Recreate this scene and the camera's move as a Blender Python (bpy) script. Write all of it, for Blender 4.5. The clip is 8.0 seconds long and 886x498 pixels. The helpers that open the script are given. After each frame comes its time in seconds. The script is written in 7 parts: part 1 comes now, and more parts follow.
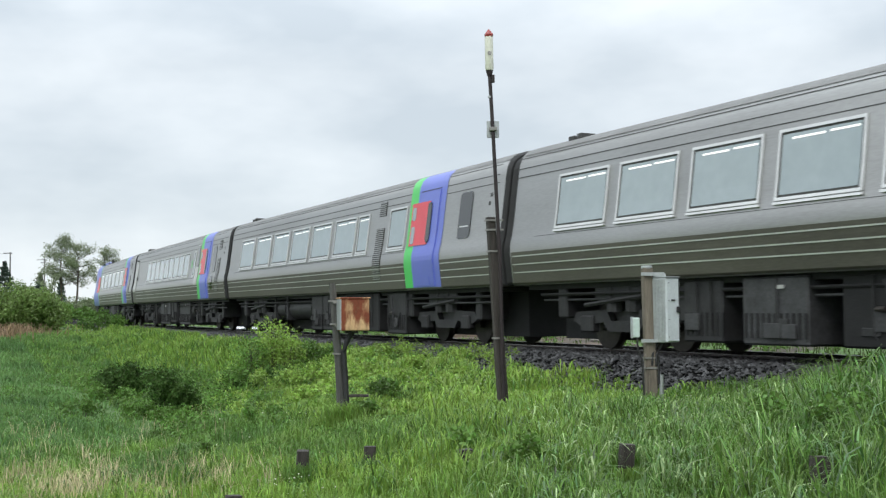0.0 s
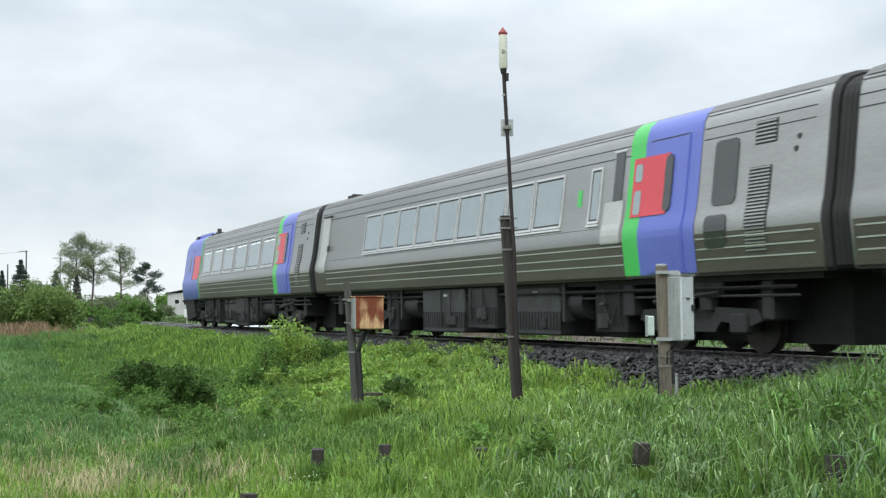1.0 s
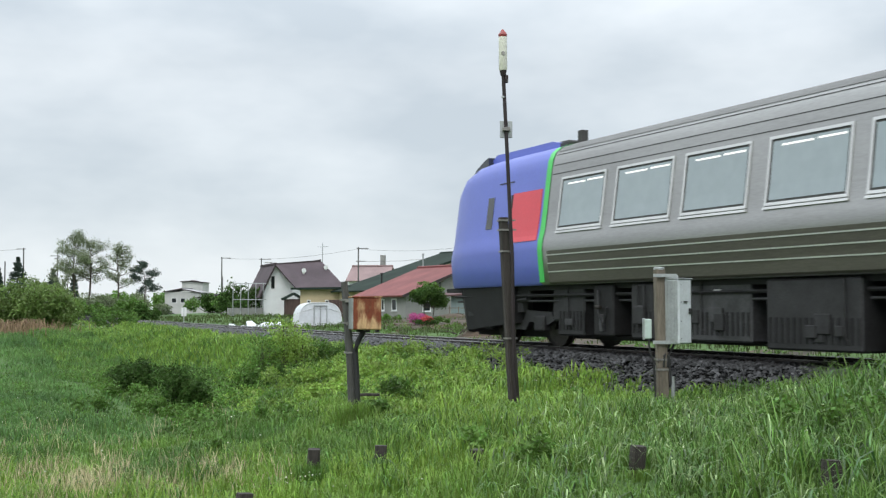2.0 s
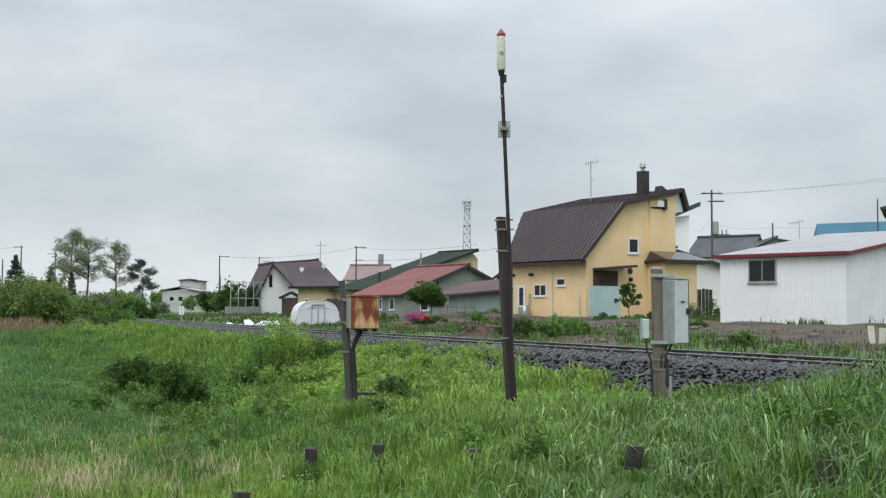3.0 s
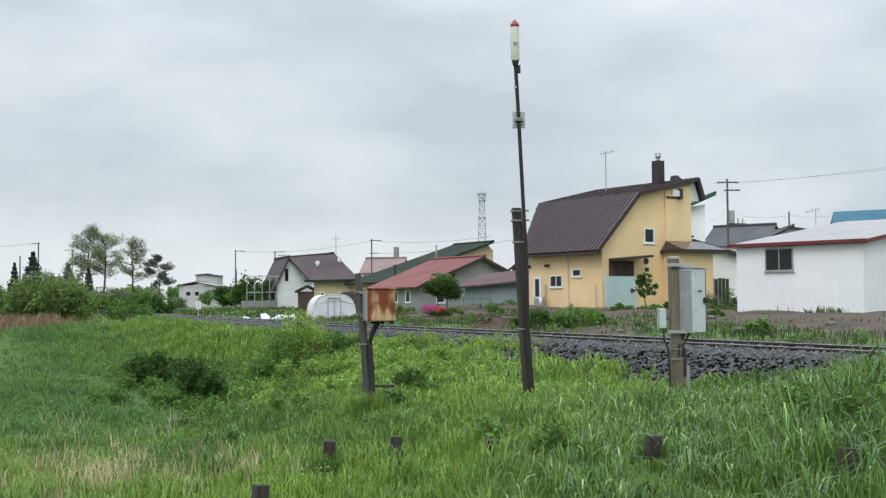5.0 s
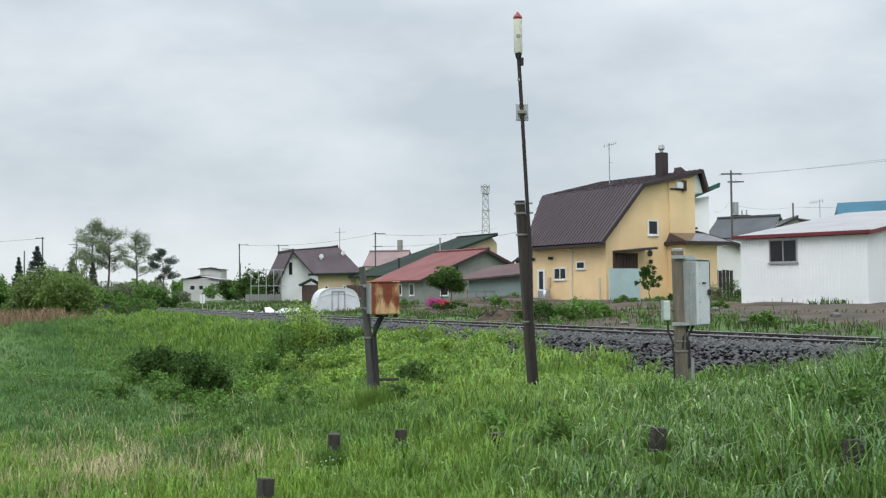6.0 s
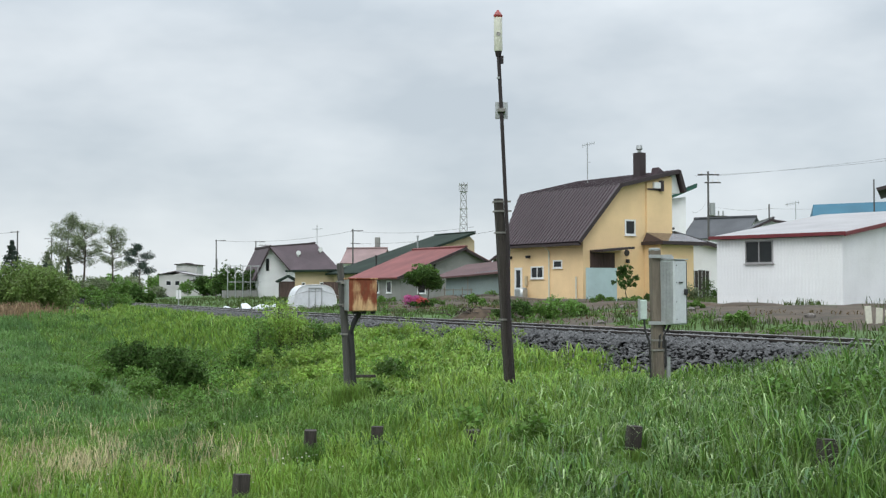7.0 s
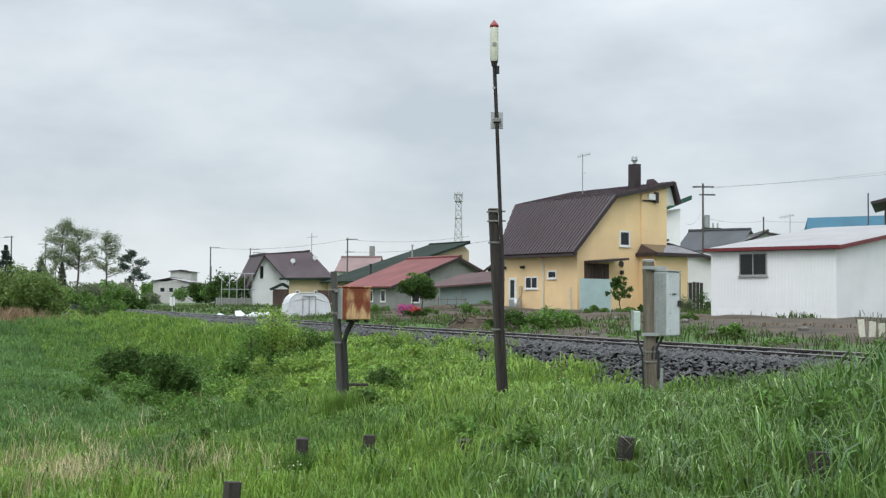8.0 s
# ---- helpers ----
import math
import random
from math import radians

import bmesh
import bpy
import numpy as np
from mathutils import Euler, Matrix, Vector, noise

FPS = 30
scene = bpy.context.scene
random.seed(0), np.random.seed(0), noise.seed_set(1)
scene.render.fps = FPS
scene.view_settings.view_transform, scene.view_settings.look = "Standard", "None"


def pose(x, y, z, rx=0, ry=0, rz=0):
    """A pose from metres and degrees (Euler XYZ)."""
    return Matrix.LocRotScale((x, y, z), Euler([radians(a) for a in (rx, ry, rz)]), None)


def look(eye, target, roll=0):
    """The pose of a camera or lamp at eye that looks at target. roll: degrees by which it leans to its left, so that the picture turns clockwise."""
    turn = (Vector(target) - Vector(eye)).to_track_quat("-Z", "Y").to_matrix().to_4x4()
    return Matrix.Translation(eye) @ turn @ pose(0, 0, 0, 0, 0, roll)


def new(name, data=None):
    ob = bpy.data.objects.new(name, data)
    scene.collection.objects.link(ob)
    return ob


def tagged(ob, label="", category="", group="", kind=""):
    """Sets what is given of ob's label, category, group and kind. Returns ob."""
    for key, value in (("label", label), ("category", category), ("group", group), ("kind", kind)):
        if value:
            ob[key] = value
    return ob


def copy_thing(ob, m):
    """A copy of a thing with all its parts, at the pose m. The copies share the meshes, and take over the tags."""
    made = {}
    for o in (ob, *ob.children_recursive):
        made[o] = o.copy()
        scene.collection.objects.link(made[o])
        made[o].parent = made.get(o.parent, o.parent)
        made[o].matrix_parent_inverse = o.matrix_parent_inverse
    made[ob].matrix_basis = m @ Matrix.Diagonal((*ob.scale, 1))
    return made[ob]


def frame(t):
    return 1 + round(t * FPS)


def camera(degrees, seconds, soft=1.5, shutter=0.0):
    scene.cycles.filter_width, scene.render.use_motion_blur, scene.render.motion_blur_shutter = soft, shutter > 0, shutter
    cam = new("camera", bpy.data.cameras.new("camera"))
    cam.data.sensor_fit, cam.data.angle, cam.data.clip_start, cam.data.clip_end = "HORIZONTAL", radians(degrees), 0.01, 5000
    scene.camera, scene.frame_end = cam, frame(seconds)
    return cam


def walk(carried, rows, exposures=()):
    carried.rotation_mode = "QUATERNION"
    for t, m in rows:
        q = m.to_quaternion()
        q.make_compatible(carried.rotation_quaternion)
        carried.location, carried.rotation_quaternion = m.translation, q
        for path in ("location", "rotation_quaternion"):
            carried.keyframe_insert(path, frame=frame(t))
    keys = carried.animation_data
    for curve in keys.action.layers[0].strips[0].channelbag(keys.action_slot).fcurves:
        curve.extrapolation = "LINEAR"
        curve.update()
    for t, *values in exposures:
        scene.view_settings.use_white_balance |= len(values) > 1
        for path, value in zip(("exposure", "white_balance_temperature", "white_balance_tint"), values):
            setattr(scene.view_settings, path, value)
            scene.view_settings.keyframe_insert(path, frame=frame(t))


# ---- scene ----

cam = camera(40.78, 8.0, soft=1.3, shutter=0.06)
PATH = [
    (0.0, 0.005, 0.013, 0.702, -0.385, 2.954, 0.403),
    (0.5, 0.006, 0.007, 0.710, 0.064, 2.854, 0.466),
    (1.0, 0.004, 0.008, 0.710, 0.300, 2.853, 0.451),
    (1.5, 0.002, 0.009, 0.711, 0.250, 2.871, 0.148),
    (2.8, -0.001, 0.000, 0.707, 0.074, 2.956, -0.208),
    (3.0, 0.002, 0.003, 0.712, 0.055, 2.873, -0.233),
    (3.5, -0.000, -0.000, 0.709, -0.004, 2.653, -0.097),
    (4.0, -0.001, 0.003, 0.707, 0.123, 2.520, 0.039),
    (4.5, -0.004, 0.005, 0.705, 0.581, 2.540, 0.105),
    (6.0, -0.005, 0.011, 0.708, 1.007, 2.159, 0.588),
    (6.5, -0.017, 0.010, 0.702, 0.710, 1.965, 0.239),
    (7.0, -0.013, 0.010, 0.701, -0.095, 2.051, 0.077),
    (7.5, -0.011, 0.009, 0.701, -0.383, 2.288, -0.230),
    (8.0, -0.006, 0.010, 0.699, -0.376, 2.504, -0.495),
]
walk(cam, [(t, pose(x, y, z, 90 + pitch, roll, yaw)) for t, x, y, z, yaw, pitch, roll in PATH],
     exposures=[(0.0, 0.20), (1.6, 0.20), (2.7, -0.10), (3.1, -0.10), (3.8, 0.0), (8.0, 0.0)])

# ---- world: overcast sky, brighter towards the zenith, with a wide weak sun ----
world = bpy.data.worlds.new("overcast")
scene.world = world
world.use_nodes = True
wn, wl = world.node_tree.nodes, world.node_tree.links
wn.clear()
w_out = wn.new("ShaderNodeOutputWorld")
w_bg = wn.new("ShaderNodeBackground")
w_sky = wn.new("ShaderNodeTexSky")
w_sky.sky_type, w_sky.sun_disc = "NISHITA", False
w_sky.sun_elevation, w_sky.sun_rotation = radians(58), radians(200)
w_bg2 = wn.new("ShaderNodeBackground")
w_bg2.inputs["Strength"].default_value = 0.012
wl.new(w_sky.outputs[0], w_bg2.inputs["Color"])
w_tc = wn.new("ShaderNodeTexCoord")
w_map = wn.new("ShaderNodeMapping")
w_map.inputs["Scale"].default_value = (1.0, 1.0, 2.3)
w_map.inputs["Location"].default_value = (1.55, 0.35, 0.52)
wl.new(w_tc.outputs["Generated"], w_map.inputs["Vector"])
w_n = wn.new("ShaderNodeTexNoise")
w_n.inputs["Scale"].default_value, w_n.inputs["Detail"].default_value, w_n.inputs["Roughness"].default_value = 3.0, 5.0, 0.52
wl.new(w_map.outputs[0], w_n.inputs["Vector"])
w_r = wn.new("ShaderNodeValToRGB")
w_r.color_ramp.elements[0].position, w_r.color_ramp.elements[0].color = 0.39, (0.522, 0.582, 0.632, 1)
w_r.color_ramp.elements[1].position, w_r.color_ramp.elements[1].color = 0.61, (0.732, 0.782, 0.818, 1)
wl.new(w_n.outputs["Fac"], w_r.inputs["Fac"])
w_sep = wn.new("ShaderNodeSeparateXYZ")
wl.new(w_tc.outputs["Generated"], w_sep.inputs[0])
w_mr = wn.new("ShaderNodeMapRange")
for i, val in ((1, 0.2), (2, 1.0), (3, 1.0), (4, 3.0)):
    w_mr.inputs[i].default_value = val
wl.new(w_sep.outputs["Z"], w_mr.inputs[0])
wl.new(w_mr.outputs[0], w_bg.inputs["Strength"])
wl.new(w_r.outputs[0], w_bg.inputs["Color"])
w_add = wn.new("ShaderNodeAddShader")
wl.new(w_bg.outputs[0], w_add.inputs[0])
wl.new(w_bg2.outputs[0], w_add.inputs[1])
wl.new(w_add.outputs[0], w_out.inputs[0])
sun = new("sun", bpy.data.lights.new("sun", "SUN"))
sun.data.energy, sun.data.angle, sun.data.color = 1.3, radians(35), (1.0, 0.97, 0.93)
sun.matrix_world = look((-20, -40, 75), (0, 20, 0))


# ---- materials ----
def mat(name, color, rough=0.6, metal=0.0, var=0.25, scale=3.0, fine=40.0, bump=0.15, spec=0.5,
        color2=None, stains=0.0, stretch=(1, 1, 1), island=0.0, trans=0.0, world_co=False, sharp=0.17):
    """A surface with two scales of variation, fine relief and, if asked, dark stains or a second colour."""
    m = bpy.data.materials.new(name)
    m.use_nodes = True
    n, l = m.node_tree.nodes, m.node_tree.links
    b = n["Principled BSDF"]
    b.inputs["Roughness"].default_value, b.inputs["Metallic"].default_value = rough, metal
    b.inputs["Specular IOR Level"].default_value = spec
    if world_co:
        vec = n.new("ShaderNodeNewGeometry").outputs["Position"]
    else:
        vec = n.new("ShaderNodeTexCoord").outputs["Object"]
    mp = n.new("ShaderNodeMapping")
    mp.inputs["Scale"].default_value = stretch
    l.new(vec, mp.inputs["Vector"])
    big, small = n.new("ShaderNodeTexNoise"), n.new("ShaderNodeTexNoise")
    big.inputs["Scale"].default_value, big.inputs["Detail"].default_value = scale, 5
    small.inputs["Scale"].default_value, small.inputs["Detail"].default_value = fine, 4
    for q in (big, small):
        l.new(mp.outputs[0], q.inputs["Vector"])
    ramp = n.new("ShaderNodeValToRGB")
    c2 = color2 if color2 else tuple(c * (1 - var) for c in color)
    c1 = color if color2 else tuple(min(c * (1 + var * 0.6), 0.95) for c in color)
    ramp.color_ramp.elements[0].position, ramp.color_ramp.elements[0].color = 0.5 - sharp, (*c2, 1)
    ramp.color_ramp.elements[1].position, ramp.color_ramp.elements[1].color = 0.5 + sharp, (*c1, 1)
    l.new(big.outputs["Fac"], ramp.inputs["Fac"])
    mul = n.new("ShaderNodeMix")
    mul.data_type, mul.blend_type = "RGBA", "MULTIPLY"
    mul.inputs[0].default_value = 1.0
    fr = n.new("ShaderNodeValToRGB")
    lo = 1 - var * 0.9
    fr.color_ramp.elements[0].position, fr.color_ramp.elements[0].color = 0.3, (lo, lo, lo, 1)
    fr.color_ramp.elements[1].position, fr.color_ramp.elements[1].color = 0.7, (1.05, 1.05, 1.05, 1)
    l.new(small.outputs["Fac"], fr.inputs["Fac"])
    l.new(ramp.outputs[0], mul.inputs[6])
    l.new(fr.outputs[0], mul.inputs[7])
    col = mul.outputs[2]
    if stains:
        st = n.new("ShaderNodeTexNoise")
        st.inputs["Scale"].default_value, st.inputs["Detail"].default_value, st.inputs["Roughness"].default_value = scale * 2.7, 8, 0.7
        l.new(mp.outputs[0], st.inputs["Vector"])
        sr = n.new("ShaderNodeMapRange")
        for i, val in ((1, 0.52), (2, 0.72), (3, 0.0), (4, stains)):
            sr.inputs[i].default_value = val
        l.new(st.outputs["Fac"], sr.inputs[0])
        mx = n.new("ShaderNodeMix")
        mx.data_type = "RGBA"
        l.new(sr.outputs[0], mx.inputs[0])
        l.new(col, mx.inputs[6])
        mx.inputs[7].default_value = (color[0] * 0.35, color[1] * 0.3, color[2] * 0.25, 1)
        col = mx.outputs[2]
    if island:
        isl = n.new("ShaderNodeNewGeometry")
        hs = n.new("ShaderNodeHueSaturation")
        a, h = n.new("ShaderNodeMapRange"), n.new("ShaderNodeMapRange")
        for q, lo_, hi_ in ((a, 1 - island, 1 + island), (h, 0.5 - island * 0.045, 0.5 + island * 0.02)):
            q.inputs[3].default_value, q.inputs[4].default_value = lo_, hi_
            l.new(isl.outputs["Random Per Island"], q.inputs[0])
        l.new(a.outputs[0], hs.inputs["Value"])
        l.new(h.outputs[0], hs.inputs["Hue"])
        l.new(col, hs.inputs["Color"])
        col = hs.outputs[0]
    l.new(col, b.inputs["Base Color"])
    if bump:
        bp = n.new("ShaderNodeBump")
        bp.inputs["Strength"].default_value, bp.inputs["Distance"].default_value = bump, 0.02
        l.new(small.outputs["Fac"], bp.inputs["Height"])
        l.new(bp.outputs[0], b.inputs["Normal"])
    if trans:
        tr = n.new("ShaderNodeBsdfTranslucent")
        l.new(col, tr.inputs["Color"])
        ms = n.new("ShaderNodeMixShader")
        ms.inputs[0].default_value = trans
        l.new(b.outputs[0], ms.inputs[1])
        l.new(tr.outputs[0], ms.inputs[2])
        l.new(ms.outputs[0], n["Material Output"].inputs[0])
    return m


STEEL = mat("brushed_steel", (0.37, 0.368, 0.358), 0.34, 0.88, 0.10, 0.6, 25, 0.02, stretch=(0.3, 2, 2), stains=0.12)
# Lower side: grime, plus the dark ground reflection put into its colour.
STEEL_GRIME_REFLECT = mat("grimy_steel_painted_reflection", (0.115, 0.108, 0.088), 0.45, 0.5, 0.2, 0.8, 25, 0.05, stretch=(0.3, 2, 2), stains=0.35)
DOOR_STEEL = mat("pale_door_steel", (0.52, 0.52, 0.50), 0.4, 0.6, 0.1, 0.8, 25, 0.02, stains=0.15)
STEEL_ROOF = mat("roof_steel", (0.17, 0.17, 0.165), 0.6, 0.3, 0.15, 0.8, 20, 0.03, stains=0.2)
BRIGHT = mat("polished_steel", (0.66, 0.66, 0.65), 0.3, 0.7, 0.06, 2, 50, 0.0)
GROOVE = mat("groove_black", (0.05, 0.05, 0.048), 0.7, 0, 0.2)
BLUE = mat("blue_paint", (0.115, 0.15, 0.50), 0.35, 0, 0.06, 1, 30, 0.02)
RED = mat("red_paint", (0.62, 0.055, 0.075), 0.35, 0, 0.06, 1, 30, 0.02)
GREEN = mat("green_paint", (0.06, 0.50, 0.10), 0.35, 0, 0.06, 1, 30, 0.02)
PANE = mat("train_glass", (0.265, 0.315, 0.335), 0.05, 0.0, 0.04, 0.4, 5, 0.0, spec=1.0)
# Glows on the outside of opaque panes, in place of ceiling lights within.
PANE_GLOW = bpy.data.materials.new("coach_light_on_pane")
PANE_GLOW.use_nodes = True
PANE_GLOW.node_tree.nodes["Principled BSDF"].inputs["Emission Color"].default_value = (1.0, 0.98, 0.92, 1)
PANE_GLOW.node_tree.nodes["Principled BSDF"].inputs["Emission Strength"].default_value = 0.35
PANE_DARK = mat("dark_glass", (0.03, 0.033, 0.035), 0.08, 0.0, 0.1, 1, 5, 0.0, spec=0.8)
UNDER = mat("underframe_black", (0.011, 0.011, 0.0115), 0.75, 0.1, 0.4, 3, 30, 0.2)
UNDER_LIGHT = mat("underframe_dusty", (0.055, 0.056, 0.058), 0.6, 0.2, 0.4, 3, 30, 0.2, stains=0.6)
UNDER_GREY = mat("underframe_grey", (0.030, 0.030, 0.031), 0.65, 0.2, 0.35, 3, 30, 0.2, stains=0.5)
WHEEL = mat("wheel_steel", (0.05, 0.044, 0.038), 0.55, 0.6, 0.3, 5, 40, 0.1)
RUBBER = mat("bellows_rubber", (0.014, 0.014, 0.0145), 0.7, 0, 0.3, 4, 30, 0.2)
RAIL = mat("rail_steel", (0.05, 0.042, 0.037), 0.6, 0.4, 0.3, 4, 60, 0.1)
RAIL_TOP = mat("rail_head", (0.30, 0.29, 0.28), 0.42, 0.8, 0.1, 4, 60, 0.02)
SLEEPER = mat("sleeper_wood", (0.055, 0.048, 0.042), 0.85, 0, 0.35, 3, 40, 0.4)
STONE = mat("ballast_stone", (0.044, 0.044, 0.0445), 0.40, 0, 0.35, 2, 30, 0.3, spec=0.5, island=0.98, world_co=True)
# Bed is near-black: shade in the gaps between stones put into its colour.
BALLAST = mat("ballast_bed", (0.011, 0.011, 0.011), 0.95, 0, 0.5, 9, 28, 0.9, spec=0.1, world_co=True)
SOIL = mat("ground_soil", (0.075, 0.15, 0.028), 0.95, 0, 0.35, 0.35, 9, 0.8, color2=(0.055, 0.11, 0.024), world_co=True)
OLD_WOOD = mat("weathered_wood", (0.050, 0.042, 0.036), 0.85, 0, 0.4, 2, 14, 0.5, stretch=(9, 9, 0.7), stains=0.4)
DARK_GREY_WOOD = mat("dark_grey_wood", (0.085, 0.085, 0.078), 0.85, 0, 0.3, 2, 14, 0.5, stretch=(9, 9, 0.7), stains=0.4)
GREY_WOOD = mat("grey_wood", (0.185, 0.158, 0.122), 0.85, 0, 0.3, 2, 14, 0.5, stretch=(9, 9, 0.7), stains=0.3)
PIPE = mat("brown_pipe", (0.020, 0.012, 0.013), 0.65, 0, 0.3, 4, 40, 0.1)
LAMP_GLASS = mat("lamp_cover", (0.62, 0.62, 0.52), 0.3, 0, 0.12, 4, 30, 0.03, stains=0.25)
LAMP_RED = mat("lamp_red", (0.30, 0.045, 0.04), 0.4, 0, 0.15, 6, 30, 0.05)
GALV = mat("galvanised", (0.42, 0.44, 0.44), 0.45, 0.6, 0.15, 4, 30, 0.05, stains=0.25)
WHITE_METAL = mat("white_cabinet", (0.56, 0.60, 0.61), 0.45, 0.0, 0.08, 3, 30, 0.03, stains=0.12)
PALE_GREEN = mat("pale_green_box", (0.50, 0.60, 0.55), 0.5, 0, 0.1, 5, 30, 0.03, stains=0.2)
CABLE = mat("cable_black", (0.02, 0.02, 0.02), 0.6, 0, 0.2)
BAND = mat("steel_band", (0.30, 0.29, 0.27), 0.5, 0.7, 0.2, 6, 40, 0.05, stains=0.4)
RUST = mat("rusty_sheet", (0.60, 0.39, 0.20), 0.75, 0.0, 0.3, 8.0, 30, 0.3, color2=(0.20, 0.045, 0.016), stretch=(1, 1, 0.35), stains=0.7, sharp=0.06)


# ---- mesh helpers ----
class Geo:
    """Vertices and faces gathered for one mesh."""

    def __init__(self):
        self.v, self.f = [], []

    def add(self, vs, fs):
        k = len(self.v)
        self.v += [tuple(p) for p in vs]
        self.f += [tuple(i + k for i in q) for q in fs]
        return self

    def box(self, x0, x1, y0, y1, z0, z1, m=None, bev=0.0):
        if bev:
            xs, ys, zs = (x0, x0 + bev, x1 - bev, x1), (y0, y0 + bev, y1 - bev, y1), (z0, z0 + bev, z1 - bev, z1)
            ring = [(1, 0), (2, 0), (3, 1), (3, 2), (2, 3), (1, 3), (0, 2), (0, 1)]
            inner = [(1, 1), (2, 1), (2, 1), (2, 2), (2, 2), (1, 2), (1, 2), (1, 1)]
            vs = [(xs[a], ys[b], zs[0]) for a, b in inner] + [(xs[a], ys[b], zs[1]) for a, b in ring]
            vs += [(xs[a], ys[b], zs[2]) for a, b in ring] + [(xs[a], ys[b], zs[3]) for a, b in inner]
            fs = [(7, 5, 3, 1)[::1], (24, 26, 28, 30)]
            for r in range(3):
                for i in range(8):
                    j = (i + 1) % 8
                    fs.append((8 * r + i, 8 * r + j, 8 * r + 8 + j, 8 * r + 8 + i))
            fs[0] = (7, 5, 3, 1)
        else:
            vs = [(x, y, z) for z in (z0, z1) for x, y in ((x0, y0), (x1, y0), (x1, y1), (x0, y1))]
            fs = [(3, 2, 1, 0), (4, 5, 6, 7), (0, 1, 5, 4), (1, 2, 6, 5), (2, 3, 7, 6), (3, 0, 4, 7)]
        if m is not None:
            vs = [m @ Vector(p) for p in vs]
        return self.add(vs, fs)

    def tube(self, pts, radii, n=10, cap=True):
        pts = [Vector(p) for p in pts]
        if not isinstance(radii, (list, tuple)):
            radii = [radii] * len(pts)
        vs, fs = [], []
        for i, p in enumerate(pts):
            d = (pts[min(i + 1, len(pts) - 1)] - pts[max(i - 1, 0)]).normalized()
            side = d.cross(Vector((0, 0, 1))) if abs(d.z) < 0.95 else d.cross(Vector((0, 1, 0)))
            side.normalize()
            up = side.cross(d)
            for j in range(n):
                a = 2 * math.pi * j / n
                vs.append(p + (side * math.cos(a) + up * math.sin(a)) * radii[i])
        for i in range(len(pts) - 1):
            for j in range(n):
                k = (j + 1) % n
                fs.append((i * n + j, i * n + k, (i + 1) * n + k, (i + 1) * n + j))
        if cap:
            fs.append(tuple(range(n))[::-1])
            fs.append(tuple(range((len(pts) - 1) * n, len(pts) * n)))
        return self.add(vs, fs)

    def prism(self, poly, a, b, axis="y"):
        """A polygon pulled from a to b along an axis; the polygon's two numbers are the other axes in order."""
        def at(p, t):
            return {"x": (t, p[0], p[1]), "y": (p[0], t, p[1]), "z": (p[0], p[1], t)}[axis]
        n = len(poly)
        vs = [at(p, a) for p in poly] + [at(p, b) for p in poly]
        fs = [tuple(range(n)), tuple(range(n, 2 * n))[::-1]]
        fs += [(i, i + n, (i + 1) % n + n, (i + 1) % n) for i in range(n)]
        return self.add(vs, fs)

    def mesh(self, name, smooth=False):
        me = bpy.data.meshes.new(name)
        me.from_pydata(self.v, [], self.f)
        bm = bmesh.new()
        bm.from_mesh(me)
        bmesh.ops.recalc_face_normals(bm, faces=bm.faces)
        bm.to_mesh(me)
        bm.free()
        if smooth:
            me.shade_smooth()
            me.set_sharp_from_angle(angle=radians(38))
        return me


def part(name, geo, material, parent=None, label="", smooth=False):
    """One mesh object, under a thing or a part."""
    me = geo.mesh(name, smooth) if isinstance(geo, Geo) else geo
    if material is not None and not me.materials:
        me.materials.append(material)
    ob = new(name, me)
    if parent is not None:
        ob.parent = parent
    if label:
        tagged(ob, label)
    return ob


def thing(name, label, category, m=None, group="", kind=""):
    ob = new(name)
    ob.empty_display_size = 0.2
    if m is not None:
        ob.matrix_basis = m
    return tagged(ob, label, category, group, kind)


def raw_mesh(name, verts, tris, material):
    """A mesh of triangles from arrays."""
    me = bpy.data.meshes.new(name)
    verts, tris = np.asarray(verts, np.float32), np.asarray(tris, np.int32)
    me.vertices.add(len(verts))
    me.vertices.foreach_set("co", verts.ravel())
    me.loops.add(tris.size)
    me.loops.foreach_set("vertex_index", tris.ravel())
    me.polygons.add(len(tris))
    me.polygons.foreach_set("loop_start", np.arange(len(tris), dtype=np.int32) * 3)
    me.update(calc_edges=True)
    me.validate()
    me.materials.append(material)
    return me


# ---- the track's line: an arc that passes 29.4 m ahead of the eye ----
Y0, TH, K = 29.383, 0.42927, -0.00112535


def track(s):
    a = TH + K * s
    return -(math.cos(TH) - math.cos(a)) / K, Y0 + (math.sin(a) - math.sin(TH)) / K, a


def side(s, d, z):
    """A place s metres along the track and d metres to its near side."""
    x, y, a = track(s)
    return (x - d * math.cos(a), y - d * math.sin(a), z)


def along(x, y):
    """s and d of a place (arrays or numbers)."""
    cx, cy = -math.cos(TH) / K, Y0 - math.sin(TH) / K
    dx, dy = x - cx, y - cy
    a = np.arctan2(-dy, -dx)
    return (a - TH) / K, np.hypot(dx, dy) + 1 / K


def smooth(a, b, x):
    t = np.clip((x - a) / (b - a), 0, 1)
    return t * t * (3 - 2 * t)


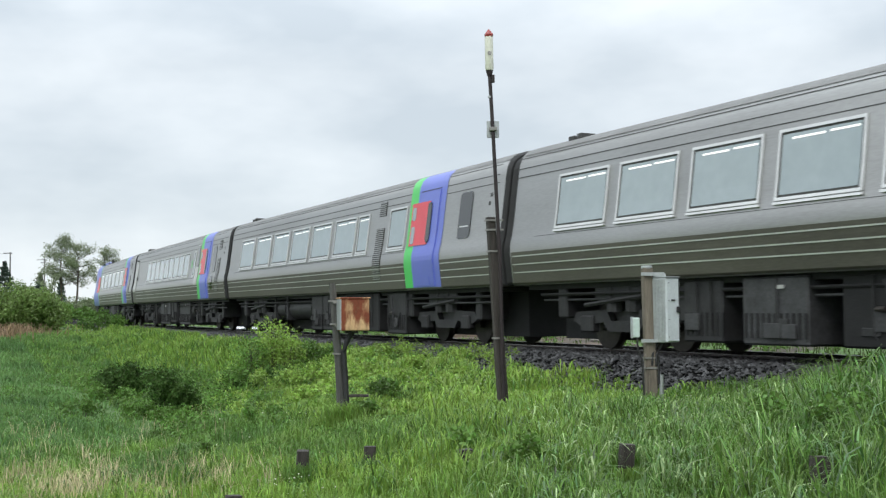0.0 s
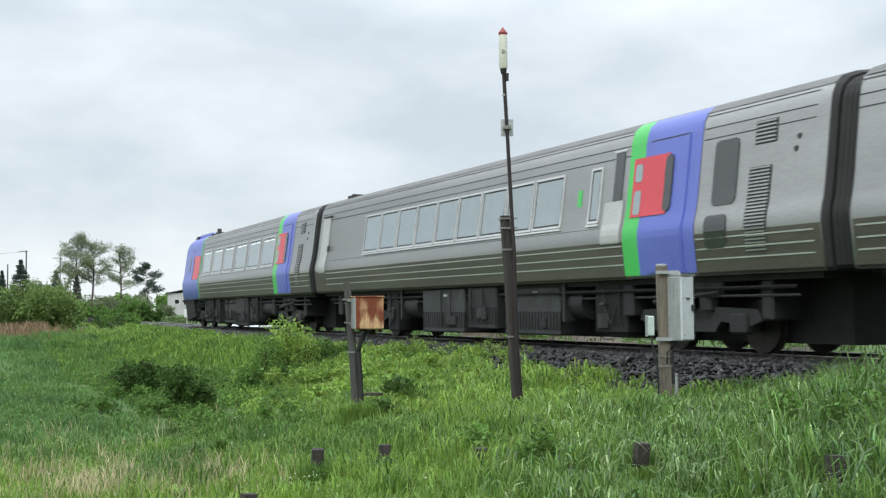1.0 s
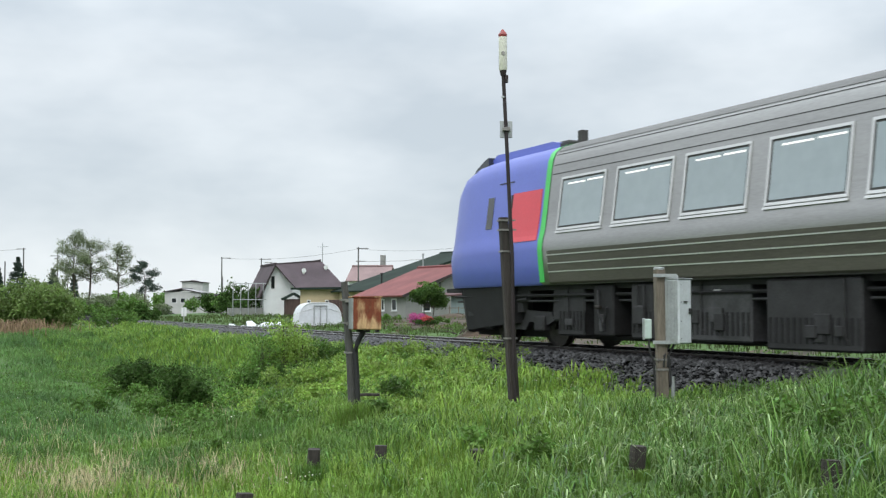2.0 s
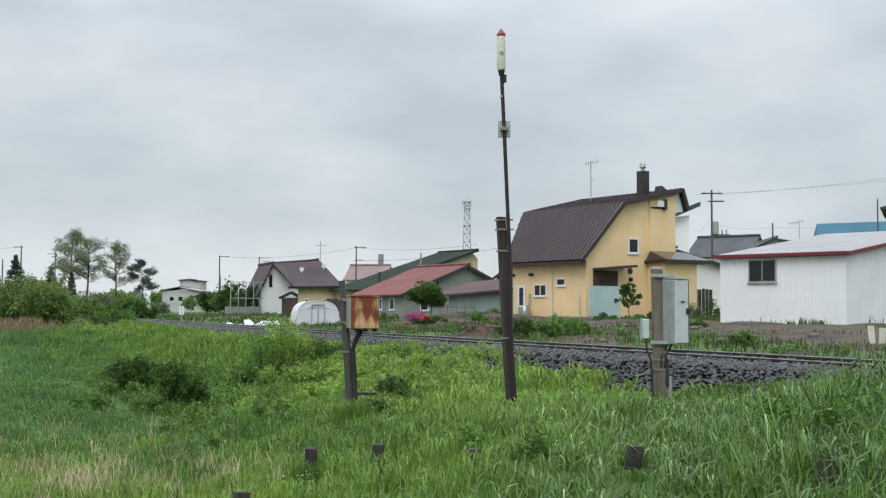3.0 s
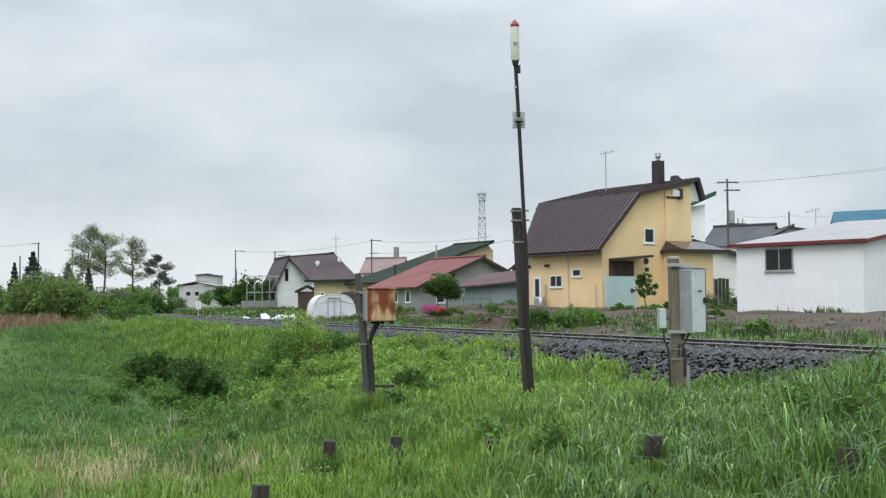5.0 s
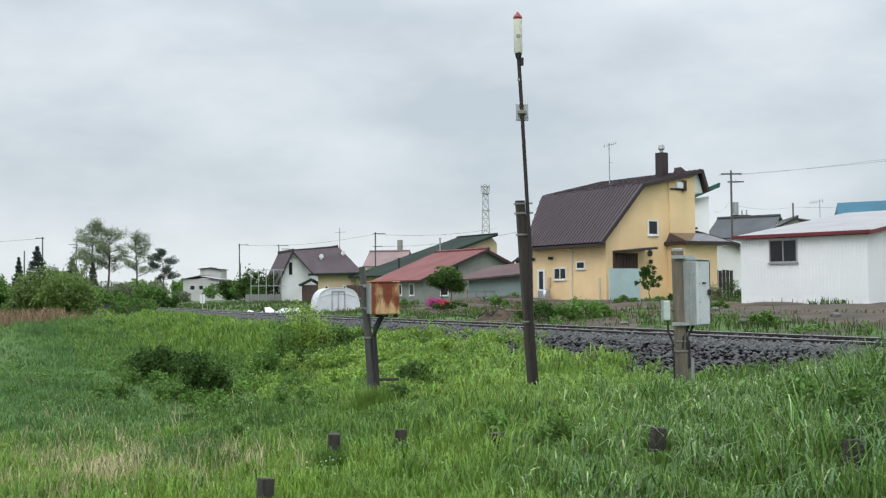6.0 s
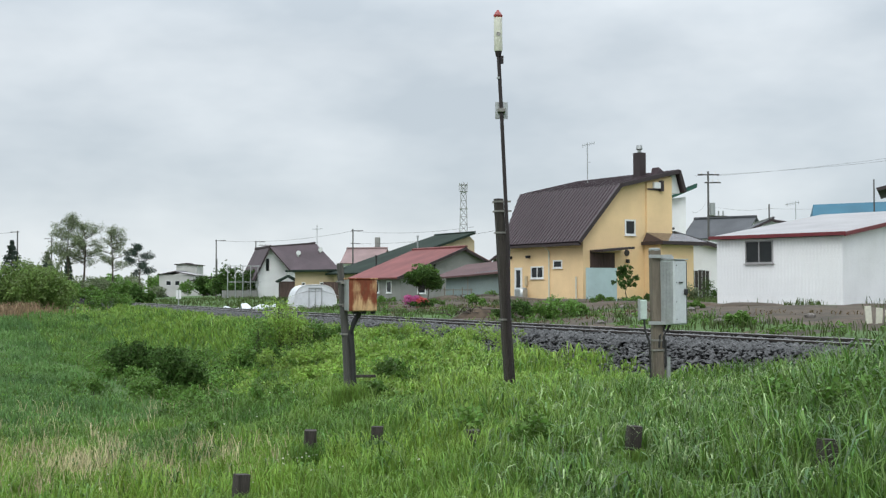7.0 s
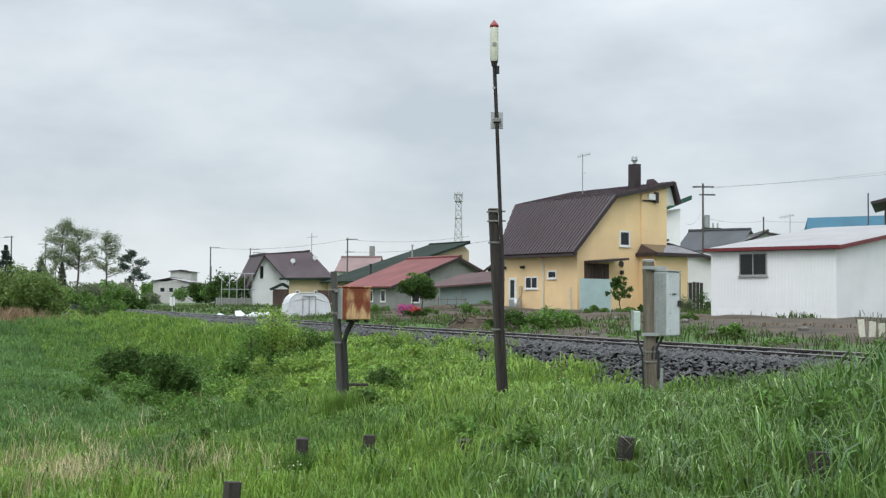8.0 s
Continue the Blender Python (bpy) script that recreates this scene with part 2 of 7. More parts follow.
def ground_z(x, y):
    x, y = np.asarray(x, float), np.asarray(y, float)
    s, d = along(x, y)
    near = np.interp(d, [0, 1.6, 2.8, 5.5, 6.8, 8.2, 10, 12, 14, 40, 300], [-.40, -.40, -.56, -.53, -.68, -.88, -1.12, -1.12, -.95, -.9, -.6])
    deep = np.interp(d + 1.9 * smooth(-3.5, 3.5, s) * (1 - smooth(7, 11, d)) * smooth(2.6, 4.2, d), [0, 1.6, 2.8, 3.8, 5.0, 6.6, 7.5, 9, 12, 30, 100, 300], [-.40, -.40, -.32, -.40, -.64, -1.36, -1.52, -1.42, -1.3, -1.15, -.7, -.5])
    w = smooth(-10.5, -5.5, s + 0.55 * (d - 6))
    z = near * (1 - w) + deep * w
    z = z + 0.16 * smooth(10, 26, s) * smooth(1.9, 2.6, d) * (1 - smooth(3.4, 5.5, d))
    k = smooth(10, 32, s) * (1 - smooth(14, 40, d)) * smooth(2.6, 3.8, d)
    z = z * (1 - k) - 0.42 * k
    far = np.interp(-d, [0, 1.6, 3.2, 6, 16, 30, 80, 300], [-.40, -.40, -.50, -.22, .16, .10, -.2, -.4])
    far = far - 0.30 * smooth(37, 55, s)
    z = np.where(d > 0, z, far)
    lump = 0.05 * np.sin(x * 1.3 + 2 * np.sin(y * 0.31)) * np.sin(y * 0.9 + x * 0.4) + 0.06 * np.sin(x * 0.37 + 1.0) * np.sin(y * 0.29)
    z = z + lump * smooth(2.8, 4.2, np.abs(d)) * (1 - smooth(60, 140, np.hypot(x, y)))
    r = np.hypot(x, y)
    return z * (1 - smooth(500, 1500, r)) - 0.4 * smooth(500, 1500, r)


def gz(x, y):
    return float(ground_z(x, y))


def surface_z(x, y):
    """The ground or, beside the rails, the ballast."""
    d = np.abs(along(np.asarray(x, float), np.asarray(y, float))[1])
    return np.maximum(ground_z(x, y), np.interp(d, [0, .62, 1.75, 2.75, 3.0], [-.085, -.085, -.12, -.60, -9]))


def make_ground():
    u = np.linspace(-1, 1, 320)
    gx = 22 * np.sinh(u * 5.4) / np.sinh(1.0) * 0.98
    v = np.linspace(-0.62, 1, 400)
    gy = 14 + 20 * np.sinh(v * 5.5) / np.sinh(1.0)
    X, Y = np.meshgrid(gx, gy)
    Z = ground_z(X, Y)
    n, m = X.shape
    idx = np.arange(n * m).reshape(n, m)
    a, b, c, d = idx[:-1, :-1].ravel(), idx[:-1, 1:].ravel(), idx[1:, 1:].ravel(), idx[1:, :-1].ravel()
    tris = np.concatenate([np.stack([a, b, c], 1), np.stack([a, c, d], 1)])
    me = raw_mesh("ground", np.stack([X.ravel(), Y.ravel(), Z.ravel()], 1), tris, SOIL)
    me.shade_smooth()
    return tagged(new("ground", me), "grassy ground with an embankment, ditch and gardens", "ground", kind="structure")


make_ground()


# ---- railway ----
def sweep(profile, s0, s1, step, closed=True):
    g = Geo()
    n, k = len(profile), int((s1 - s0) / step) + 1
    vs = []
    for i in range(k):
        s = s0 + (s1 - s0) * i / (k - 1)
        vs += [side(s, d, z) for d, z in profile]
    fs = []
    for i in range(k - 1):
        for j in range(n if closed else n - 1):
            q = (j + 1) % n
            fs.append((i * n + j, i * n + q, (i + 1) * n + q, (i + 1) * n + j))
    return g.add(vs, fs)


def make_track():
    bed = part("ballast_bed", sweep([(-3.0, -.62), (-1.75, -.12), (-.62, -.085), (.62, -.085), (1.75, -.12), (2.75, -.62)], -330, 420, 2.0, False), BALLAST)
    tagged(bed, "near-black crushed stone ballast bed under the rails, stone gap shade in its colour", "ballast", kind="structure")
    top = thing("railway_track", "single railway track with rusty rails on wooden sleepers", "railway track", kind="structure")
    for o in (-0.5665, 0.5665):
        prof = [(o - .06, -.155), (o + .06, -.155), (o + .06, -.143), (o + .01, -.13), (o + .01, -.045), (o + .034, -.035), (o + .034, -.006),
                (o - .034, -.006), (o - .034, -.035), (o - .01, -.045), (o - .01, -.13), (o - .06, -.143)]
        r = part("rail", sweep(prof, -330, 420, 2.0), RAIL, top)
        part("rail_head", sweep([(o - .03, -.008), (o + .03, -.008), (o + .026, 0), (o - .026, 0)], -330, 420, 2.0), RAIL_TOP, r, "worn bright rail head")
    me = Geo().box(-.11, .11, -1.05, 1.05, -.30, -.075, bev=0.012).mesh("sleeper")
    me.materials.append(SLEEPER)
    for i in range(150):
        s = -22 + i * 0.62
        x, y, a = track(s)
        o = new("sleeper", me)
        o.parent = top
        o.matrix_basis = Matrix.Translation((x, y, 0)) @ Matrix.Rotation(a + math.pi / 2, 4, "Z")


def make_stones():
    rng = np.random.default_rng(5)
    n = 80000
    s = -22 + 75 * rng.random(n) ** 1.7
    d = np.where(rng.random(n) < 0.70, 0.66 + 2.15 * rng.random(n), np.where(rng.random(n) < .5, -0.68 - 1.9 * rng.random(n), 0.46 - 0.92 * rng.random(n)))
    a = TH + K * s
    x = -(math.cos(TH) - np.cos(a)) / K - d * np.cos(a)
    y = Y0 + (np.sin(a) - math.sin(TH)) / K - d * np.sin(a)
    z = np.interp(np.abs(d), [0, .5, .62, 1.75, 2.75], [-.085, -.08, -.075, -.10, -.60]) + 0.045 * rng.random(n) ** 2
    r = (0.019 + 0.026 * rng.random(n) ** 1.6) * (1 + 0.5 * smooth(5, 30, s))
    base = np.array([(1, 0, 0), (-1, 0, 0), (0, 1, 0), (0, -1, 0), (0, 0, 1)], float)
    tri = np.array([(0, 2, 4), (2, 1, 4), (1, 3, 4), (3, 0, 4)])
    V = base[None] * (0.65 + 0.7 * rng.random((n, 5, 1))) + 0.6 * (rng.random((n, 5, 3)) - 0.5)
    V[:, :4, 2] -= 0.35
    V[..., 0] *= 1.0 + 0.4 * rng.random((n, 1))
    V[..., 2] *= 0.8
    ang = rng.random(n) * 6.283
    ca, sa = np.cos(ang)[:, None], np.sin(ang)[:, None]
    tilt = (rng.random(n) - .5)[:, None]
    vx, vy, vz = V[..., 0] * ca - V[..., 1] * sa, V[..., 0] * sa + V[..., 1] * ca, V[..., 2] * 0.75 + V[..., 0] * tilt * 0.8
    W = np.stack([vx * r[:, None] + x[:, None], vy * r[:, None] + y[:, None], vz * r[:, None] + z[:, None]], -1)
    T = (tri[None] + (np.arange(n) * 5)[:, None, None]).reshape(-1, 3)
    tagged(new("ballast_stones", raw_mesh("ballast_stones", W.reshape(-1, 3), T, STONE)), "loose crushed grey ballast stones beside the rails", "stones", kind="stuff")


make_track()
make_stones()

# ---- train: four coaches, local x ahead, y to the far side (so the near side is -y), z from the rail ----
CAR, HALF = 21.3, 10.44
SECTION = [(1.30, 1.17), (1.345, 1.22), (1.385, 1.60), (1.405, 1.82), (1.402, 1.92), (1.385, 2.02), (1.355, 2.12), (1.335, 2.22), (1.298, 2.45), (1.18, 3.36), (1.15, 3.52),
           (1.085, 3.66), (0.955, 3.77), (0.71, 3.85), (0.36, 3.90), (0, 3.915)]


def side_y(z):
    return float(np.interp(z, [q[1] for q in SECTION], [q[0] for q in SECTION]))


def section(k=1.0, drop=0.0, zmid=1.17):
    pts = [(y * k, zmid + (z - zmid) * (1 - drop)) for y, z in SECTION]
    return [(-y, z) for y, z in pts] + [(y, z) for y, z in pts[-2::-1]]


def loft(g, stations):
    """Rings of the same number of points at given x."""
    n = len(stations[0][1])
    vs, fs = [], []
    for x, ring in stations:
        vs += [(x, y, z) for y, z in ring]
    for i in range(len(stations) - 1):
        for j in range(n - 1):
            fs.append((i * n + j, i * n + j + 1, (i + 1) * n + j + 1, (i + 1) * n + j))
        fs.append((i * n + n - 1, i * n, (i + 1) * n, (i + 1) * n + n - 1))
    fs.append(tuple(range(n)))
    fs.append(tuple(range((len(stations) - 1) * n, len(stations) * n))[::-1])
    return g.add(vs, fs)


def skin(g, x0, x1, z0, z1, lift=0.006, thick=0.02, sides=(-1, 1), slant=0.0):
    """A plate that follows the body's side between two heights, standing proud of it."""
    zs = sorted({z0, z1, *[q[1] for q in SECTION if z0 < q[1] < z1]})
    for sg in sides:
        n = len(zs)
        vs = []
        for off in (lift, lift - thick):
            for x in (x0, x1):
                vs += [(x + slant * (z - z0), sg * (side_y(z) + off), z) for z in zs]
        fs = []
        for i in range(n - 1):
            fs.append((i, i + 1, n + i + 1, n + i))
            fs.append((2 * n + i, 3 * n + i, 3 * n + i + 1, 2 * n + i + 1))
            fs.append((i, 2 * n + i, 2 * n + i + 1, i + 1))
            fs.append((n + i, n + i + 1, 3 * n + i + 1, 3 * n + i))
        fs += [(0, n, 3 * n, 2 * n), (n - 1, 3 * n - 1, 4 * n - 1, 2 * n - 1)]
        g.add(vs, fs)
    return g


def round_skin(x0, x1, z0, z1, lift, thick, sides, c=.07):
    """A plate on the body's side with cut corners."""
    g = skin(Geo(), x0 + c, x1 - c, z0, z1, lift, thick, sides)
    skin(g, x0 + c * .3, x0 + c, z0 + c * .3, z1 - c * .3, lift, thick, sides)
    skin(g, x1 - c, x1 - c * .3, z0 + c * .3, z1 - c * .3, lift, thick, sides)
    skin(g, x0, x0 + c * .3, z0 + c, z1 - c, lift, thick, sides)
    return skin(g, x1 - c * .3, x1, z0 + c, z1 - c, lift, thick, sides)


def hoop(g, x0, x1, lift=0.005, z0=1.175):
    """A painted band right round the body, over the roof."""
    ring = [(y * (1 + lift / 1.3), z + (lift if z > 3.4 else 0)) for y, z in SECTION if z >= z0]
    full = [(-y, z) for y, z in ring] + [(y, z) for y, z in ring[-2::-1]]
    n = len(full)
    vs = [(x, y, z) for x in (x0, x1) for y, z in full]
    g.add(vs, [(i, i + 1, n + i + 1, n + i) for i in range(n - 1)])
    return g


def train_window(car, x0, x1, z0=2.165, z1=3.15, pane=PANE, frame_mat=BRIGHT, fw=0.042, lit=False):
    for sg in (-1, 1):
        fr = Geo()
        for a, b, c, d in ((x0, x1, z0, z0 + fw), (x0, x1, z1 - fw, z1), (x0, x0 + fw, z0 + fw, z1 - fw), (x1 - fw, x1, z0 + fw, z1 - fw)):
            skin(fr, a, b, c, d, 0.022, 0.03, (sg,))
        w = part("window", fr, frame_mat, car)
        part("gasket", skin(Geo(), x0 + fw, x1 - fw, z0 + fw, z1 - fw, 0.008, 0.012, (sg,)), GROOVE, w)
        part("window_sill", skin(Geo(), x0 - .015, x1 + .015, z0 - .052, z0 - .018, 0.03, 0.04, (sg,)), frame_mat, w, "bright rail under the window")
        if lit:
            for a, b, c in ((.16, .55, .155), (.6, .93, .145)):
                part("light_on_pane", skin(Geo(), x0 + (x1 - x0) * a, x0 + (x1 - x0) * b, z1 - c, z1 - c + .03, 0.0145, 0.01, (sg,)), PANE_GLOW, w, "glowing strip on the glass, in place of the coach's ceiling lights")
        part("pane", skin(Geo(), x0 + fw + .034, x1 - fw - .034, z0 + fw + .034, z1 - fw - .034, 0.013, 0.014, (sg,)), pane, w, "grey reflecting glass")


def louvre(car, x0, x1, z0, z1):
    lv = part("louvre", skin(Geo(), x0, x1, z0, z1, 0.008, 0.012, (-1,)), GROOVE, car, "dark louvred vent")
    g = Geo()
    n = max(3, int((z1 - z0) / 0.05))
    for i in range(n):
        z = z0 + (z1 - z0) * (i + 0.35) / n
        skin(g, x0 + .02, x1 - .02, z, z + (z1 - z0) / n * 0.45, 0.02, 0.014, (-1,))
    part("slats", g, STEEL, lv)


def bogie(car, x):
    fr = Geo()
    for sg in (-1, 1):
        fr.prism([(x - 1.55, .50), (x - 1.45, .66), (x - .5, .70), (x - .35, .50), (x + .35, .50), (x + .5, .70), (x + 1.45, .66), (x + 1.55, .50), (x + 1.3, .42), (x + .6, .48), (x + .45, .32), (x - .45, .32), (x - .6, .48), (x - 1.3, .42)], sg * .92, sg * 1.04)
        for w in (-1.05, 1.05):
            fr.box(x + w - .19, x + w + .19, sg * 1.04 - .06, sg * 1.04 + .12, .30, .60, bev=.03)
        for w in (-.28, .28):
            fr.tube([(x + w, sg * .98, .66), (x + w, sg * .98, 1.12)], .17, 10)
        fr.tube([(x - 1.0, sg * 1.13, .78), (x + .7, sg * 1.13, .92)], .04, 6)
    fr.box(x - .3, x + .3, -.95, .95, .42, .68)
    fr.box(x - 1.75, x + 1.75, -.44, .44, .17, 1.08)
    fr.box(x - 1.9, x - 1.6, -1.15, 1.15, .55, 1.1, bev=.03)
    fr.box(x + 1.6, x + 1.85, -1.1, 1.1, .5, 1.1, bev=.03)
    fr.box(x - .75, x + .75, -1.12, 1.12, .86, 1.1, bev=.03)
    bg = part("bogie", fr, UNDER_GREY, car, "dirty dark steel bogie")
    for w in (-1.05, 1.05):
        wg = Geo()
        for sg in (-1, 1):
            wg.tube([(0, sg * .50, 0), (0, sg * .53, 0), (0, sg * .535, 0), (0, sg * .63, 0), (0, sg * .635, 0)], [.435, .435, .405, .405, .33], 22)
        wg.tube([(0, -.75, 0), (0, .75, 0)], .08, 10)
        wh = part("wheelset", wg, WHEEL, bg, smooth=False)
        wh.location = (x + w, 0, .405)
        WHEELS.append(wh)


WHEELS = []


def underfloor(car, seed, x0=-5.4, x1=5.4):
    rng = random.Random(seed)
    x = x0
    while x < x1:
        w = rng.choice((0.7, 1.0, 1.4, 1.9, 2.3))
        w = min(w, x1 - x)
        if w < .4:
            break
        zb = rng.uniform(.15, .30)
        kind = rng.random()
        y = rng.uniform(1.12, 1.27)
        g = Geo()
        if kind < .22:
            g.tube([(x, -.85, .78), (x + w, -.85, .78)], .30, 14)
            g.box(x + .1, x + .2, -1.2, -.5, .45, 1.16)
            part("air_tank", g, UNDER_GREY, car, smooth=True)
        else:
            g.box(x + .04, x + w - .04, -y, y, zb, 1.14, bev=.03)
            box = part("equipment_box", g, UNDER_LIGHT if kind > .84 else UNDER_GREY if kind > .5 else UNDER, car)
            for i in range(rng.randint(1, 4)):
                a = x + .1 + rng.random() * max(w - .5, .05)
                b = zb + .08 + rng.random() * .25
                part("cover", Geo().box(a, a + rng.uniform(.12, .35), -y - rng.uniform(.02, .06), -y + .03, b, b + rng.uniform(.1, .3), bev=.008), UNDER_LIGHT if rng.random() < .4 else UNDER_GREY, box)
            if kind > .84:
                part("rating_plate", Geo().box(x + w * .55, x + w * .55 + .16, -y - .03, -y - .005, .97, 1.02), DOOR_STEEL, box, "small bright metal plate")
            for i in range(rng.randint(0, 2)):
                a = x + .1 + rng.random() * (w - .2)
                part("pipe", Geo().tube([(a, -y - .03, 1.12), (a + .01, -y - .03, zb + .2), (a + .05, -y + .02, zb + .08)], .016, 6), UNDER_GREY, box)
            if kind < .62:
                part("valve", Geo().tube([(x + w * .3, -y - .06, zb + .5), (x + w * .3 + .14, -y - .06, zb + .5)], .035, 8), WHEEL, box)
                part("hose", Geo().tube([(x + w * .35, -y - .04, 1.05), (x + w * .45, -y - .07, zb + .4), (x + w * .6, -y - .05, zb + .15), (x + w * .75, -y - .04, zb + .5)], .02, 6), UNDER_GREY, box)
            if kind > .6:
                q = Geo()
                for i in range(int(w / .12)):
                    q.box(x + .1 + i * .12, x + .15 + i * .12, -y - .012, -y + .01, zb + .1, zb + .45)
                part("ribs", q, UNDER, box)
        x += w + rng.uniform(.05, .5)
    g = Geo()
    g.box(-HALF + .3, HALF - .3, -1.15, 1.15, 1.08, 1.17)
    g.box(-HALF + .5, HALF - .5, -.45, .45, .16, 1.08)
    part("floor_beam", g, UNDER, car)
    part("brake_pipe", Geo().tube([(-HALF + .8, -1.16, .98), (HALF - .8, -1.16, .98)], .03, 6), UNDER, car)
    part("brake_pipe", Geo().tube([(-HALF + .8, -1.1, .88), (HALF - .8, -1.1, .86)], .022, 6), UNDER_LIGHT, car)


def coach(label, seed, wins, extra, tail=False):
    car = thing("rail_coach", label, "train coach", group="coaches of the train")
    x_back = -8.15 if tail else -HALF
    if not tail:
        secs = [(-HALF - .04, section(.96, .008)), (-HALF - .01, section(.985, .003)), (-HALF + .04, section()), (HALF - .05, section())]
    else:
        secs = [(-5.7, section()), (HALF - .05, section())]
    part("body", loft(Geo(), secs), STEEL, car, "unpainted stainless steel body shell", smooth=True)
    lo = x_back if not tail else -5.4
    door = 6.45 if not tail else 7.05
    # roof skin and the dark grooves under it
    rg = Geo()
    ring = [(y, z + .006) for y, z in SECTION if z >= 3.6]
    full = [(-y - .004, z) for y, z in ring] + [(y + .004, z) for y, z in ring[-2::-1]]
    n = len(full)
    rg.add([(x, y, z) for x in (lo + .02, HALF - .06) for y, z in full], [(i, i + 1, n + i + 1, n + i) for i in range(n - 1)])
    part("roof", rg, STEEL_ROOF, car, "dull grey steel roof", smooth=True)
    for z in (3.23, 3.40, 3.60):
        for a, b in ((lo, door - .78), (door + 1.24, HALF - .3)):
            [part("roof_groove", skin(Geo(), a, b, z, z + .016, .004, .008, (q,)), GROOVE, car) for q in (-1, 1)]
    # Darker skin stands in for the ground mirrored in the lower sides.
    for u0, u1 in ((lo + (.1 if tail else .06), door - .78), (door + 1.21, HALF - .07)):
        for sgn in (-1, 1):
            part("lower_side", skin(Geo(), u0, u1, 1.185, 1.80, .004, .01, (sgn,)), STEEL_GRIME_REFLECT, car, "ribbed lower side panel, grime and dark ground reflection in its colour")
    for z in (1.40, 1.555, 1.71):
        for a, b in ((lo + (.1 if tail else .98 if seed == 2 else .12), door - .78), (door + 1.24, HALF - .2)):
            [part("side_rib", skin(Geo(), a, b, z, z + .020, .014, .02, (q,)), BRIGHT, car, "thin bright rib") for q in (-1, 1)]
    if not tail:
        sk = Geo()
        skin(sk, -HALF + .9, door - .8, 2.06, 2.068, .003, .006)
        part("waist_seam", sk, GROOVE, car)
    # painted doorway
    part("green_stripe", hoop(Geo(), door - .76, door - .32, .006), GREEN, car, "bright green painted stripe", smooth=True)
    part("blue_band", hoop(Geo(), door - .32, door + 1.2, .006), BLUE, car, "blue painted band over side and roof", smooth=True)
    for sg in (-1, 1):
        dr = part("door", skin(Geo(), door - .60, door + .40, 2.18, 3.16, .020, .03, (sg,)), RED, car, "red painted door panel")
        part("door_window", round_skin(door + .31, door + .51, 2.22, 3.13, .030, .03, (sg,)), PANE_DARK, dr, "dark door glass")
        for z0, z1 in ((2.22, 2.62), (2.76, 3.06)):
            part("side_light", round_skin(door - .53, door - .33, z0, z1, .026, .02, (sg,), .04), PANE, dr)
        st = part("door_panel", skin(Geo(), door - .12, door + .84, 1.24, 1.98, .020, .03, (sg,)), BLUE, car)
        part("step_panel", skin(Geo(), door + .02, door + .62, 1.26, 1.46, .028, .02, (sg,)), BLUE, st)
        part("door_rail", skin(Geo(), door - .18, door + .90, 3.40, 3.415, .012, .02, (sg,)), GROOVE, car)
        part("door_jamb", skin(Geo(), door + .86, door + .90, 1.24, 3.40, .026, .03, (sg,)), BLUE, car)
    for x0, x1 in wins:
        train_window(car, x0, x1, lit=seed != 2)
    extra(car)
    # gangway bellows and end frames
    bl = Geo()
    for i in range(4):
        x = HALF + .02 + i * .095
        rr = [(y * .93, 1.22 + (z - 1.2) * .97) for y, z in SECTION]
        full = [(-y, z) for y, z in rr] + [(y, z) for y, z in rr[-2::-1]]
        loft(bl, [(x, [(y * .97, z) for y, z in full]), (x + .045, full), (x + .09, [(y * .97, z) for y, z in full])])
    if seed != 4:
        part("end_seal", loft(Geo(), [(HALF - .05, section()), (HALF - .01, section(.985, .004)), (HALF + .03, section(.95, .010))]), RUBBER, car, "black rubber end seal")
        part("gangway_bellows", bl, RUBBER, car, "black rubber gangway bellows")
    underfloor(car, seed)
    for x in (-7.2, 7.2):
        bogie(car, x)
    # roof fittings near the back end
    if not tail:
        for a, b, h in ((-9.2, -9.0, .05), (-8.9, -8.76, .07)):
            part("roof_vent", Geo().box(a, b, -.82, -.5, 3.74, 3.855 + h, bev=.01), GROOVE, car, "black exhaust fitting on the roof")
    return car


def pitch_row(x0, x1, n, gap):
    w = (x1 - x0 + gap) / n
    return [(x0 + i * w, x0 + (i + 1) * w - gap) for i in range(n)]


def holes(car, x, z):
    for dz, dx in ((0, 0), (.17, .05)):
        yy = side_y(z + dz)
        part("round_vent", Geo().tube([(x + dx, -yy - .006, z + dz), (x + dx, -yy + .05, z + dz)], .045, 10), GROOVE, car)


def end_louvres(car, x):
    louvre(car, x + .14, x + .60, 3.01, 3.35)
    louvre(car, x + .06, x + .54, 1.47, 2.69)


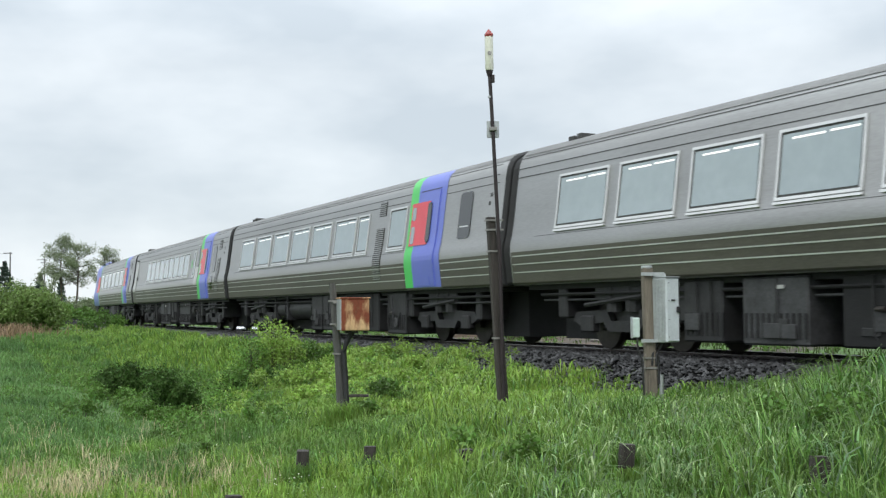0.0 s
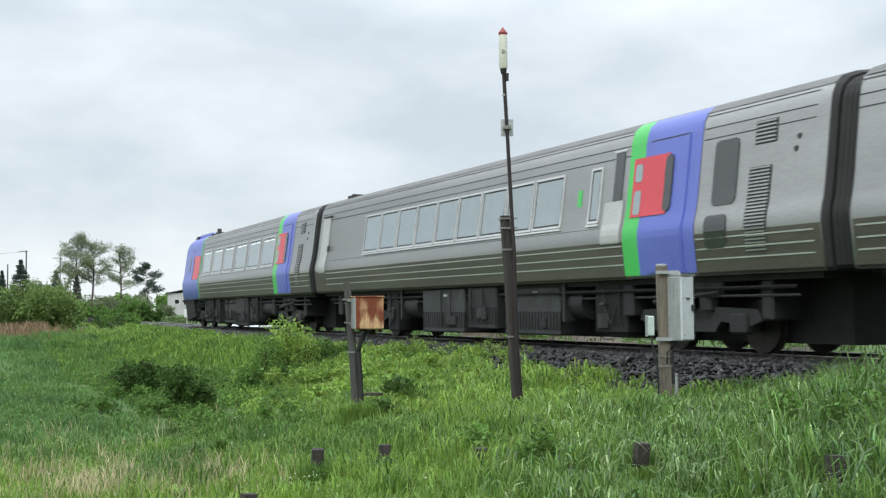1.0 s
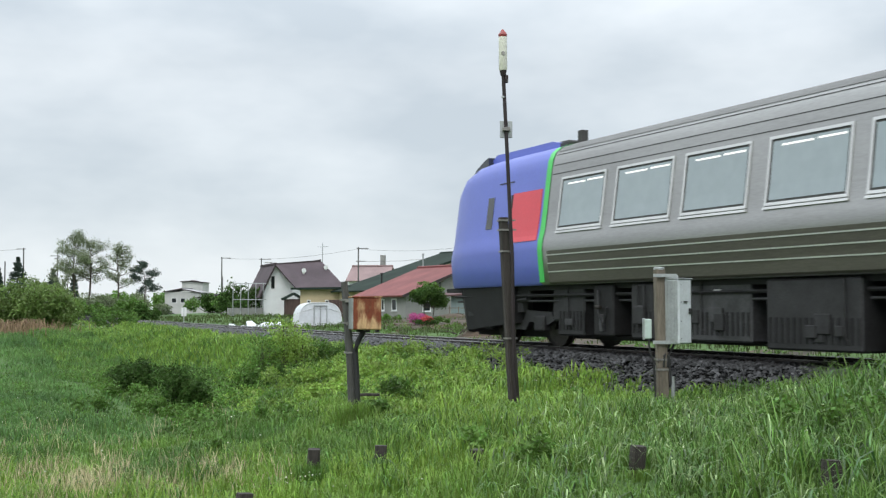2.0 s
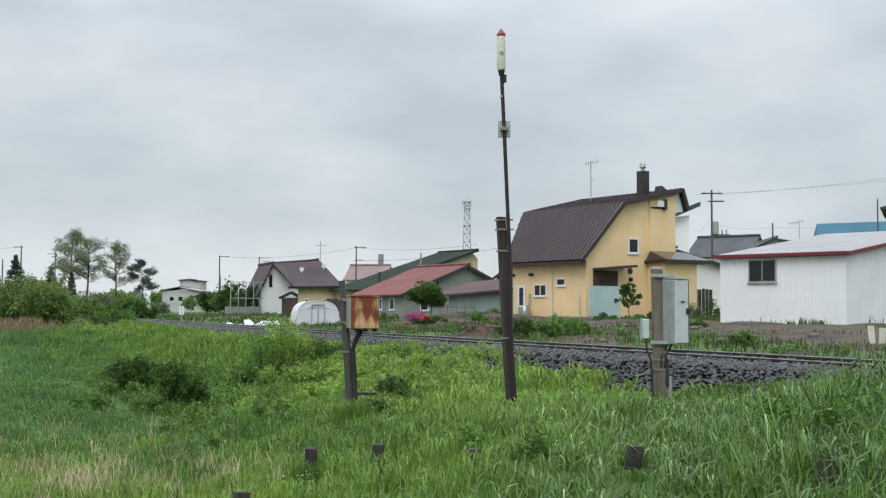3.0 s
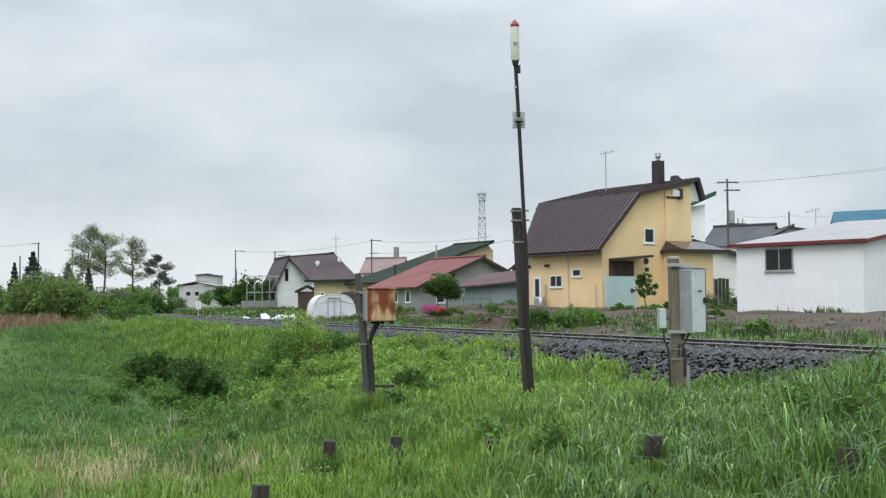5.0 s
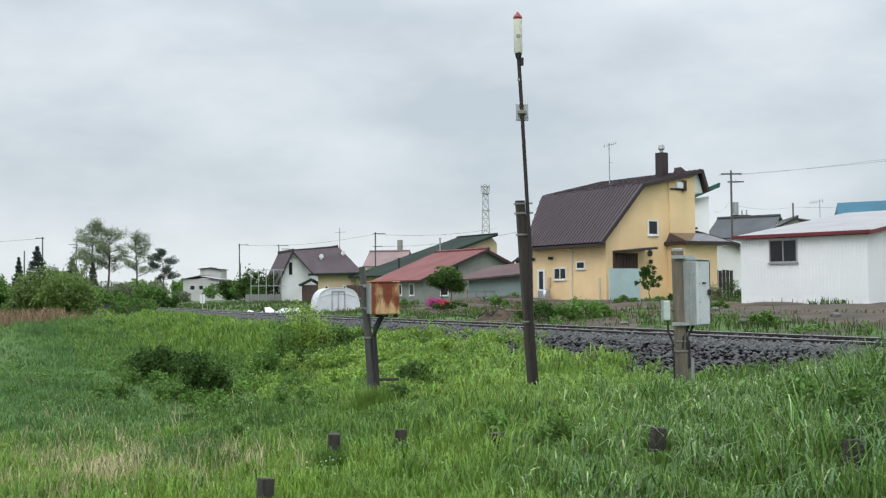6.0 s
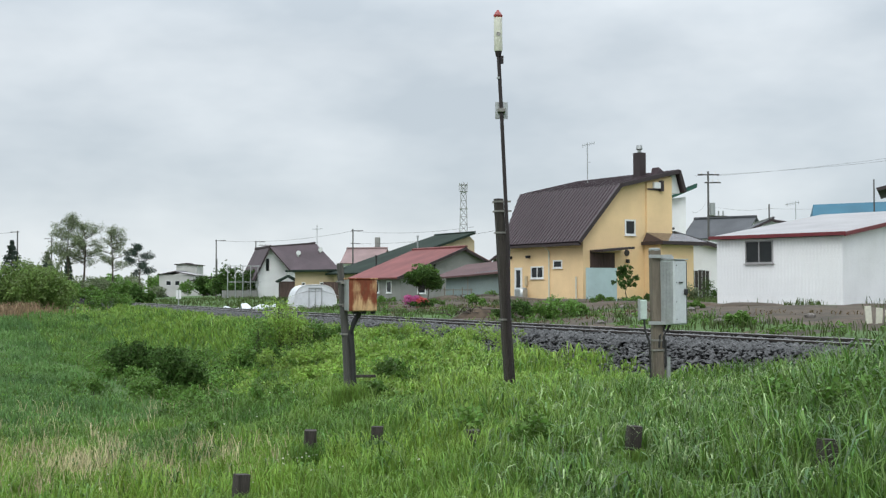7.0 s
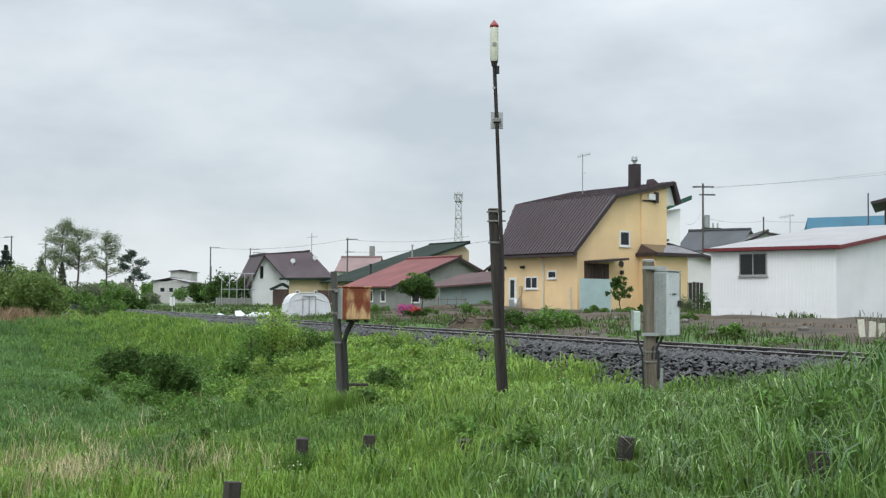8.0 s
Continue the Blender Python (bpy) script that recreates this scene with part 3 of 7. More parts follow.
def extra_tail(car):
    end_louvres(car, 8.78)
    holes(car, 9.74, 2.82)
    # cab nose, in blue, with a sloped brow
    st = []
    for x, k, dr, sh in ((-5.62, 1.004, -.002, 0), (-7.4, 1.0, 0.0, 0), (-8.3, .99, .004, 0), (-8.9, .97, .018, 0), (-9.4, .93, .06, 0), (-9.75, .87, .14, 0), (-9.98, .79, .25, 0), (-10.12, .68, .38, 0)):
        ring = section(k, dr)
        st.append((x, [(y, z) for y, z in ring]))
    part("cab_nose", loft(Geo(), st), BLUE, car, "rounded blue painted driving cab", smooth=True)
    part("cab_stripe", hoop(Geo(), -5.64, -5.46, .009), GREEN, car, "bright green painted stripe", smooth=True)
    for sg in (-1, 1):
        part("cab_door", skin(Geo(), -6.85, -5.72, 2.02, 3.0, .018, .03, (sg,)), RED, car, "red painted cab panel")
        part("cab_window", skin(Geo(), -7.95, -7.68, 2.35, 3.0, .004, .04, (sg,)), PANE_DARK, car, "dark cab side window")
        part("cab_seam", skin(Geo(), -6.94, -6.88, 2.02, 2.98, .02, .03, (sg,)), GROOVE, car)
        part("cab_line", skin(Geo(), -7.5, -6.9, 3.24, 3.26, .012, .03, (sg,)), GROOVE, car)
    hb = Geo()
    hb.prism([(-9.2, 3.75), (-8.75, 4.02), (-6.4, 4.02), (-5.7, 3.88), (-5.7, 3.6)], -.62, .62)
    part("roof_brow", hb, BLUE, car, "blue roof fairing behind the cab")
    ws = Geo()
    ws.prism([(-9.86, 3.44), (-9.5, 3.76), (-9.1, 3.93), (-8.9, 3.98), (-8.9, 3.7), (-9.4, 3.5)], -.74, .74)
    part("windscreen", ws, PANE_DARK, car, "dark sloped windscreen")
    rf = Geo()
    rf.box(-5.9, -5.55, -.75, -.35, 3.74, 3.92, bev=.01)
    rf.box(-5.5, -5.35, -.6, -.45, 3.8, 4.12, bev=.01)
    rf.box(-6.5, -6.0, -.5, .5, 3.85, 4.02, bev=.02)
    part("horn", rf, GROOVE, car, "black horn and aerial on the roof")
    ap = Geo()
    loft(ap, [(-6.9, [(-1.2, .45), (-1.3, 1.2), (1.3, 1.2), (1.2, .45)]), (-9.2, [(-1.1, .28), (-1.2, 1.2), (1.2, 1.2), (1.1, .28)]), (-9.9, [(-.7, .22), (-.92, 1.2), (.92, 1.2), (.7, .22)])])
    part("snowplough", ap, UNDER, car, "black snowplough skirt under the cab")


def extra_two(car):
    end_louvres(car, 8.77)
    holes(car, 9.78, 2.85)
    for a, b, z0, z1 in ((8.0, 8.55, 2.2, 3.18), (7.9, 8.42, 1.56, 2.06)):
        part("window", round_skin(a, b, z0, z1, .014, .02, (-1,)), PANE_DARK, car, "dark tinted window")
    part("window", skin(Geo(), 5.25, 5.52, 2.46, 3.33, .01, .02, (-1,)), PANE_DARK, car, "narrow dark window")
    part("window_trim", skin(Geo(), 5.2, 5.58, 3.34, 3.375, .02, .03, (-1,)), BRIGHT, car)
    part("end_panel", skin(Geo(), 5.02, 5.6, 1.78, 2.5, .02, .04, (-1,)), DOOR_STEEL, car)
    part("emblem", skin(Geo(), 4.08, 4.22, 2.5, 2.8, .006, .01, (-1,)), GREEN, car, "small green oval emblem")
    train_window(car, 4.5, 4.87)
    # sliding door at the back end
    d = part("door", skin(Geo(), -HALF + .32, -HALF + .92, 1.75, 3.3, .02, .03, (-1,)), DOOR_STEEL, car, "pale steel sliding door")
    part("door_rail", skin(Geo(), -HALF + .30, -HALF + 1.0, 3.32, 3.36, .03, .03, (-1,)), GROOVE, d)
    part("door_handle", skin(Geo(), -HALF + .9, -HALF + 1.0, 2.35, 2.5, .03, .03, (-1,)), GROOVE, d)


def extra_three(car):
    louvre(car, 3.76, 4.2, 3.02, 3.37)
    louvre(car, 3.67, 4.19, 1.45, 2.72)
    holes(car, 9.8, 2.85)
    train_window(car, 4.5, 5.55)
    part("window", round_skin(8.42, 9.0, 2.2, 3.18, .014, .02, (-1,)), PANE_DARK, car, "dark tinted window")
    part("shelf_line", skin(Geo(), 8.5, 8.92, 2.44, 2.47, .02, .02, (-1,)), BRIGHT, car)


def extra_four(car):
    holes(car, 9.8, 2.85)


LABEL = "stainless coach, blue and red doorway"
CARS = [
    coach("stainless railway driving coach with a rounded blue cab", 1, [(-5.04, -3.54), (-3.21, -1.58), (-1.29, .27), (.66, 2.27), (2.59, 4.17), (4.47, 6.07)], extra_tail, True),
    coach(LABEL + ", narrow window row", 2, pitch_row(-6.64, 3.57, 9, .055), extra_two),
    coach(LABEL + ", wide separate windows", 3, [(-9.04 + 1.92 * i, -7.41 + 1.92 * i) for i in range(6)] + [(2.35, 3.13)], extra_three),
    coach(LABEL + ", seven wide windows", 4, [(-8.86 + 1.92 * i, -7.26 + 1.92 * i) for i in range(7)], extra_four),
]
SPEED, START = 29.83, 57.6


def car_rows(i, t):
    s = START - SPEED * t - CAR * (i + .5)
    (xa, ya, _), (xb, yb, _) = track(s + 7.2), track(s - 7.2)
    yaw = math.degrees(math.atan2(yb - ya, xb - xa))
    return pose((xa + xb) / 2, (ya + yb) / 2, 0, 0, 0, yaw)


def motions():
    for i, car in enumerate(CARS):
        walk(car, [(t / 4, car_rows(i, t / 4)) for t in range(33)])

# ---- more materials ----
YELLOW = mat("yellow_render", (0.80, 0.585, 0.33), 0.85, 0, 0.10, 0.5, 30, 0.15, stains=0.08)
ROOF_BROWN = mat("brown_metal_roof", (0.062, 0.042, 0.048), 0.42, 0.1, 0.15, 0.6, 20, 0.03, stains=0.2)
ROOF_PORCH = mat("wet_porch_roof", (0.075, 0.052, 0.055), 0.16, 0.35, 0.15, 0.6, 20, 0.02, stains=0.15)
ROOF_TRIM = mat("dark_trim", (0.035, 0.022, 0.024), 0.5, 0, 0.15, 2, 20, 0.03)
ROOF_RED = mat("red_metal_roof", (0.21, 0.068, 0.066), 0.8, 0.0, 0.2, 0.5, 12, 0.04, stains=0.35)
ROOF_RED_OLD = mat("old_red_roof", (0.115, 0.066, 0.068), 0.85, 0.0, 0.2, 0.5, 12, 0.04, stains=0.3)
ROOF_GREEN = mat("dark_green_roof", (0.028, 0.042, 0.034), 0.9, 0.0, 0.2, 0.4, 12, 0.04, spec=0.15, stains=0.3)
ROOF_TEAL = mat("teal_metal_roof", (0.018, 0.085, 0.062), 0.6, 0.0, 0.15, 0.4, 12, 0.03)
ROOF_PINK = mat("faded_pink_roof", (0.27, 0.19, 0.187), 0.8, 0.0, 0.15, 0.4, 12, 0.03, stains=0.2)
ROOF_PLUM = mat("plum_roof", (0.085, 0.062, 0.072), 0.75, 0.0, 0.2, 0.4, 12, 0.04, stains=0.3)
ROOF_BLUE = mat("blue_metal_roof", (0.028, 0.125, 0.19), 0.75, 0.0, 0.15, 0.4, 12, 0.04)
ROOF_GREY = mat("grey_metal_roof", (0.085, 0.09, 0.10), 0.8, 0.0, 0.2, 0.4, 12, 0.04)
ROOF_PALE = mat("pale_metal_roof", (0.36, 0.35, 0.355), 0.45, 0.2, 0.12, 0.6, 12, 0.03, stains=0.2)
FASCIA_RED = mat("red_fascia", (0.155, 0.02, 0.026), 0.5, 0, 0.15, 1, 20, 0.03)
WHITE_WALL = mat("white_sheet_wall", (0.80, 0.81, 0.82), 0.55, 0, 0.07, 0.6, 20, 0.04, stains=0.08)
WHITE_FRAME = mat("white_frame", (0.72, 0.73, 0.73), 0.5, 0, 0.06, 3, 30, 0.02)
GREY_WALL = mat("grey_siding", (0.25, 0.25, 0.24), 0.8, 0, 0.15, 0.7, 20, 0.1, stains=0.25)
BLUE_GREY = mat("blue_grey_siding", (0.22, 0.28, 0.29), 0.75, 0, 0.12, 0.7, 20, 0.08, stains=0.2)
PALE_BLUE = mat("pale_blue_sheet", (0.40, 0.53, 0.53), 0.55, 0, 0.08, 1.2, 20, 0.04, stains=0.15)
BEIGE = mat("beige_siding", (0.52, 0.42, 0.27), 0.8, 0, 0.12, 0.6, 20, 0.06)
# Far walls are paled, so the distance haze sits in their colour.
HAZED_WALL = mat("hazed_far_wall", (0.50, 0.50, 0.485), 0.85, 0, 0.12, 0.3, 10, 0.05, stains=0.15)
CONCRETE = mat("concrete", (0.30, 0.295, 0.28), 0.9, 0, 0.2, 1.5, 20, 0.2, stains=0.3)
BROWN_WOOD = mat("brown_boards", (0.085, 0.052, 0.045), 0.8, 0, 0.3, 2, 12, 0.2, stretch=(6, 6, 0.6))
VINYL = mat("white_vinyl_film", (0.66, 0.69, 0.72), 0.35, 0, 0.10, 1.2, 6, 0.12)
GLASS_DARK = mat("house_glass", (0.014, 0.017, 0.018), 0.07, 0, 0.15, 2, 5, 0.0, spec=0.35)
LATTICE = mat("tower_steel", (0.42, 0.42, 0.43), 0.6, 0.3, 0.1, 1, 10, 0.0)
POLE_GREY = mat("pole_concrete", (0.10, 0.098, 0.095), 0.85, 0, 0.15, 1, 10, 0.05)
BARE = mat("bare_soil", (0.115, 0.084, 0.058), 0.95, 0, 0.5, 0.6, 5, 1.0, color2=(0.050, 0.042, 0.028), world_co=True)
GRASS = mat("grass_blades", (0.188, 0.322, 0.064), 0.5, 0, 0.25, 0.9, 3, 0.0, color2=(0.088, 0.186, 0.042), island=0.35, trans=0.35, spec=0.35, world_co=True)
GRASS_TALL = mat("tall_grass_blades", (0.165, 0.30, 0.056), 0.45, 0, 0.25, 1.4, 3, 0.0, color2=(0.068, 0.155, 0.036), island=0.45, trans=0.3, spec=0.4, world_co=True)
GRASS_LUSH = mat("lush_grass", (0.258, 0.405, 0.07), 0.5, 0, 0.25, 0.6, 3, 0.0, color2=(0.175, 0.305, 0.055), island=0.35, trans=0.35, spec=0.3, world_co=True)
GRASS_FIELD = mat("field_grass", (0.150, 0.278, 0.083), 0.55, 0, 0.2, 0.35, 2, 0.0, color2=(0.086, 0.178, 0.056), island=0.3, trans=0.35, spec=0.25, world_co=True)
GRASS_OLIVE = mat("garden_grass", (0.095, 0.15, 0.043), 0.6, 0, 0.25, 0.5, 3, 0.0, color2=(0.062, 0.085, 0.028), island=0.4, trans=0.3, spec=0.25, world_co=True)
# Pale blades: sky glints on bent tips, put into the blade colour.
GRASS_GLINT = mat("glint_grass_tips", (0.37, 0.50, 0.22), 0.45, 0, 0.2, 0.8, 5, 0.0, island=0.3, trans=0.3, world_co=True)
DRY_BROWN = mat("brown_dead_grass", (0.17, 0.115, 0.06), 0.8, 0, 0.25, 0.5, 5, 0.0, color2=(0.10, 0.085, 0.04), island=0.4, trans=0.2, world_co=True)
GRASS_ARCH = mat("arching_blades", (0.115, 0.245, 0.052), 0.36, 0, 0.25, 1.6, 4, 0.0, color2=(0.040, 0.105, 0.026), island=0.6, trans=0.25, spec=0.7, world_co=True)
LEAF_SPRING = mat("spring_leaves", (0.165, 0.26, 0.065), 0.55, 0, 0.3, 0.5, 4, 0.0, island=0.4, trans=0.35, world_co=True)
STRAW = mat("dry_grass", (0.54, 0.47, 0.28), 0.7, 0, 0.2, 1, 6, 0.0, island=0.3, trans=0.25, world_co=True)
REED_GREEN = mat("reed_leaves", (0.095, 0.205, 0.042), 0.5, 0, 0.25, 1.2, 4, 0.0, color2=(0.045, 0.11, 0.026), island=0.5, trans=0.3, spec=0.3, world_co=True)
REED = mat("dead_reeds", (0.33, 0.235, 0.14), 0.75, 0, 0.25, 0.6, 5, 0.0, color2=(0.22, 0.15, 0.085), island=0.35, trans=0.2, world_co=True)
LEAF = mat("bush_leaves", (0.12, 0.24, 0.046), 0.5, 0, 0.3, 0.7, 4, 0.0, island=0.45, trans=0.3, spec=0.35, world_co=True)
LEAF_BRIGHT = mat("young_leaves", (0.245, 0.39, 0.07), 0.5, 0, 0.25, 0.7, 4, 0.0, island=0.4, trans=0.35, world_co=True)
LEAF_DARK = mat("dark_leaves", (0.062, 0.125, 0.029), 0.6, 0, 0.3, 0.9, 4, 0.0, island=0.45, trans=0.25, spec=0.15, world_co=True)
LEAF_OLIVE = mat("budding_leaves", (0.20, 0.25, 0.135), 0.6, 0, 0.25, 0.3, 3, 0.0, island=0.4, trans=0.35, world_co=True)
NEEDLE = mat("conifer_needles", (0.035, 0.065, 0.045), 0.7, 0, 0.3, 0.5, 3, 0.0, island=0.4, world_co=True)
RED_BLOOM = mat("red_azalea_flowers", (0.66, 0.10, 0.10), 0.6, 0, 0.2, 3, 8, 0.0, island=0.3, trans=0.2, world_co=True)
PINK = mat("azalea_flowers", (0.43, 0.11, 0.33), 0.6, 0, 0.2, 3, 8, 0.0, color2=(0.55, 0.08, 0.22), island=0.3, trans=0.2, world_co=True)
FLOWER = mat("pale_flowers", (0.75, 0.75, 0.62), 0.7, 0, 0.1, 2, 8, 0.0, island=0.2)
BARK = mat("bark", (0.085, 0.07, 0.055), 0.9, 0, 0.35, 2, 12, 0.4)
ROCK = mat("garden_rock", (0.19, 0.175, 0.16), 0.9, 0, 0.3, 3, 15, 0.5)

g_me = bpy.data.objects["ground"].data
g_me.materials.append(BARE)


def bare_zone(x, y):
    s, d = along(x, y)
    w = np.sin(x * 0.9 + 1.7 * np.sin(y * 0.23)) * np.sin(y * 0.31 + 0.6)
    yard = (d < -8.5) & (d > -27 + 2 * w) & (s > -30) & (s < 52)
    bank = (d < -3.0) & (d >= -8.5) & (s > -6) & (s < 45) & (w > 0.05)
    return yard & (w > -0.75) | bank


g_co = np.empty(len(g_me.polygons) * 3, np.float32)
g_me.polygons.foreach_get("center", g_co)
g_co = g_co.reshape(-1, 3)
g_me.polygons.foreach_set("material_index", bare_zone(g_co[:, 0], g_co[:, 1]).astype(np.int32))


# ---- posts beside the line ----
def square_post(g, a, b, w0, w1, twist=0.3, n=6):
    vs, fs = [], []
    a, b = Vector(a), Vector(b)
    rng = random.Random(int(a.x * 100))
    for i in range(n + 1):
        t = i / n
        c = a.lerp(b, t)
        w = (w0 + (w1 - w0) * t) / 2
        k = w * 0.72
        for dx, dy in ((-k, -w), (k, -w), (w, -k), (w, k), (k, w), (-k, w), (-w, k), (-w, -k)):
            ca, sa = math.cos(twist), math.sin(twist)
            j = rng.uniform(-.004, .004)
            vs.append((c.x + dx * ca - dy * sa + j, c.y + dx * sa + dy * ca + j, c.z))
    for i in range(n):
        for j in range(8):
            q = (j + 1) % 8
            fs.append((i * 8 + j, i * 8 + q, i * 8 + 8 + q, i * 8 + 8 + j))
    fs += [tuple(range(8))[::-1], tuple(range(n * 8, n * 8 + 8))]
    return g.add(vs, fs)


def band(g, x, y, z, w, h=.022, twist=.3, t=.008):
    m = Matrix.Translation((x, y, z)) @ Matrix.Rotation(twist, 4, "Z")
    k = w / 2 + t
    g.box(-k, k, -k, -k + t, 0, h, m)
    g.box(-k, k, k - t, k, 0, h, m)
    g.box(-k, -k + t, -k + t, k - t, 0, h, m)
    g.box(k - t, k, -k + t, k - t, 0, h, m)
    return g


def lamp_post():
    th = thing("warning_lamp_post", "weathered timber post with a pipe mast and tubular lamp", "lamp post")
    part("post", square_post(Geo(), (.865, 15, -.70), (.712, 15, 1.87), .125, .110), OLD_WOOD, th, "dark weathered timber post")
    for z in (1.82, 1.70, 1.43, .34):
        x = .712 + (1.87 - z) / 2.49 * .148
        b = band(Geo(), x, 15, z, .122 if z < 1 else .114)
        if z > 1.5:
            b.box(x + .02, x + .15, 14.91, 14.925, z, z + .02)
        part("steel_band", b, BAND, th)
    part("mast", Geo().tube([(.875, 14.9, -.5), (.84, 14.9, 0), (.822, 14.9, 1.42), (.808, 14.9, 1.62), (.752, 14.9, 2.88), (.713, 14.9, 3.68)], .0235, 10), PIPE, th, "dark brown pipe mast", True)
    plate = part("bracket_plate", Geo().box(.672, .828, 14.925, 14.94, 2.87, 3.085, bev=.004), GALV, th, "grey steel bracket plate")
    part("clamp", Geo().box(.70, .80, 14.86, 14.925, 2.95, 3.0, bev=.006), BAND, plate)
    part("clip", Geo().box(.69, .725, 14.87, 14.90, 3.37, 3.395), GALV, th)
    part("clip", Geo().box(.735, .775, 14.86, 14.90, 3.56, 3.66, bev=.005), PIPE, th)
    lamp = Geo().tube([(.712, 14.9, 3.72), (.712, 14.9, 3.735), (.708, 14.9, 4.14), (.708, 14.9, 4.155)], [.047, .053, .053, .048], 18)
    lm = part("lamp_cover", lamp, LAMP_GLASS, th, "cream tubular lamp cover", True)
    part("lamp_cap", Geo().tube([(.708, 14.9, 4.15), (.708, 14.9, 4.175), (.708, 14.9, 4.19), (.707, 14.9, 4.245)], [.053, .058, .05, .008], 16), LAMP_RED, lm, "red cone cap")
    part("lamp_collar", Geo().tube([(.713, 14.9, 3.655), (.712, 14.9, 3.725)], [.032, .046], 16), PIPE, lm, "dark brown collar")
    part("lamp_badge", Geo().tube([(.712, 14.843, 3.93), (.712, 14.86, 3.93)], .026, 14), BAND, lm)


def rust_box_post():
    th = thing("junction_box_post", "grey wooden post with a rusty junction box", "equipment post")
    part("post", Geo().tube([(-1.158, 15, -.85), (-1.20, 15, 0), (-1.285, 15, 1.06)], [.056, .052, .043], 12), DARK_GREY_WOOD, th, "weathered grey round post", True)
    m = Matrix.Translation((-1.02, 14.93, .46)) @ Matrix.Rotation(radians(17), 4, "Z")
    bx = part("box", Geo().box(-.185, .175, -.16, .10, 0, .395, m, .012), RUST, th, "sheet metal box streaked with rust")
    part("box_lid", Geo().box(-.195, .185, -.17, .11, .395, .412, m, .005), RUST, bx)
    part("box_seam", Geo().box(-.19, -.182, -.155, .095, .01, .39, m), GALV, bx)
    for x in (-.11, .0, .12):
        part("cable_gland", Geo().box(x, x + .05, -.08, -.03, -.035, 0.0, m), CABLE, bx)
    for z in (.82, .53, .16):
        part("steel_band", band(Geo(), -1.205 - z * .075, 15, z, .10), BAND, th)
    part("bracket", Geo().box(-1.27, -1.08, 14.94, 14.97, .80, .83).box(-1.25, -1.06, 14.94, 14.97, .51, .54), BAND, th)
    part("cable_duct", Geo().tube([(-1.085, 14.95, -.85), (-1.12, 14.95, -.1), (-1.14, 14.95, .18), (-1.10, 14.95, .32), (-1.03, 14.95, .45)], .035, 10), CABLE, th, "dark cable duct", True)
    part("crossbar", Geo().box(-1.14, -.83, 14.94, 14.98, -.37, -.335, bev=.006), OLD_WOOD, th)


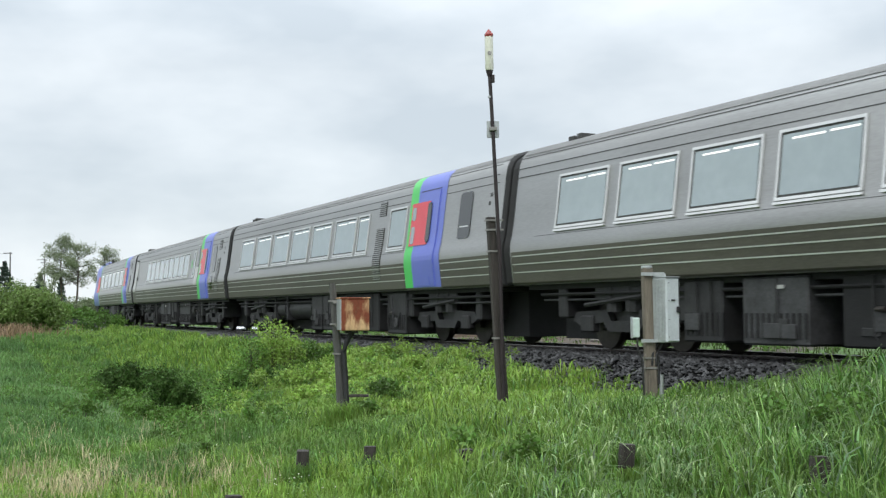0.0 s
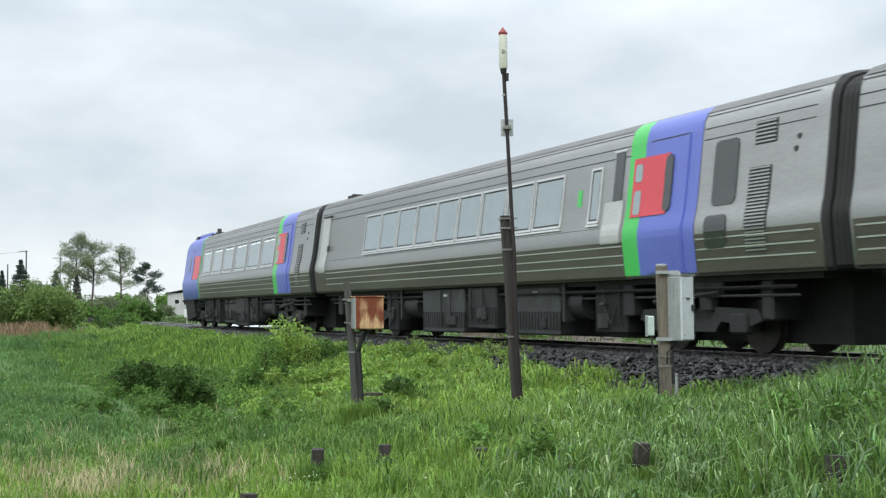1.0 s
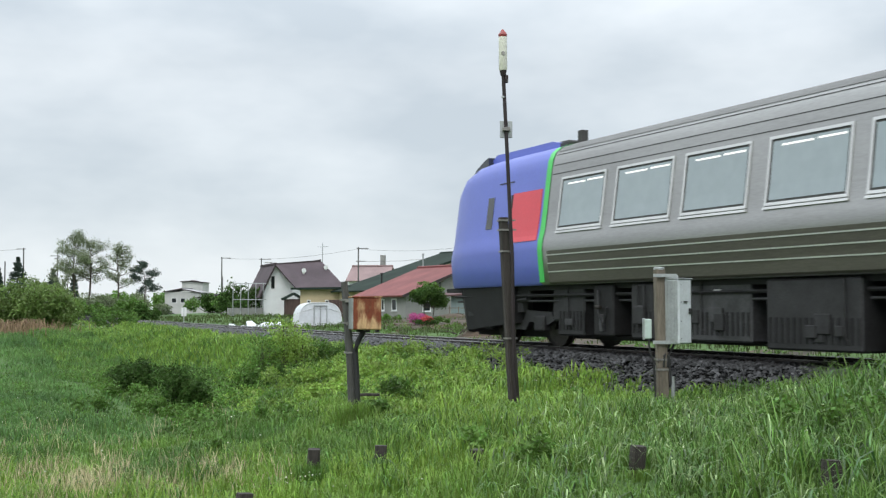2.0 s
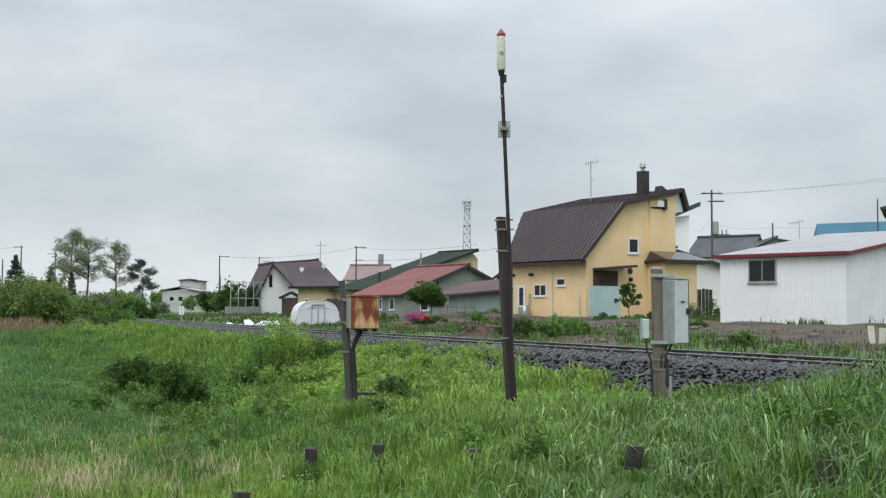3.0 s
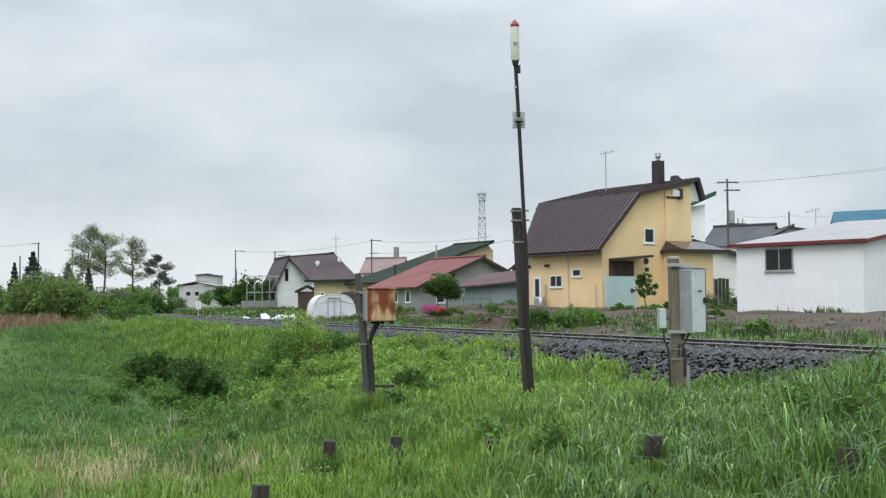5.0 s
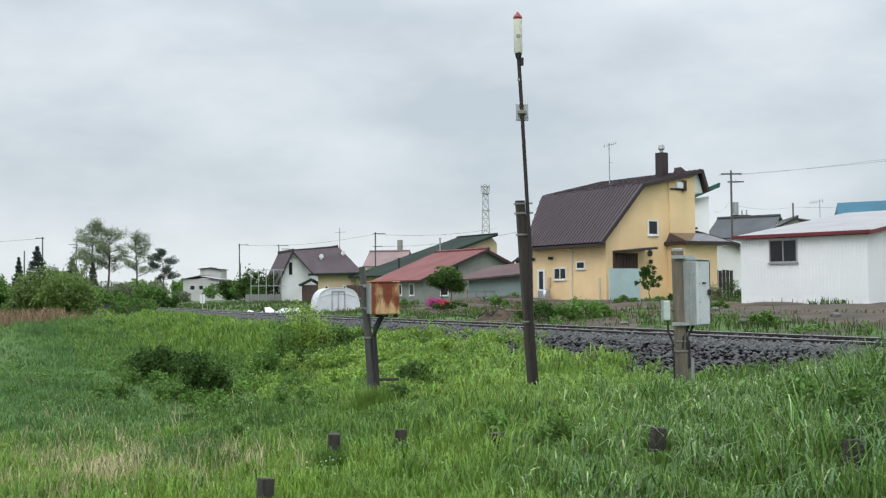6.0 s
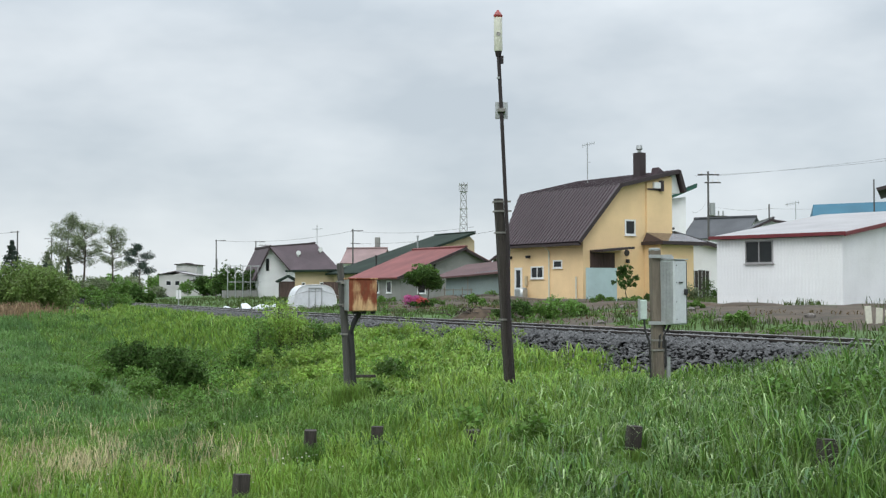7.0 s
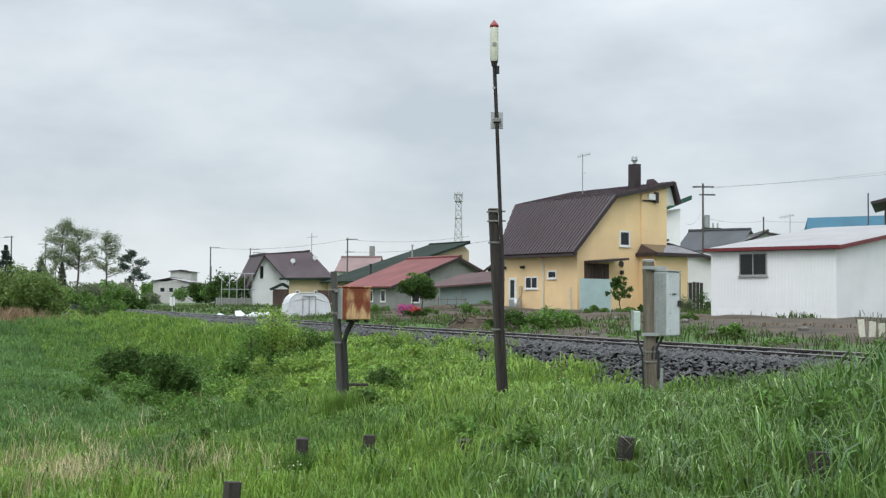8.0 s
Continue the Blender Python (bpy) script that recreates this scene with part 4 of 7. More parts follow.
def cabinet_post():
    th = thing("relay_cabinet_post", "weathered post with a pale metal relay cabinet", "equipment post")
    part("post", square_post(Geo(), (2.625, 14.5, -.62), (2.585, 14.5, 1.20), .138, .122, .15), GREY_WOOD, th, "brown-grey weathered post")
    part("post_cap", Geo().tube([(2.585, 14.5, 1.195), (2.585, 14.5, 1.22), (2.585, 14.5, 1.228)], [.070, .070, .052], 12), GALV, th)
    br = Geo().box(2.50, 2.78, 14.40, 14.415, 1.105, 1.145).box(2.66, 2.80, 14.415, 14.50, 1.09, 1.13)
    part("bracket", br, GALV, th, "galvanised top bracket")
    part("bracket", Geo().box(2.49, 2.76, 14.39, 14.41, .30, .34), GALV, th)
    m = Matrix.Translation((2.79, 14.47, .30)) @ Matrix.Rotation(radians(40), 4, "Z")
    cb = part("cabinet", Geo().box(-.12, .12, -.125, .125, 0, .78, m, .01), WHITE_METAL, th, "pale grey-white metal cabinet")
    part("side_panel", Geo().box(-.128, -.12, -.11, .11, .02, .76, m), GALV, cb, "grey galvanised side panel")
    for y in (-.07, -.02, .03, .08):
        part("side_rib", Geo().box(-.134, -.128, y, y + .012, .03, .75, m), GALV, cb)
    md = Matrix.Translation((2.79, 14.47, .30)) @ Matrix.Rotation(radians(40), 4, "Z")
    dr = part("door", Geo().box(-.118, .118, -.137, -.127, .015, .765, md, .003), WHITE_METAL, cb)
    part("lock", Geo().box(.05, .10, -.165, -.137, .36, .43, md, .006), CABLE, dr, "black door lock")
    part("latch", Geo().box(-.04, .02, -.15, -.137, .50, .515, md), CABLE, dr)
    part("edge_strip", Geo().box(.098, .108, -.141, -.137, .02, .76, md), CABLE, dr)
    for z in (.06, .27, .5, .71):
        part("screw", Geo().box(-.09, -.08, -.141, -.137, z, z + .01, md), CABLE, dr)
    part("cabinet_roof", Geo().box(-.13, .13, -.145, .13, .78, .792, m, .003), GALV, cb)
    for x in (2.68, 2.73):
        part("cable", Geo().tube([(x + .03, 14.47, .31), (x, 14.46, .24), (x - .05, 14.44, .16), (x - .06, 14.44, .02)], .016, 8), CABLE, th, "", True)
    part("cable", Geo().tube([(2.44, 14.42, .36), (2.45, 14.42, .22), (2.50, 14.42, .1), (2.52, 14.43, -.4)], .012, 8), CABLE, th, "", True)
    gb = part("terminal_box", Geo().box(2.385, 2.475, 14.40, 14.48, .36, .60, None, .01), PALE_GREEN, th, "small pale green terminal box")
    part("box_rim", Geo().box(2.375, 2.392, 14.39, 14.49, .35, .61, None, .004), GALV, gb)
    part("conduit", Geo().tube([(2.735, 14.46, -.6), (2.735, 14.46, -.09)], .026, 12), GALV, th, "grey steel conduit", True)
    part("conduit", Geo().tube([(2.70, 14.44, -.2), (2.70, 14.44, .12)], .014, 8), CABLE, th, "", True)
    for x, z in ((2.60, -.02), (2.605, .10)):
        part("steel_band", band(Geo(), x, 14.5, z, .136, twist=.15), BAND, th)
    part("split", Geo().box(2.575, 2.60, 14.41, 14.425, -.5, -.1, bev=.004), GREY_WOOD, th)


lamp_post()
rust_box_post()
cabinet_post()
STUMP = thing("fence_stump", "short square stump of an old dark fence post", "fence post", group="old fence posts")
part("stump", square_post(Geo(), (0, 0, -.45), (.01, 0, 0), .122, .118, .1, 4), OLD_WOOD, STUMP)
spots = [(-1.275, 11.5, -.625, .9), (-.635, 11.5, -.59, .98), (.255, 10.5, -.51, .85), (1.59, 10, -.42, 1), (2.62, 8.2, -.31, 1.02), (-1.60, 9.5, -.74, 1), (-2.55, 14.5, -.95, .8)]
for i, (x, y, z, k) in enumerate(spots):
    m = pose(x, y, z, random.uniform(-4, 4), random.uniform(-4, 4), random.uniform(-20, 20))
    if i == 0:
        STUMP.matrix_basis = m
    else:
        copy_thing(STUMP, m)


# ---- houses ----
def window(parent, face, a0, a1, z0, z1, at=0.0, frame=WHITE_FRAME, bars=1, fw=.06, glass=GLASS_DARK, label=""):
    """face 'x': on a wall facing -x at x = at, a runs along y; face 'y': on a wall facing -y."""
    def bx(g, p0, p1, q0, q1, o0, o1):
        return g.box(at - o1, at - o0, p0, p1, q0, q1) if face == "x" else g.box(p0, p1, at - o1, at - o0, q0, q1)
    g = Geo()
    bx(g, a0, a1, z0, z0 + fw, -.02, .05)
    bx(g, a0, a1, z1 - fw, z1, -.02, .05)
    bx(g, a0, a0 + fw, z0 + fw, z1 - fw, -.02, .05)
    bx(g, a1 - fw, a1, z0 + fw, z1 - fw, -.02, .05)
    for i in range(1, bars):
        c = a0 + (a1 - a0) * i / bars
        bx(g, c - fw * .4, c + fw * .4, z0 + fw, z1 - fw, -.02, .045)
    w = part("window", g, frame, parent, label)
    for i in range(bars):
        c0, c1 = a0 + (a1 - a0) * i / bars, a0 + (a1 - a0) * (i + 1) / bars
        part("pane", bx(Geo(), c0 + fw * .5, c1 - fw * .5, z0 + fw * .5, z1 - fw * .5, -.01, .018), glass, w)
    part("sill", bx(Geo(), a0 - .04, a1 + .04, z0 - .05, z0, -.02, .09), frame, w)
    return w


def slab(a, b, y0, y1, t=.16):
    """A roof slab from (x, z) a to b, pulled along y."""
    n = Vector((-(b[1] - a[1]), b[0] - a[0])).normalized() * t
    return Geo().prism([a, b, (b[0] + n.x, b[1] + n.y), (a[0] + n.x, a[1] + n.y)], y0, y1)


def seams(parent, a, b, y0, y1, step, material, t=.16):
    L = math.hypot(b[0] - a[0], b[1] - a[1])
    me = Geo().box(0, L, -.018, .018, 0, .045).mesh("roof_seam")
    me.materials.append(material)
    ang = math.atan2(b[1] - a[1], b[0] - a[0])
    n = Vector((-math.sin(ang), math.cos(ang))) * t
    for i in range(int((y1 - y0) / step) + 1):
        o = new("roof_seam", me)
        o.parent = parent
        o.matrix_basis = Matrix.Translation((a[0] + n.x, y0 + i * step, a[1] + n.y)) @ Matrix.Rotation(-ang, 4, "Y")


def yellow_house():
    h = thing("yellow_house", "yellow rendered house with a brown gambrel metal roof", "house", pose(8.57, 72, .10, 0, 0, 34.8))
    poly = [(0, .0), (7.45, .0), (7.45, 8.04), (2.96, 7.05), (0, 4.02)]
    part("wall", Geo().prism(poly, 0, 7.1), YELLOW, h, "yellow rendered wall")
    part("rear_wall", Geo().prism([(2.9, 0), (7.45, 0), (7.45, 8.04), (2.9, 7.0)], 7.12, 9.2), YELLOW, h)
    part("base", Geo().box(-.03, 7.5, -.03, 7.13, -.5, .16), CONCRETE, h, "grey concrete base")
    lo_, hi_ = [(-.5, -.35, 3.52), (-.5, 7.3, 3.52), (2.9, 9.6, 7.10), (2.9, -.35, 7.10)], Vector((-.116, 0, .110))
    r1 = part("roof", Geo().add(lo_ + [tuple(Vector(p) + hi_) for p in lo_], [(3, 2, 1, 0), (4, 5, 6, 7), (0, 1, 5, 4), (1, 2, 6, 5), (2, 3, 7, 6), (3, 0, 4, 7)]), ROOF_BROWN, h, "dark brown ribbed metal roof slope")
    seams(r1, (-.5, 3.52), (2.9, 7.10), -.3, 7.3, .30, ROOF_BROWN)
    for i in range(7):
        y, t = 7.5 + i * .3, (.2 + i * .3) / 2.3
        seams(r1, (-.5 + 3.4 * t, 3.52 + 3.58 * t), (2.9, 7.10), y, y + .01, .3, ROOF_BROWN)
    r2 = part("roof", slab((2.84, 7.10), (7.95, 8.24), -.35, 9.6, .16), ROOF_BROWN, h, "upper metal roof slope")
    seams(r2, (2.84, 7.10), (7.95, 8.24), -.3, 9.55, .45, ROOF_BROWN)
    part("roof", slab((7.92, 8.38), (8.4, 6.95), -.35, 9.6, .12), ROOF_BROWN, h)
    part("soffit", Geo().prism([(7.46, 8.0), (7.88, 8.12), (8.28, 6.98), (8.2, 6.9), (7.46, 6.9)], -.05, 9.2), WHITE_FRAME, h, "white boarded soffit under the roof end")
    part("skylight", Geo().prism([(6.6, 8.0), (6.75, 8.55), (7.3, 8.25)], .3, .9), ROOF_BROWN, h, "small brown roof hatch behind the chimney")
    # verge boards
    for a, b in (((-.55, 3.46), (2.95, 7.10)), ((2.80, 7.02), (7.95, 8.17)), ((7.80, 8.30), (8.33, 6.95))):
        part("verge_board", slab(a, b, -.42, -.30, .24), ROOF_TRIM, h, "dark brown verge board")
    part("gutter", Geo().box(-.62, -.48, -.35, 7.3, 3.38, 3.54), ROOF_TRIM, h)
    # stair bay on the gable
    part("bay", Geo().prism([(5.25, 3.9), (7.47, 3.9), (7.47, 7.93), (5.25, 7.44)], -.14, .02), YELLOW, h)
    # chimney
    ch = part("chimney", Geo().box(5.95, 6.5, 1.2, 1.8, 7.4, 9.55), ROOF_TRIM, h, "dark square chimney")
    part("chimney_pot", Geo().tube([(6.22, 1.5, 9.5), (6.22, 1.5, 9.72), (6.22, 1.5, 9.8), (6.22, 1.5, 10.05)], [.12, .12, .22, .18], 12), GALV, ch)
    # porch: roof, post wall and open front
    part("porch", Geo().box(5.1, 7.95, -1.5, -.02, -.4, 3.50), YELLOW, h, "yellow porch")
    pr = part("porch_roof", Geo().prism([(4.85, 3.50), (8.8, 3.50), (8.8, 3.72), (4.85, 3.72)], -1.9, .0), ROOF_TRIM, h, "brown porch roof")
    part("porch_slope", Geo().add([(4.85, -1.9, 3.724), (8.8, -1.9, 3.724), (8.3, -.15, 4.3), (5.2, -.15, 4.3)], [(0, 1, 2, 3)]).add([(4.85, -1.9, 3.724), (5.2, -.15, 4.3), (4.85, -.15, 3.724)], [(0, 1, 2)]).add([(8.8, -1.9, 3.724), (8.8, -.15, 3.724), (8.3, -.15, 4.3)], [(0, 1, 2)]), ROOF_PORCH, pr, "wet shining brown sheet roof")
    part("side_canopy", slab((.55, 2.98), (3.15, 3.2), -1.2, .0, .14), ROOF_TRIM, h, "dark brown door canopy")
    dr = part("door", Geo().box(.55, 2.55, -.06, .02, 0.0, 2.98), BROWN_WOOD, h, "dark brown boarded doorway")
    for i in range(6):
        part("board", Geo().box(.8 + i * .27, 1.02 + i * .27, -.09, -.06, .1, 2.9), BROWN_WOOD, dr)
    part("wall_lamp", Geo().box(3.5, 3.7, -.2, 0, 2.35, 2.6, bev=.03), CABLE, h)
    part("round_sign", Geo().tube([(3.6, -.06, 3.0), (3.6, 0, 3.0)], .2, 14), CABLE, h)
    window(h, "y", 3.45, 4.35, 4.1, 5.08, 0, fw=.1)
    part("gable_vent", Geo().box(5.75, 6.3, -.32, -.14, 7.12, 7.5), WHITE_FRAME, h, "small white boxed vent under the roof")
    part("gable_board", Geo().box(6.3, 6.55, -.36, -.14, 6.95, 7.62).box(5.3, 6.3, -.2, -.14, 7.0, 7.1), ROOF_TRIM, h)
    # long wall
    wd = window(h, "x", 5.85, 6.62, .05, 2.15, 0, fw=.16, label="white glazed side door")
    part("door_panel", Geo().box(-.06, -.0, 6.0, 6.5, .15, .8), WHITE_FRAME, wd)
    window(h, "x", 3.7, 4.95, 1.42, 2.2, 0, bars=2, fw=.08)
    window(h, "x", 1.9, 2.75, 2.05, 2.55, 0, fw=.08)
    part("downpipe", Geo().tube([(-.5, 3.1, 3.4), (-.08, 3.1, 3.1), (-.08, 3.1, .0)], .05, 8), LAMP_GLASS, h, "cream downpipe")
    part("downpipe", Geo().tube([(-.08, .55, 1.5), (-.08, .55, .0)], .05, 8), LAMP_GLASS, h)
    for v in (6.9, 5.0):
        part("floodlight", Geo().box(-.28, 0, v, v + .22, 2.72, 2.9, bev=.02), CABLE, h)
    part("meter", Geo().box(-.12, 0, 5.25, 5.5, .95, 1.6, bev=.02), BEIGE, h)
    an = part("aerial", Geo().tube([(5.5, 5.7, 7.8), (5.5, 5.7, 10.6)], .035, 6).tube([(5.0, 5.7, 10.35), (6.2, 5.7, 10.65)], .025, 5).tube([(5.5, 5.7, 9.3), (5.8, 5.7, 9.3)], .02, 5), GALV, h, "thin roof aerial")
    for i in range(6):
        part("rod", Geo().tube([(5.1 + i * .2, 5.7, 10.25 + i * .05), (5.1 + i * .2, 5.7, 10.5 + i * .05)], .018, 4), GALV, an)
    # things by the house
    t = thing("oil_tank", "grey oil tank beside the yellow wall", "tank", pose(8.57, 72, .10, 0, 0, 34.8))
    part("tank", Geo().box(-.85, -.25, 4.9, 5.7, -.1, .85, bev=.12), GALV, t, smooth=True)
    p = thing("sheet_screen", "pale blue corrugated sheet screen leaning by the doorway", "screen", pose(8.57, 72, .10, 0, 0, 34.8))
    for i in range(9):
        part("sheet", Geo().box(-1.30 + i * .27, -1.03 + i * .27, -1.75, -1.70 - .03 * (i % 2), -.3, 2.0), PALE_BLUE, p)
    for x in (-1.1, .8):
        part("prop", Geo().box(x, x + .06, -1.69, -1.6, -.3, 1.9), GREY_WOOD, p)


def white_shed():
    # near corner of the long wall; local x runs along the gable end, y back along the long wall
    ang = math.degrees(math.atan2(4.0, -3.9)) - 90
    h = thing("white_shed", "white corrugated sheet shed with a red edged roof", "shed", pose(15.5, 46, .22, 0, 0, ang))
    part("wall", Geo().prism([(0, -.3), (9.0, -.3), (9.0, 3.92), (0, 2.62)], 0, 5.62), WHITE_WALL, h, "white sheet metal wall")
    me = Geo().prism([(-.007, 0), (0, -.035), (0, .035)], 0, 2.3, "z").mesh("wall_rib")
    me.materials.append(WHITE_WALL)
    for i in range(37):
        o = new("wall_rib", me)
        o.parent = h
        o.matrix_basis = Matrix.Translation((-.002, .08 + i * .15, .28))
    part("roof", slab((-.22, 2.66), (9.3, 4.03), -.2, 5.8, .10), ROOF_PALE, h, "pale metal roof")
    part("fascia", Geo().box(-.27, -.20, -.25, 5.85, 2.64, 2.78), FASCIA_RED, h, "dark red eaves board")
    part("fascia", slab((-.25, 2.60), (9.3, 3.97), -.26, -.19, .15), FASCIA_RED, h, "dark red verge board")
    window(h, "x", 2.98, 4.25, 1.62, 2.55, 0, frame=ROOF_PALE, bars=2, fw=.05)


def simple_house(name, label, m, poly, depth, wall_mat, roofs, wins=(), base=-.5, extra=None):
    """A block with a wall profile in x and z pulled along y, with roof slabs and windows."""
    h = thing(name, label, "house", m)
    part("wall", Geo().prism([(x, z if z > 0 else base) for x, z in poly], 0, depth), wall_mat, h)
    for a, b, material, over in roofs:
        r = part("roof", slab(a, b, -over, depth + over, .14), material, h)
        part("verge_board", slab((a[0], a[1] - .06), (b[0], b[1] - .06), -over - .04, -over + .03, .22), material if material in (ROOF_GREEN, ROOF_TEAL) else ROOF_TRIM, r)
        part("ridge_cap", slab((b[0] - .2, b[1] + .03), (b[0] + .04, b[1] + .1), -over, depth + over, .16), material, r)
    for face, a0, a1, z0, z1, at, bars in wins:
        window(h, face, a0, a1, z0, z1, at, bars=bars, fw=.08)
    if extra:
        extra(h)
    return h


yellow_house()
white_shed()


def stove_pipe(h, x, y, z0, z1, r=.07, material=GALV):
    part("flue_pipe", Geo().tube([(x, y, z0), (x, y, z1), (x, y, z1 + .02), (x, y, z1 + .12)], [r, r, r * 1.8, r * 1.6], 8), material, h)


# long red roofed outbuilding and the grey lean-to beside it
simple_house("red_roof_outbuilding", "grey walled outbuilding with a faded red metal roof", pose(-3.3, 97, -.15, 0, 0, 33.5),
             [(0, 0), (11.6, 0), (11.6, 2.2), (6.3, 4.5), (0, 2.1)], 7.6, GREY_WALL,
             [((-.5, 1.88), (6.35, 4.5), ROOF_RED, .4), ((12.2, 1.95), (6.3, 4.5), ROOF_RED, .4)],
             [("x", 1.4, 2.2, .75, 1.75, 0, 1), ("x", 3.4, 4.3, .75, 1.75, 0, 2), ("y", 1.6, 2.4, .7, 1.6, 0, 1)], extra=lambda h: stove_pipe(h, 3.2, -.2, 1.2, 3.0, .05, CABLE))
simple_house("grey_lean_to", "blue-grey lean-to shed with a dull red roof", pose(.35, 88, -.15, 0, 0, -14),
             [(0, 0), (4.2, 0), (4.2, 2.45), (0, 2.0)], 4.0, BLUE_GREY, [],
             extra=lambda h: (part("corner_board", Geo().box(1.62, 1.70, -.03, .01, 0, 2.1), GREY_WALL, h),
                              part("roof", Geo().add([(-1.0, -.5, 1.86), (4.8, -.5, 2.34), (4.8, 4.3, 3.35), (.6, 4.3, 2.95), (-1.0, -.5, 1.74), (4.8, -.5, 2.22), (4.8, 4.3, 3.2), (.6, 4.3, 2.8)],
                                                     [(0, 1, 2, 3), (7, 6, 5, 4), (0, 4, 5, 1), (1, 5, 6, 2), (2, 6, 7, 3), (3, 7, 4, 0)]), ROOF_RED_OLD, h, "dull purple-red sheet roof"),
                              part("back_wall", Geo().prism([(.7, 1.9), (4.2, 2.2), (4.2, 3.1), (.7, 2.75)], 3.9, 4.0), BLUE_GREY, h)))
# green roofed house with beige walls, and its flat wing
simple_house("green_roof_house", "beige house with a long dark green roof", pose(-7.5, 118, -.2, 0, 0, 33.5),
             [(0, 0), (13.2, 0), (13.2, 6.2), (12.4, 6.9), (0, 3.0)], 6.6, BEIGE,
             [((-.7, 2.66), (13.0, 7.0), ROOF_GREEN, .5)],
             [("x", 1.0, 2.6, 1.3, 2.5, 0, 2), ("x", 4.2, 5.6, 1.3, 2.5, 0, 2)],
             extra=lambda h: (stove_pipe(h, 7.4, 2, 4.6, 6.6, .08), stove_pipe(h, .9, -.6, 1.0, 4.4, .09, CABLE)))
simple_house("flat_wing", "beige flat roofed wing with dark eaves", pose(-15.2, 124, -.2, 0, 0, -3),
             [(0, 0), (4.9, 0), (4.9, 3.0), (0, 3.0)], 5, BEIGE, [((-.9, 3.0), (5.4, 3.1), ROOF_GREEN, .6)],
             [("y", .7, 1.1, 1.0, 1.9, 0, 1), ("y", 2.6, 3.0, 1.0, 1.9, 0, 1)])
for i in range(7):
    bx_, by_ = -10.9 + i * .36, 112 - i * .1
    bd = thing("brown_board", "brown boarding of a low garden fence", "fence board", pose(bx_, by_, gz(bx_, by_)), group="brown boards")
    part("board", Geo().box(-.17, .17, -.02, .02, -.1, 1.55 + .25 * (i < 5)), BROWN_WOOD, bd)
# plum roofed house with a white gable
def plum_extra(h):
    for x, y, z in ((4.9, -2.0, 6.25), (8.0, -1.6, 6.75)):
        part("dish", Geo().tube([(x, y - .15, z), (x, y, z), (x, y + .1, z - .8)], [.32, .2, .05], 12), WHITE_FRAME, h, "white satellite dish")
    part("aerial", Geo().tube([(8.2, 1, 6), (8.2, 1, 10.2)], .05, 5).tube([(7.5, 1, 9.6), (9, 1, 9.7)], .04, 4), GALV, h)
    part("balcony", Geo().box(-4.4, -.2, -.6, 2.5, -.4, 1.3), GREY_WALL, h, "low grey side annex")
    for i in range(5):
        part("balcony_post", Geo().tube([(-4.2 + i * 1.0, -.7, .0), (-4.2 + i * 1.0, -.7, 4.6)], .06, 5), GALV, h)
    part("balcony_rail", Geo().tube([(-4.3, -.7, 2.4), (.2, -.7, 2.4)], .05, 5), GALV, h)
    part("balcony_rail", Geo().tube([(-4.3, -.7, 4.5), (.2, -.7, 4.5)], .05, 5), GALV, h)
    part("porch_roof", Geo().prism([(1.4, 2.5), (3.0, 3.3), (4.6, 2.5), (4.4, 2.3), (3.0, 3.0), (1.6, 2.3)], -5.0, -3.8), ROOF_GREEN, h, "green porch gable")
    part("porch_wall", Geo().box(1.9, 4.2, -4.7, -3.8, -.5, 2.45), BROWN_WOOD, h)


simple_house("plum_roof_house", "white gabled house with a plum brown roof", pose(-24.2, 158, -.4, 0, 0, 20),
             [(0, 0), (9.5, 0), (9.5, 5.6), (1.6, 7.0), (0, 3.4)], 9, WHITE_WALL,
             [((-.6, 2.6), (1.6, 7.1), ROOF_PLUM, .5), ((1.3, 7.05), (7.6, 7.6), ROOF_PLUM, .5)],
             [("y", .9, 1.5, 3.8, 5.6, 0, 1)], extra=lambda h: (plum_extra(h), part("roof_front", Geo().add([(1.4, -.5, 7.1), (7.7, -.5, 7.55), (10.2, -4.2, 3.9), (3.4, -4.2, 3.9), (3.4, -4.0, 3.7), (10.2, -4.0, 3.7), (7.7, -.3, 7.3), (1.4, -.3, 6.9)], [(0, 1, 2, 3), (7, 6, 5, 4), (0, 3, 4, 7), (1, 6, 5, 2), (3, 2, 5, 4), (0, 7, 6, 1)]), ROOF_PLUM, h, "plum brown metal roof slope"),
                                                           part("front_wall", Geo().box(3.8, 9.4, -3.8, .1, -.5, 3.9), WHITE_WALL, h)))
# behind the yellow house and the shed
simple_house("white_house", "white walled house behind the yellow one", pose(15.9, 88, .1, 0, 0, 0),
             [(0, 0), (2.2, 0), (2.2, 7.6), (0, 7.3)], 5, WHITE_WALL, [((.5, 7.25), (2.95, 8.3), ROOF_TEAL, .5)])
simple_house("low_white_house", "low white wall annex with a dark eave", pose(15.6, 79, .1, 0, 0, 0),
             [(0, 0), (2.9, 0), (2.9, 3.75), (0, 4.5)], 5, WHITE_WALL, [((3.2, 3.55), (-.2, 4.6), ROOF_GREY, .4)])
simple_house("grey_roof_house", "white house with a grey metal gable roof", pose(33, 146.9, 0, 0, 0, -125),
             [(0, 0), (7, 0), (7, 7.2), (3.5, 9.35), (0, 7.2)], 7, WHITE_WALL, [((-.6, 6.9), (3.55, 9.4), ROOF_GREY, .4), ((7.6, 6.9), (3.45, 9.4), ROOF_GREY, .4)])
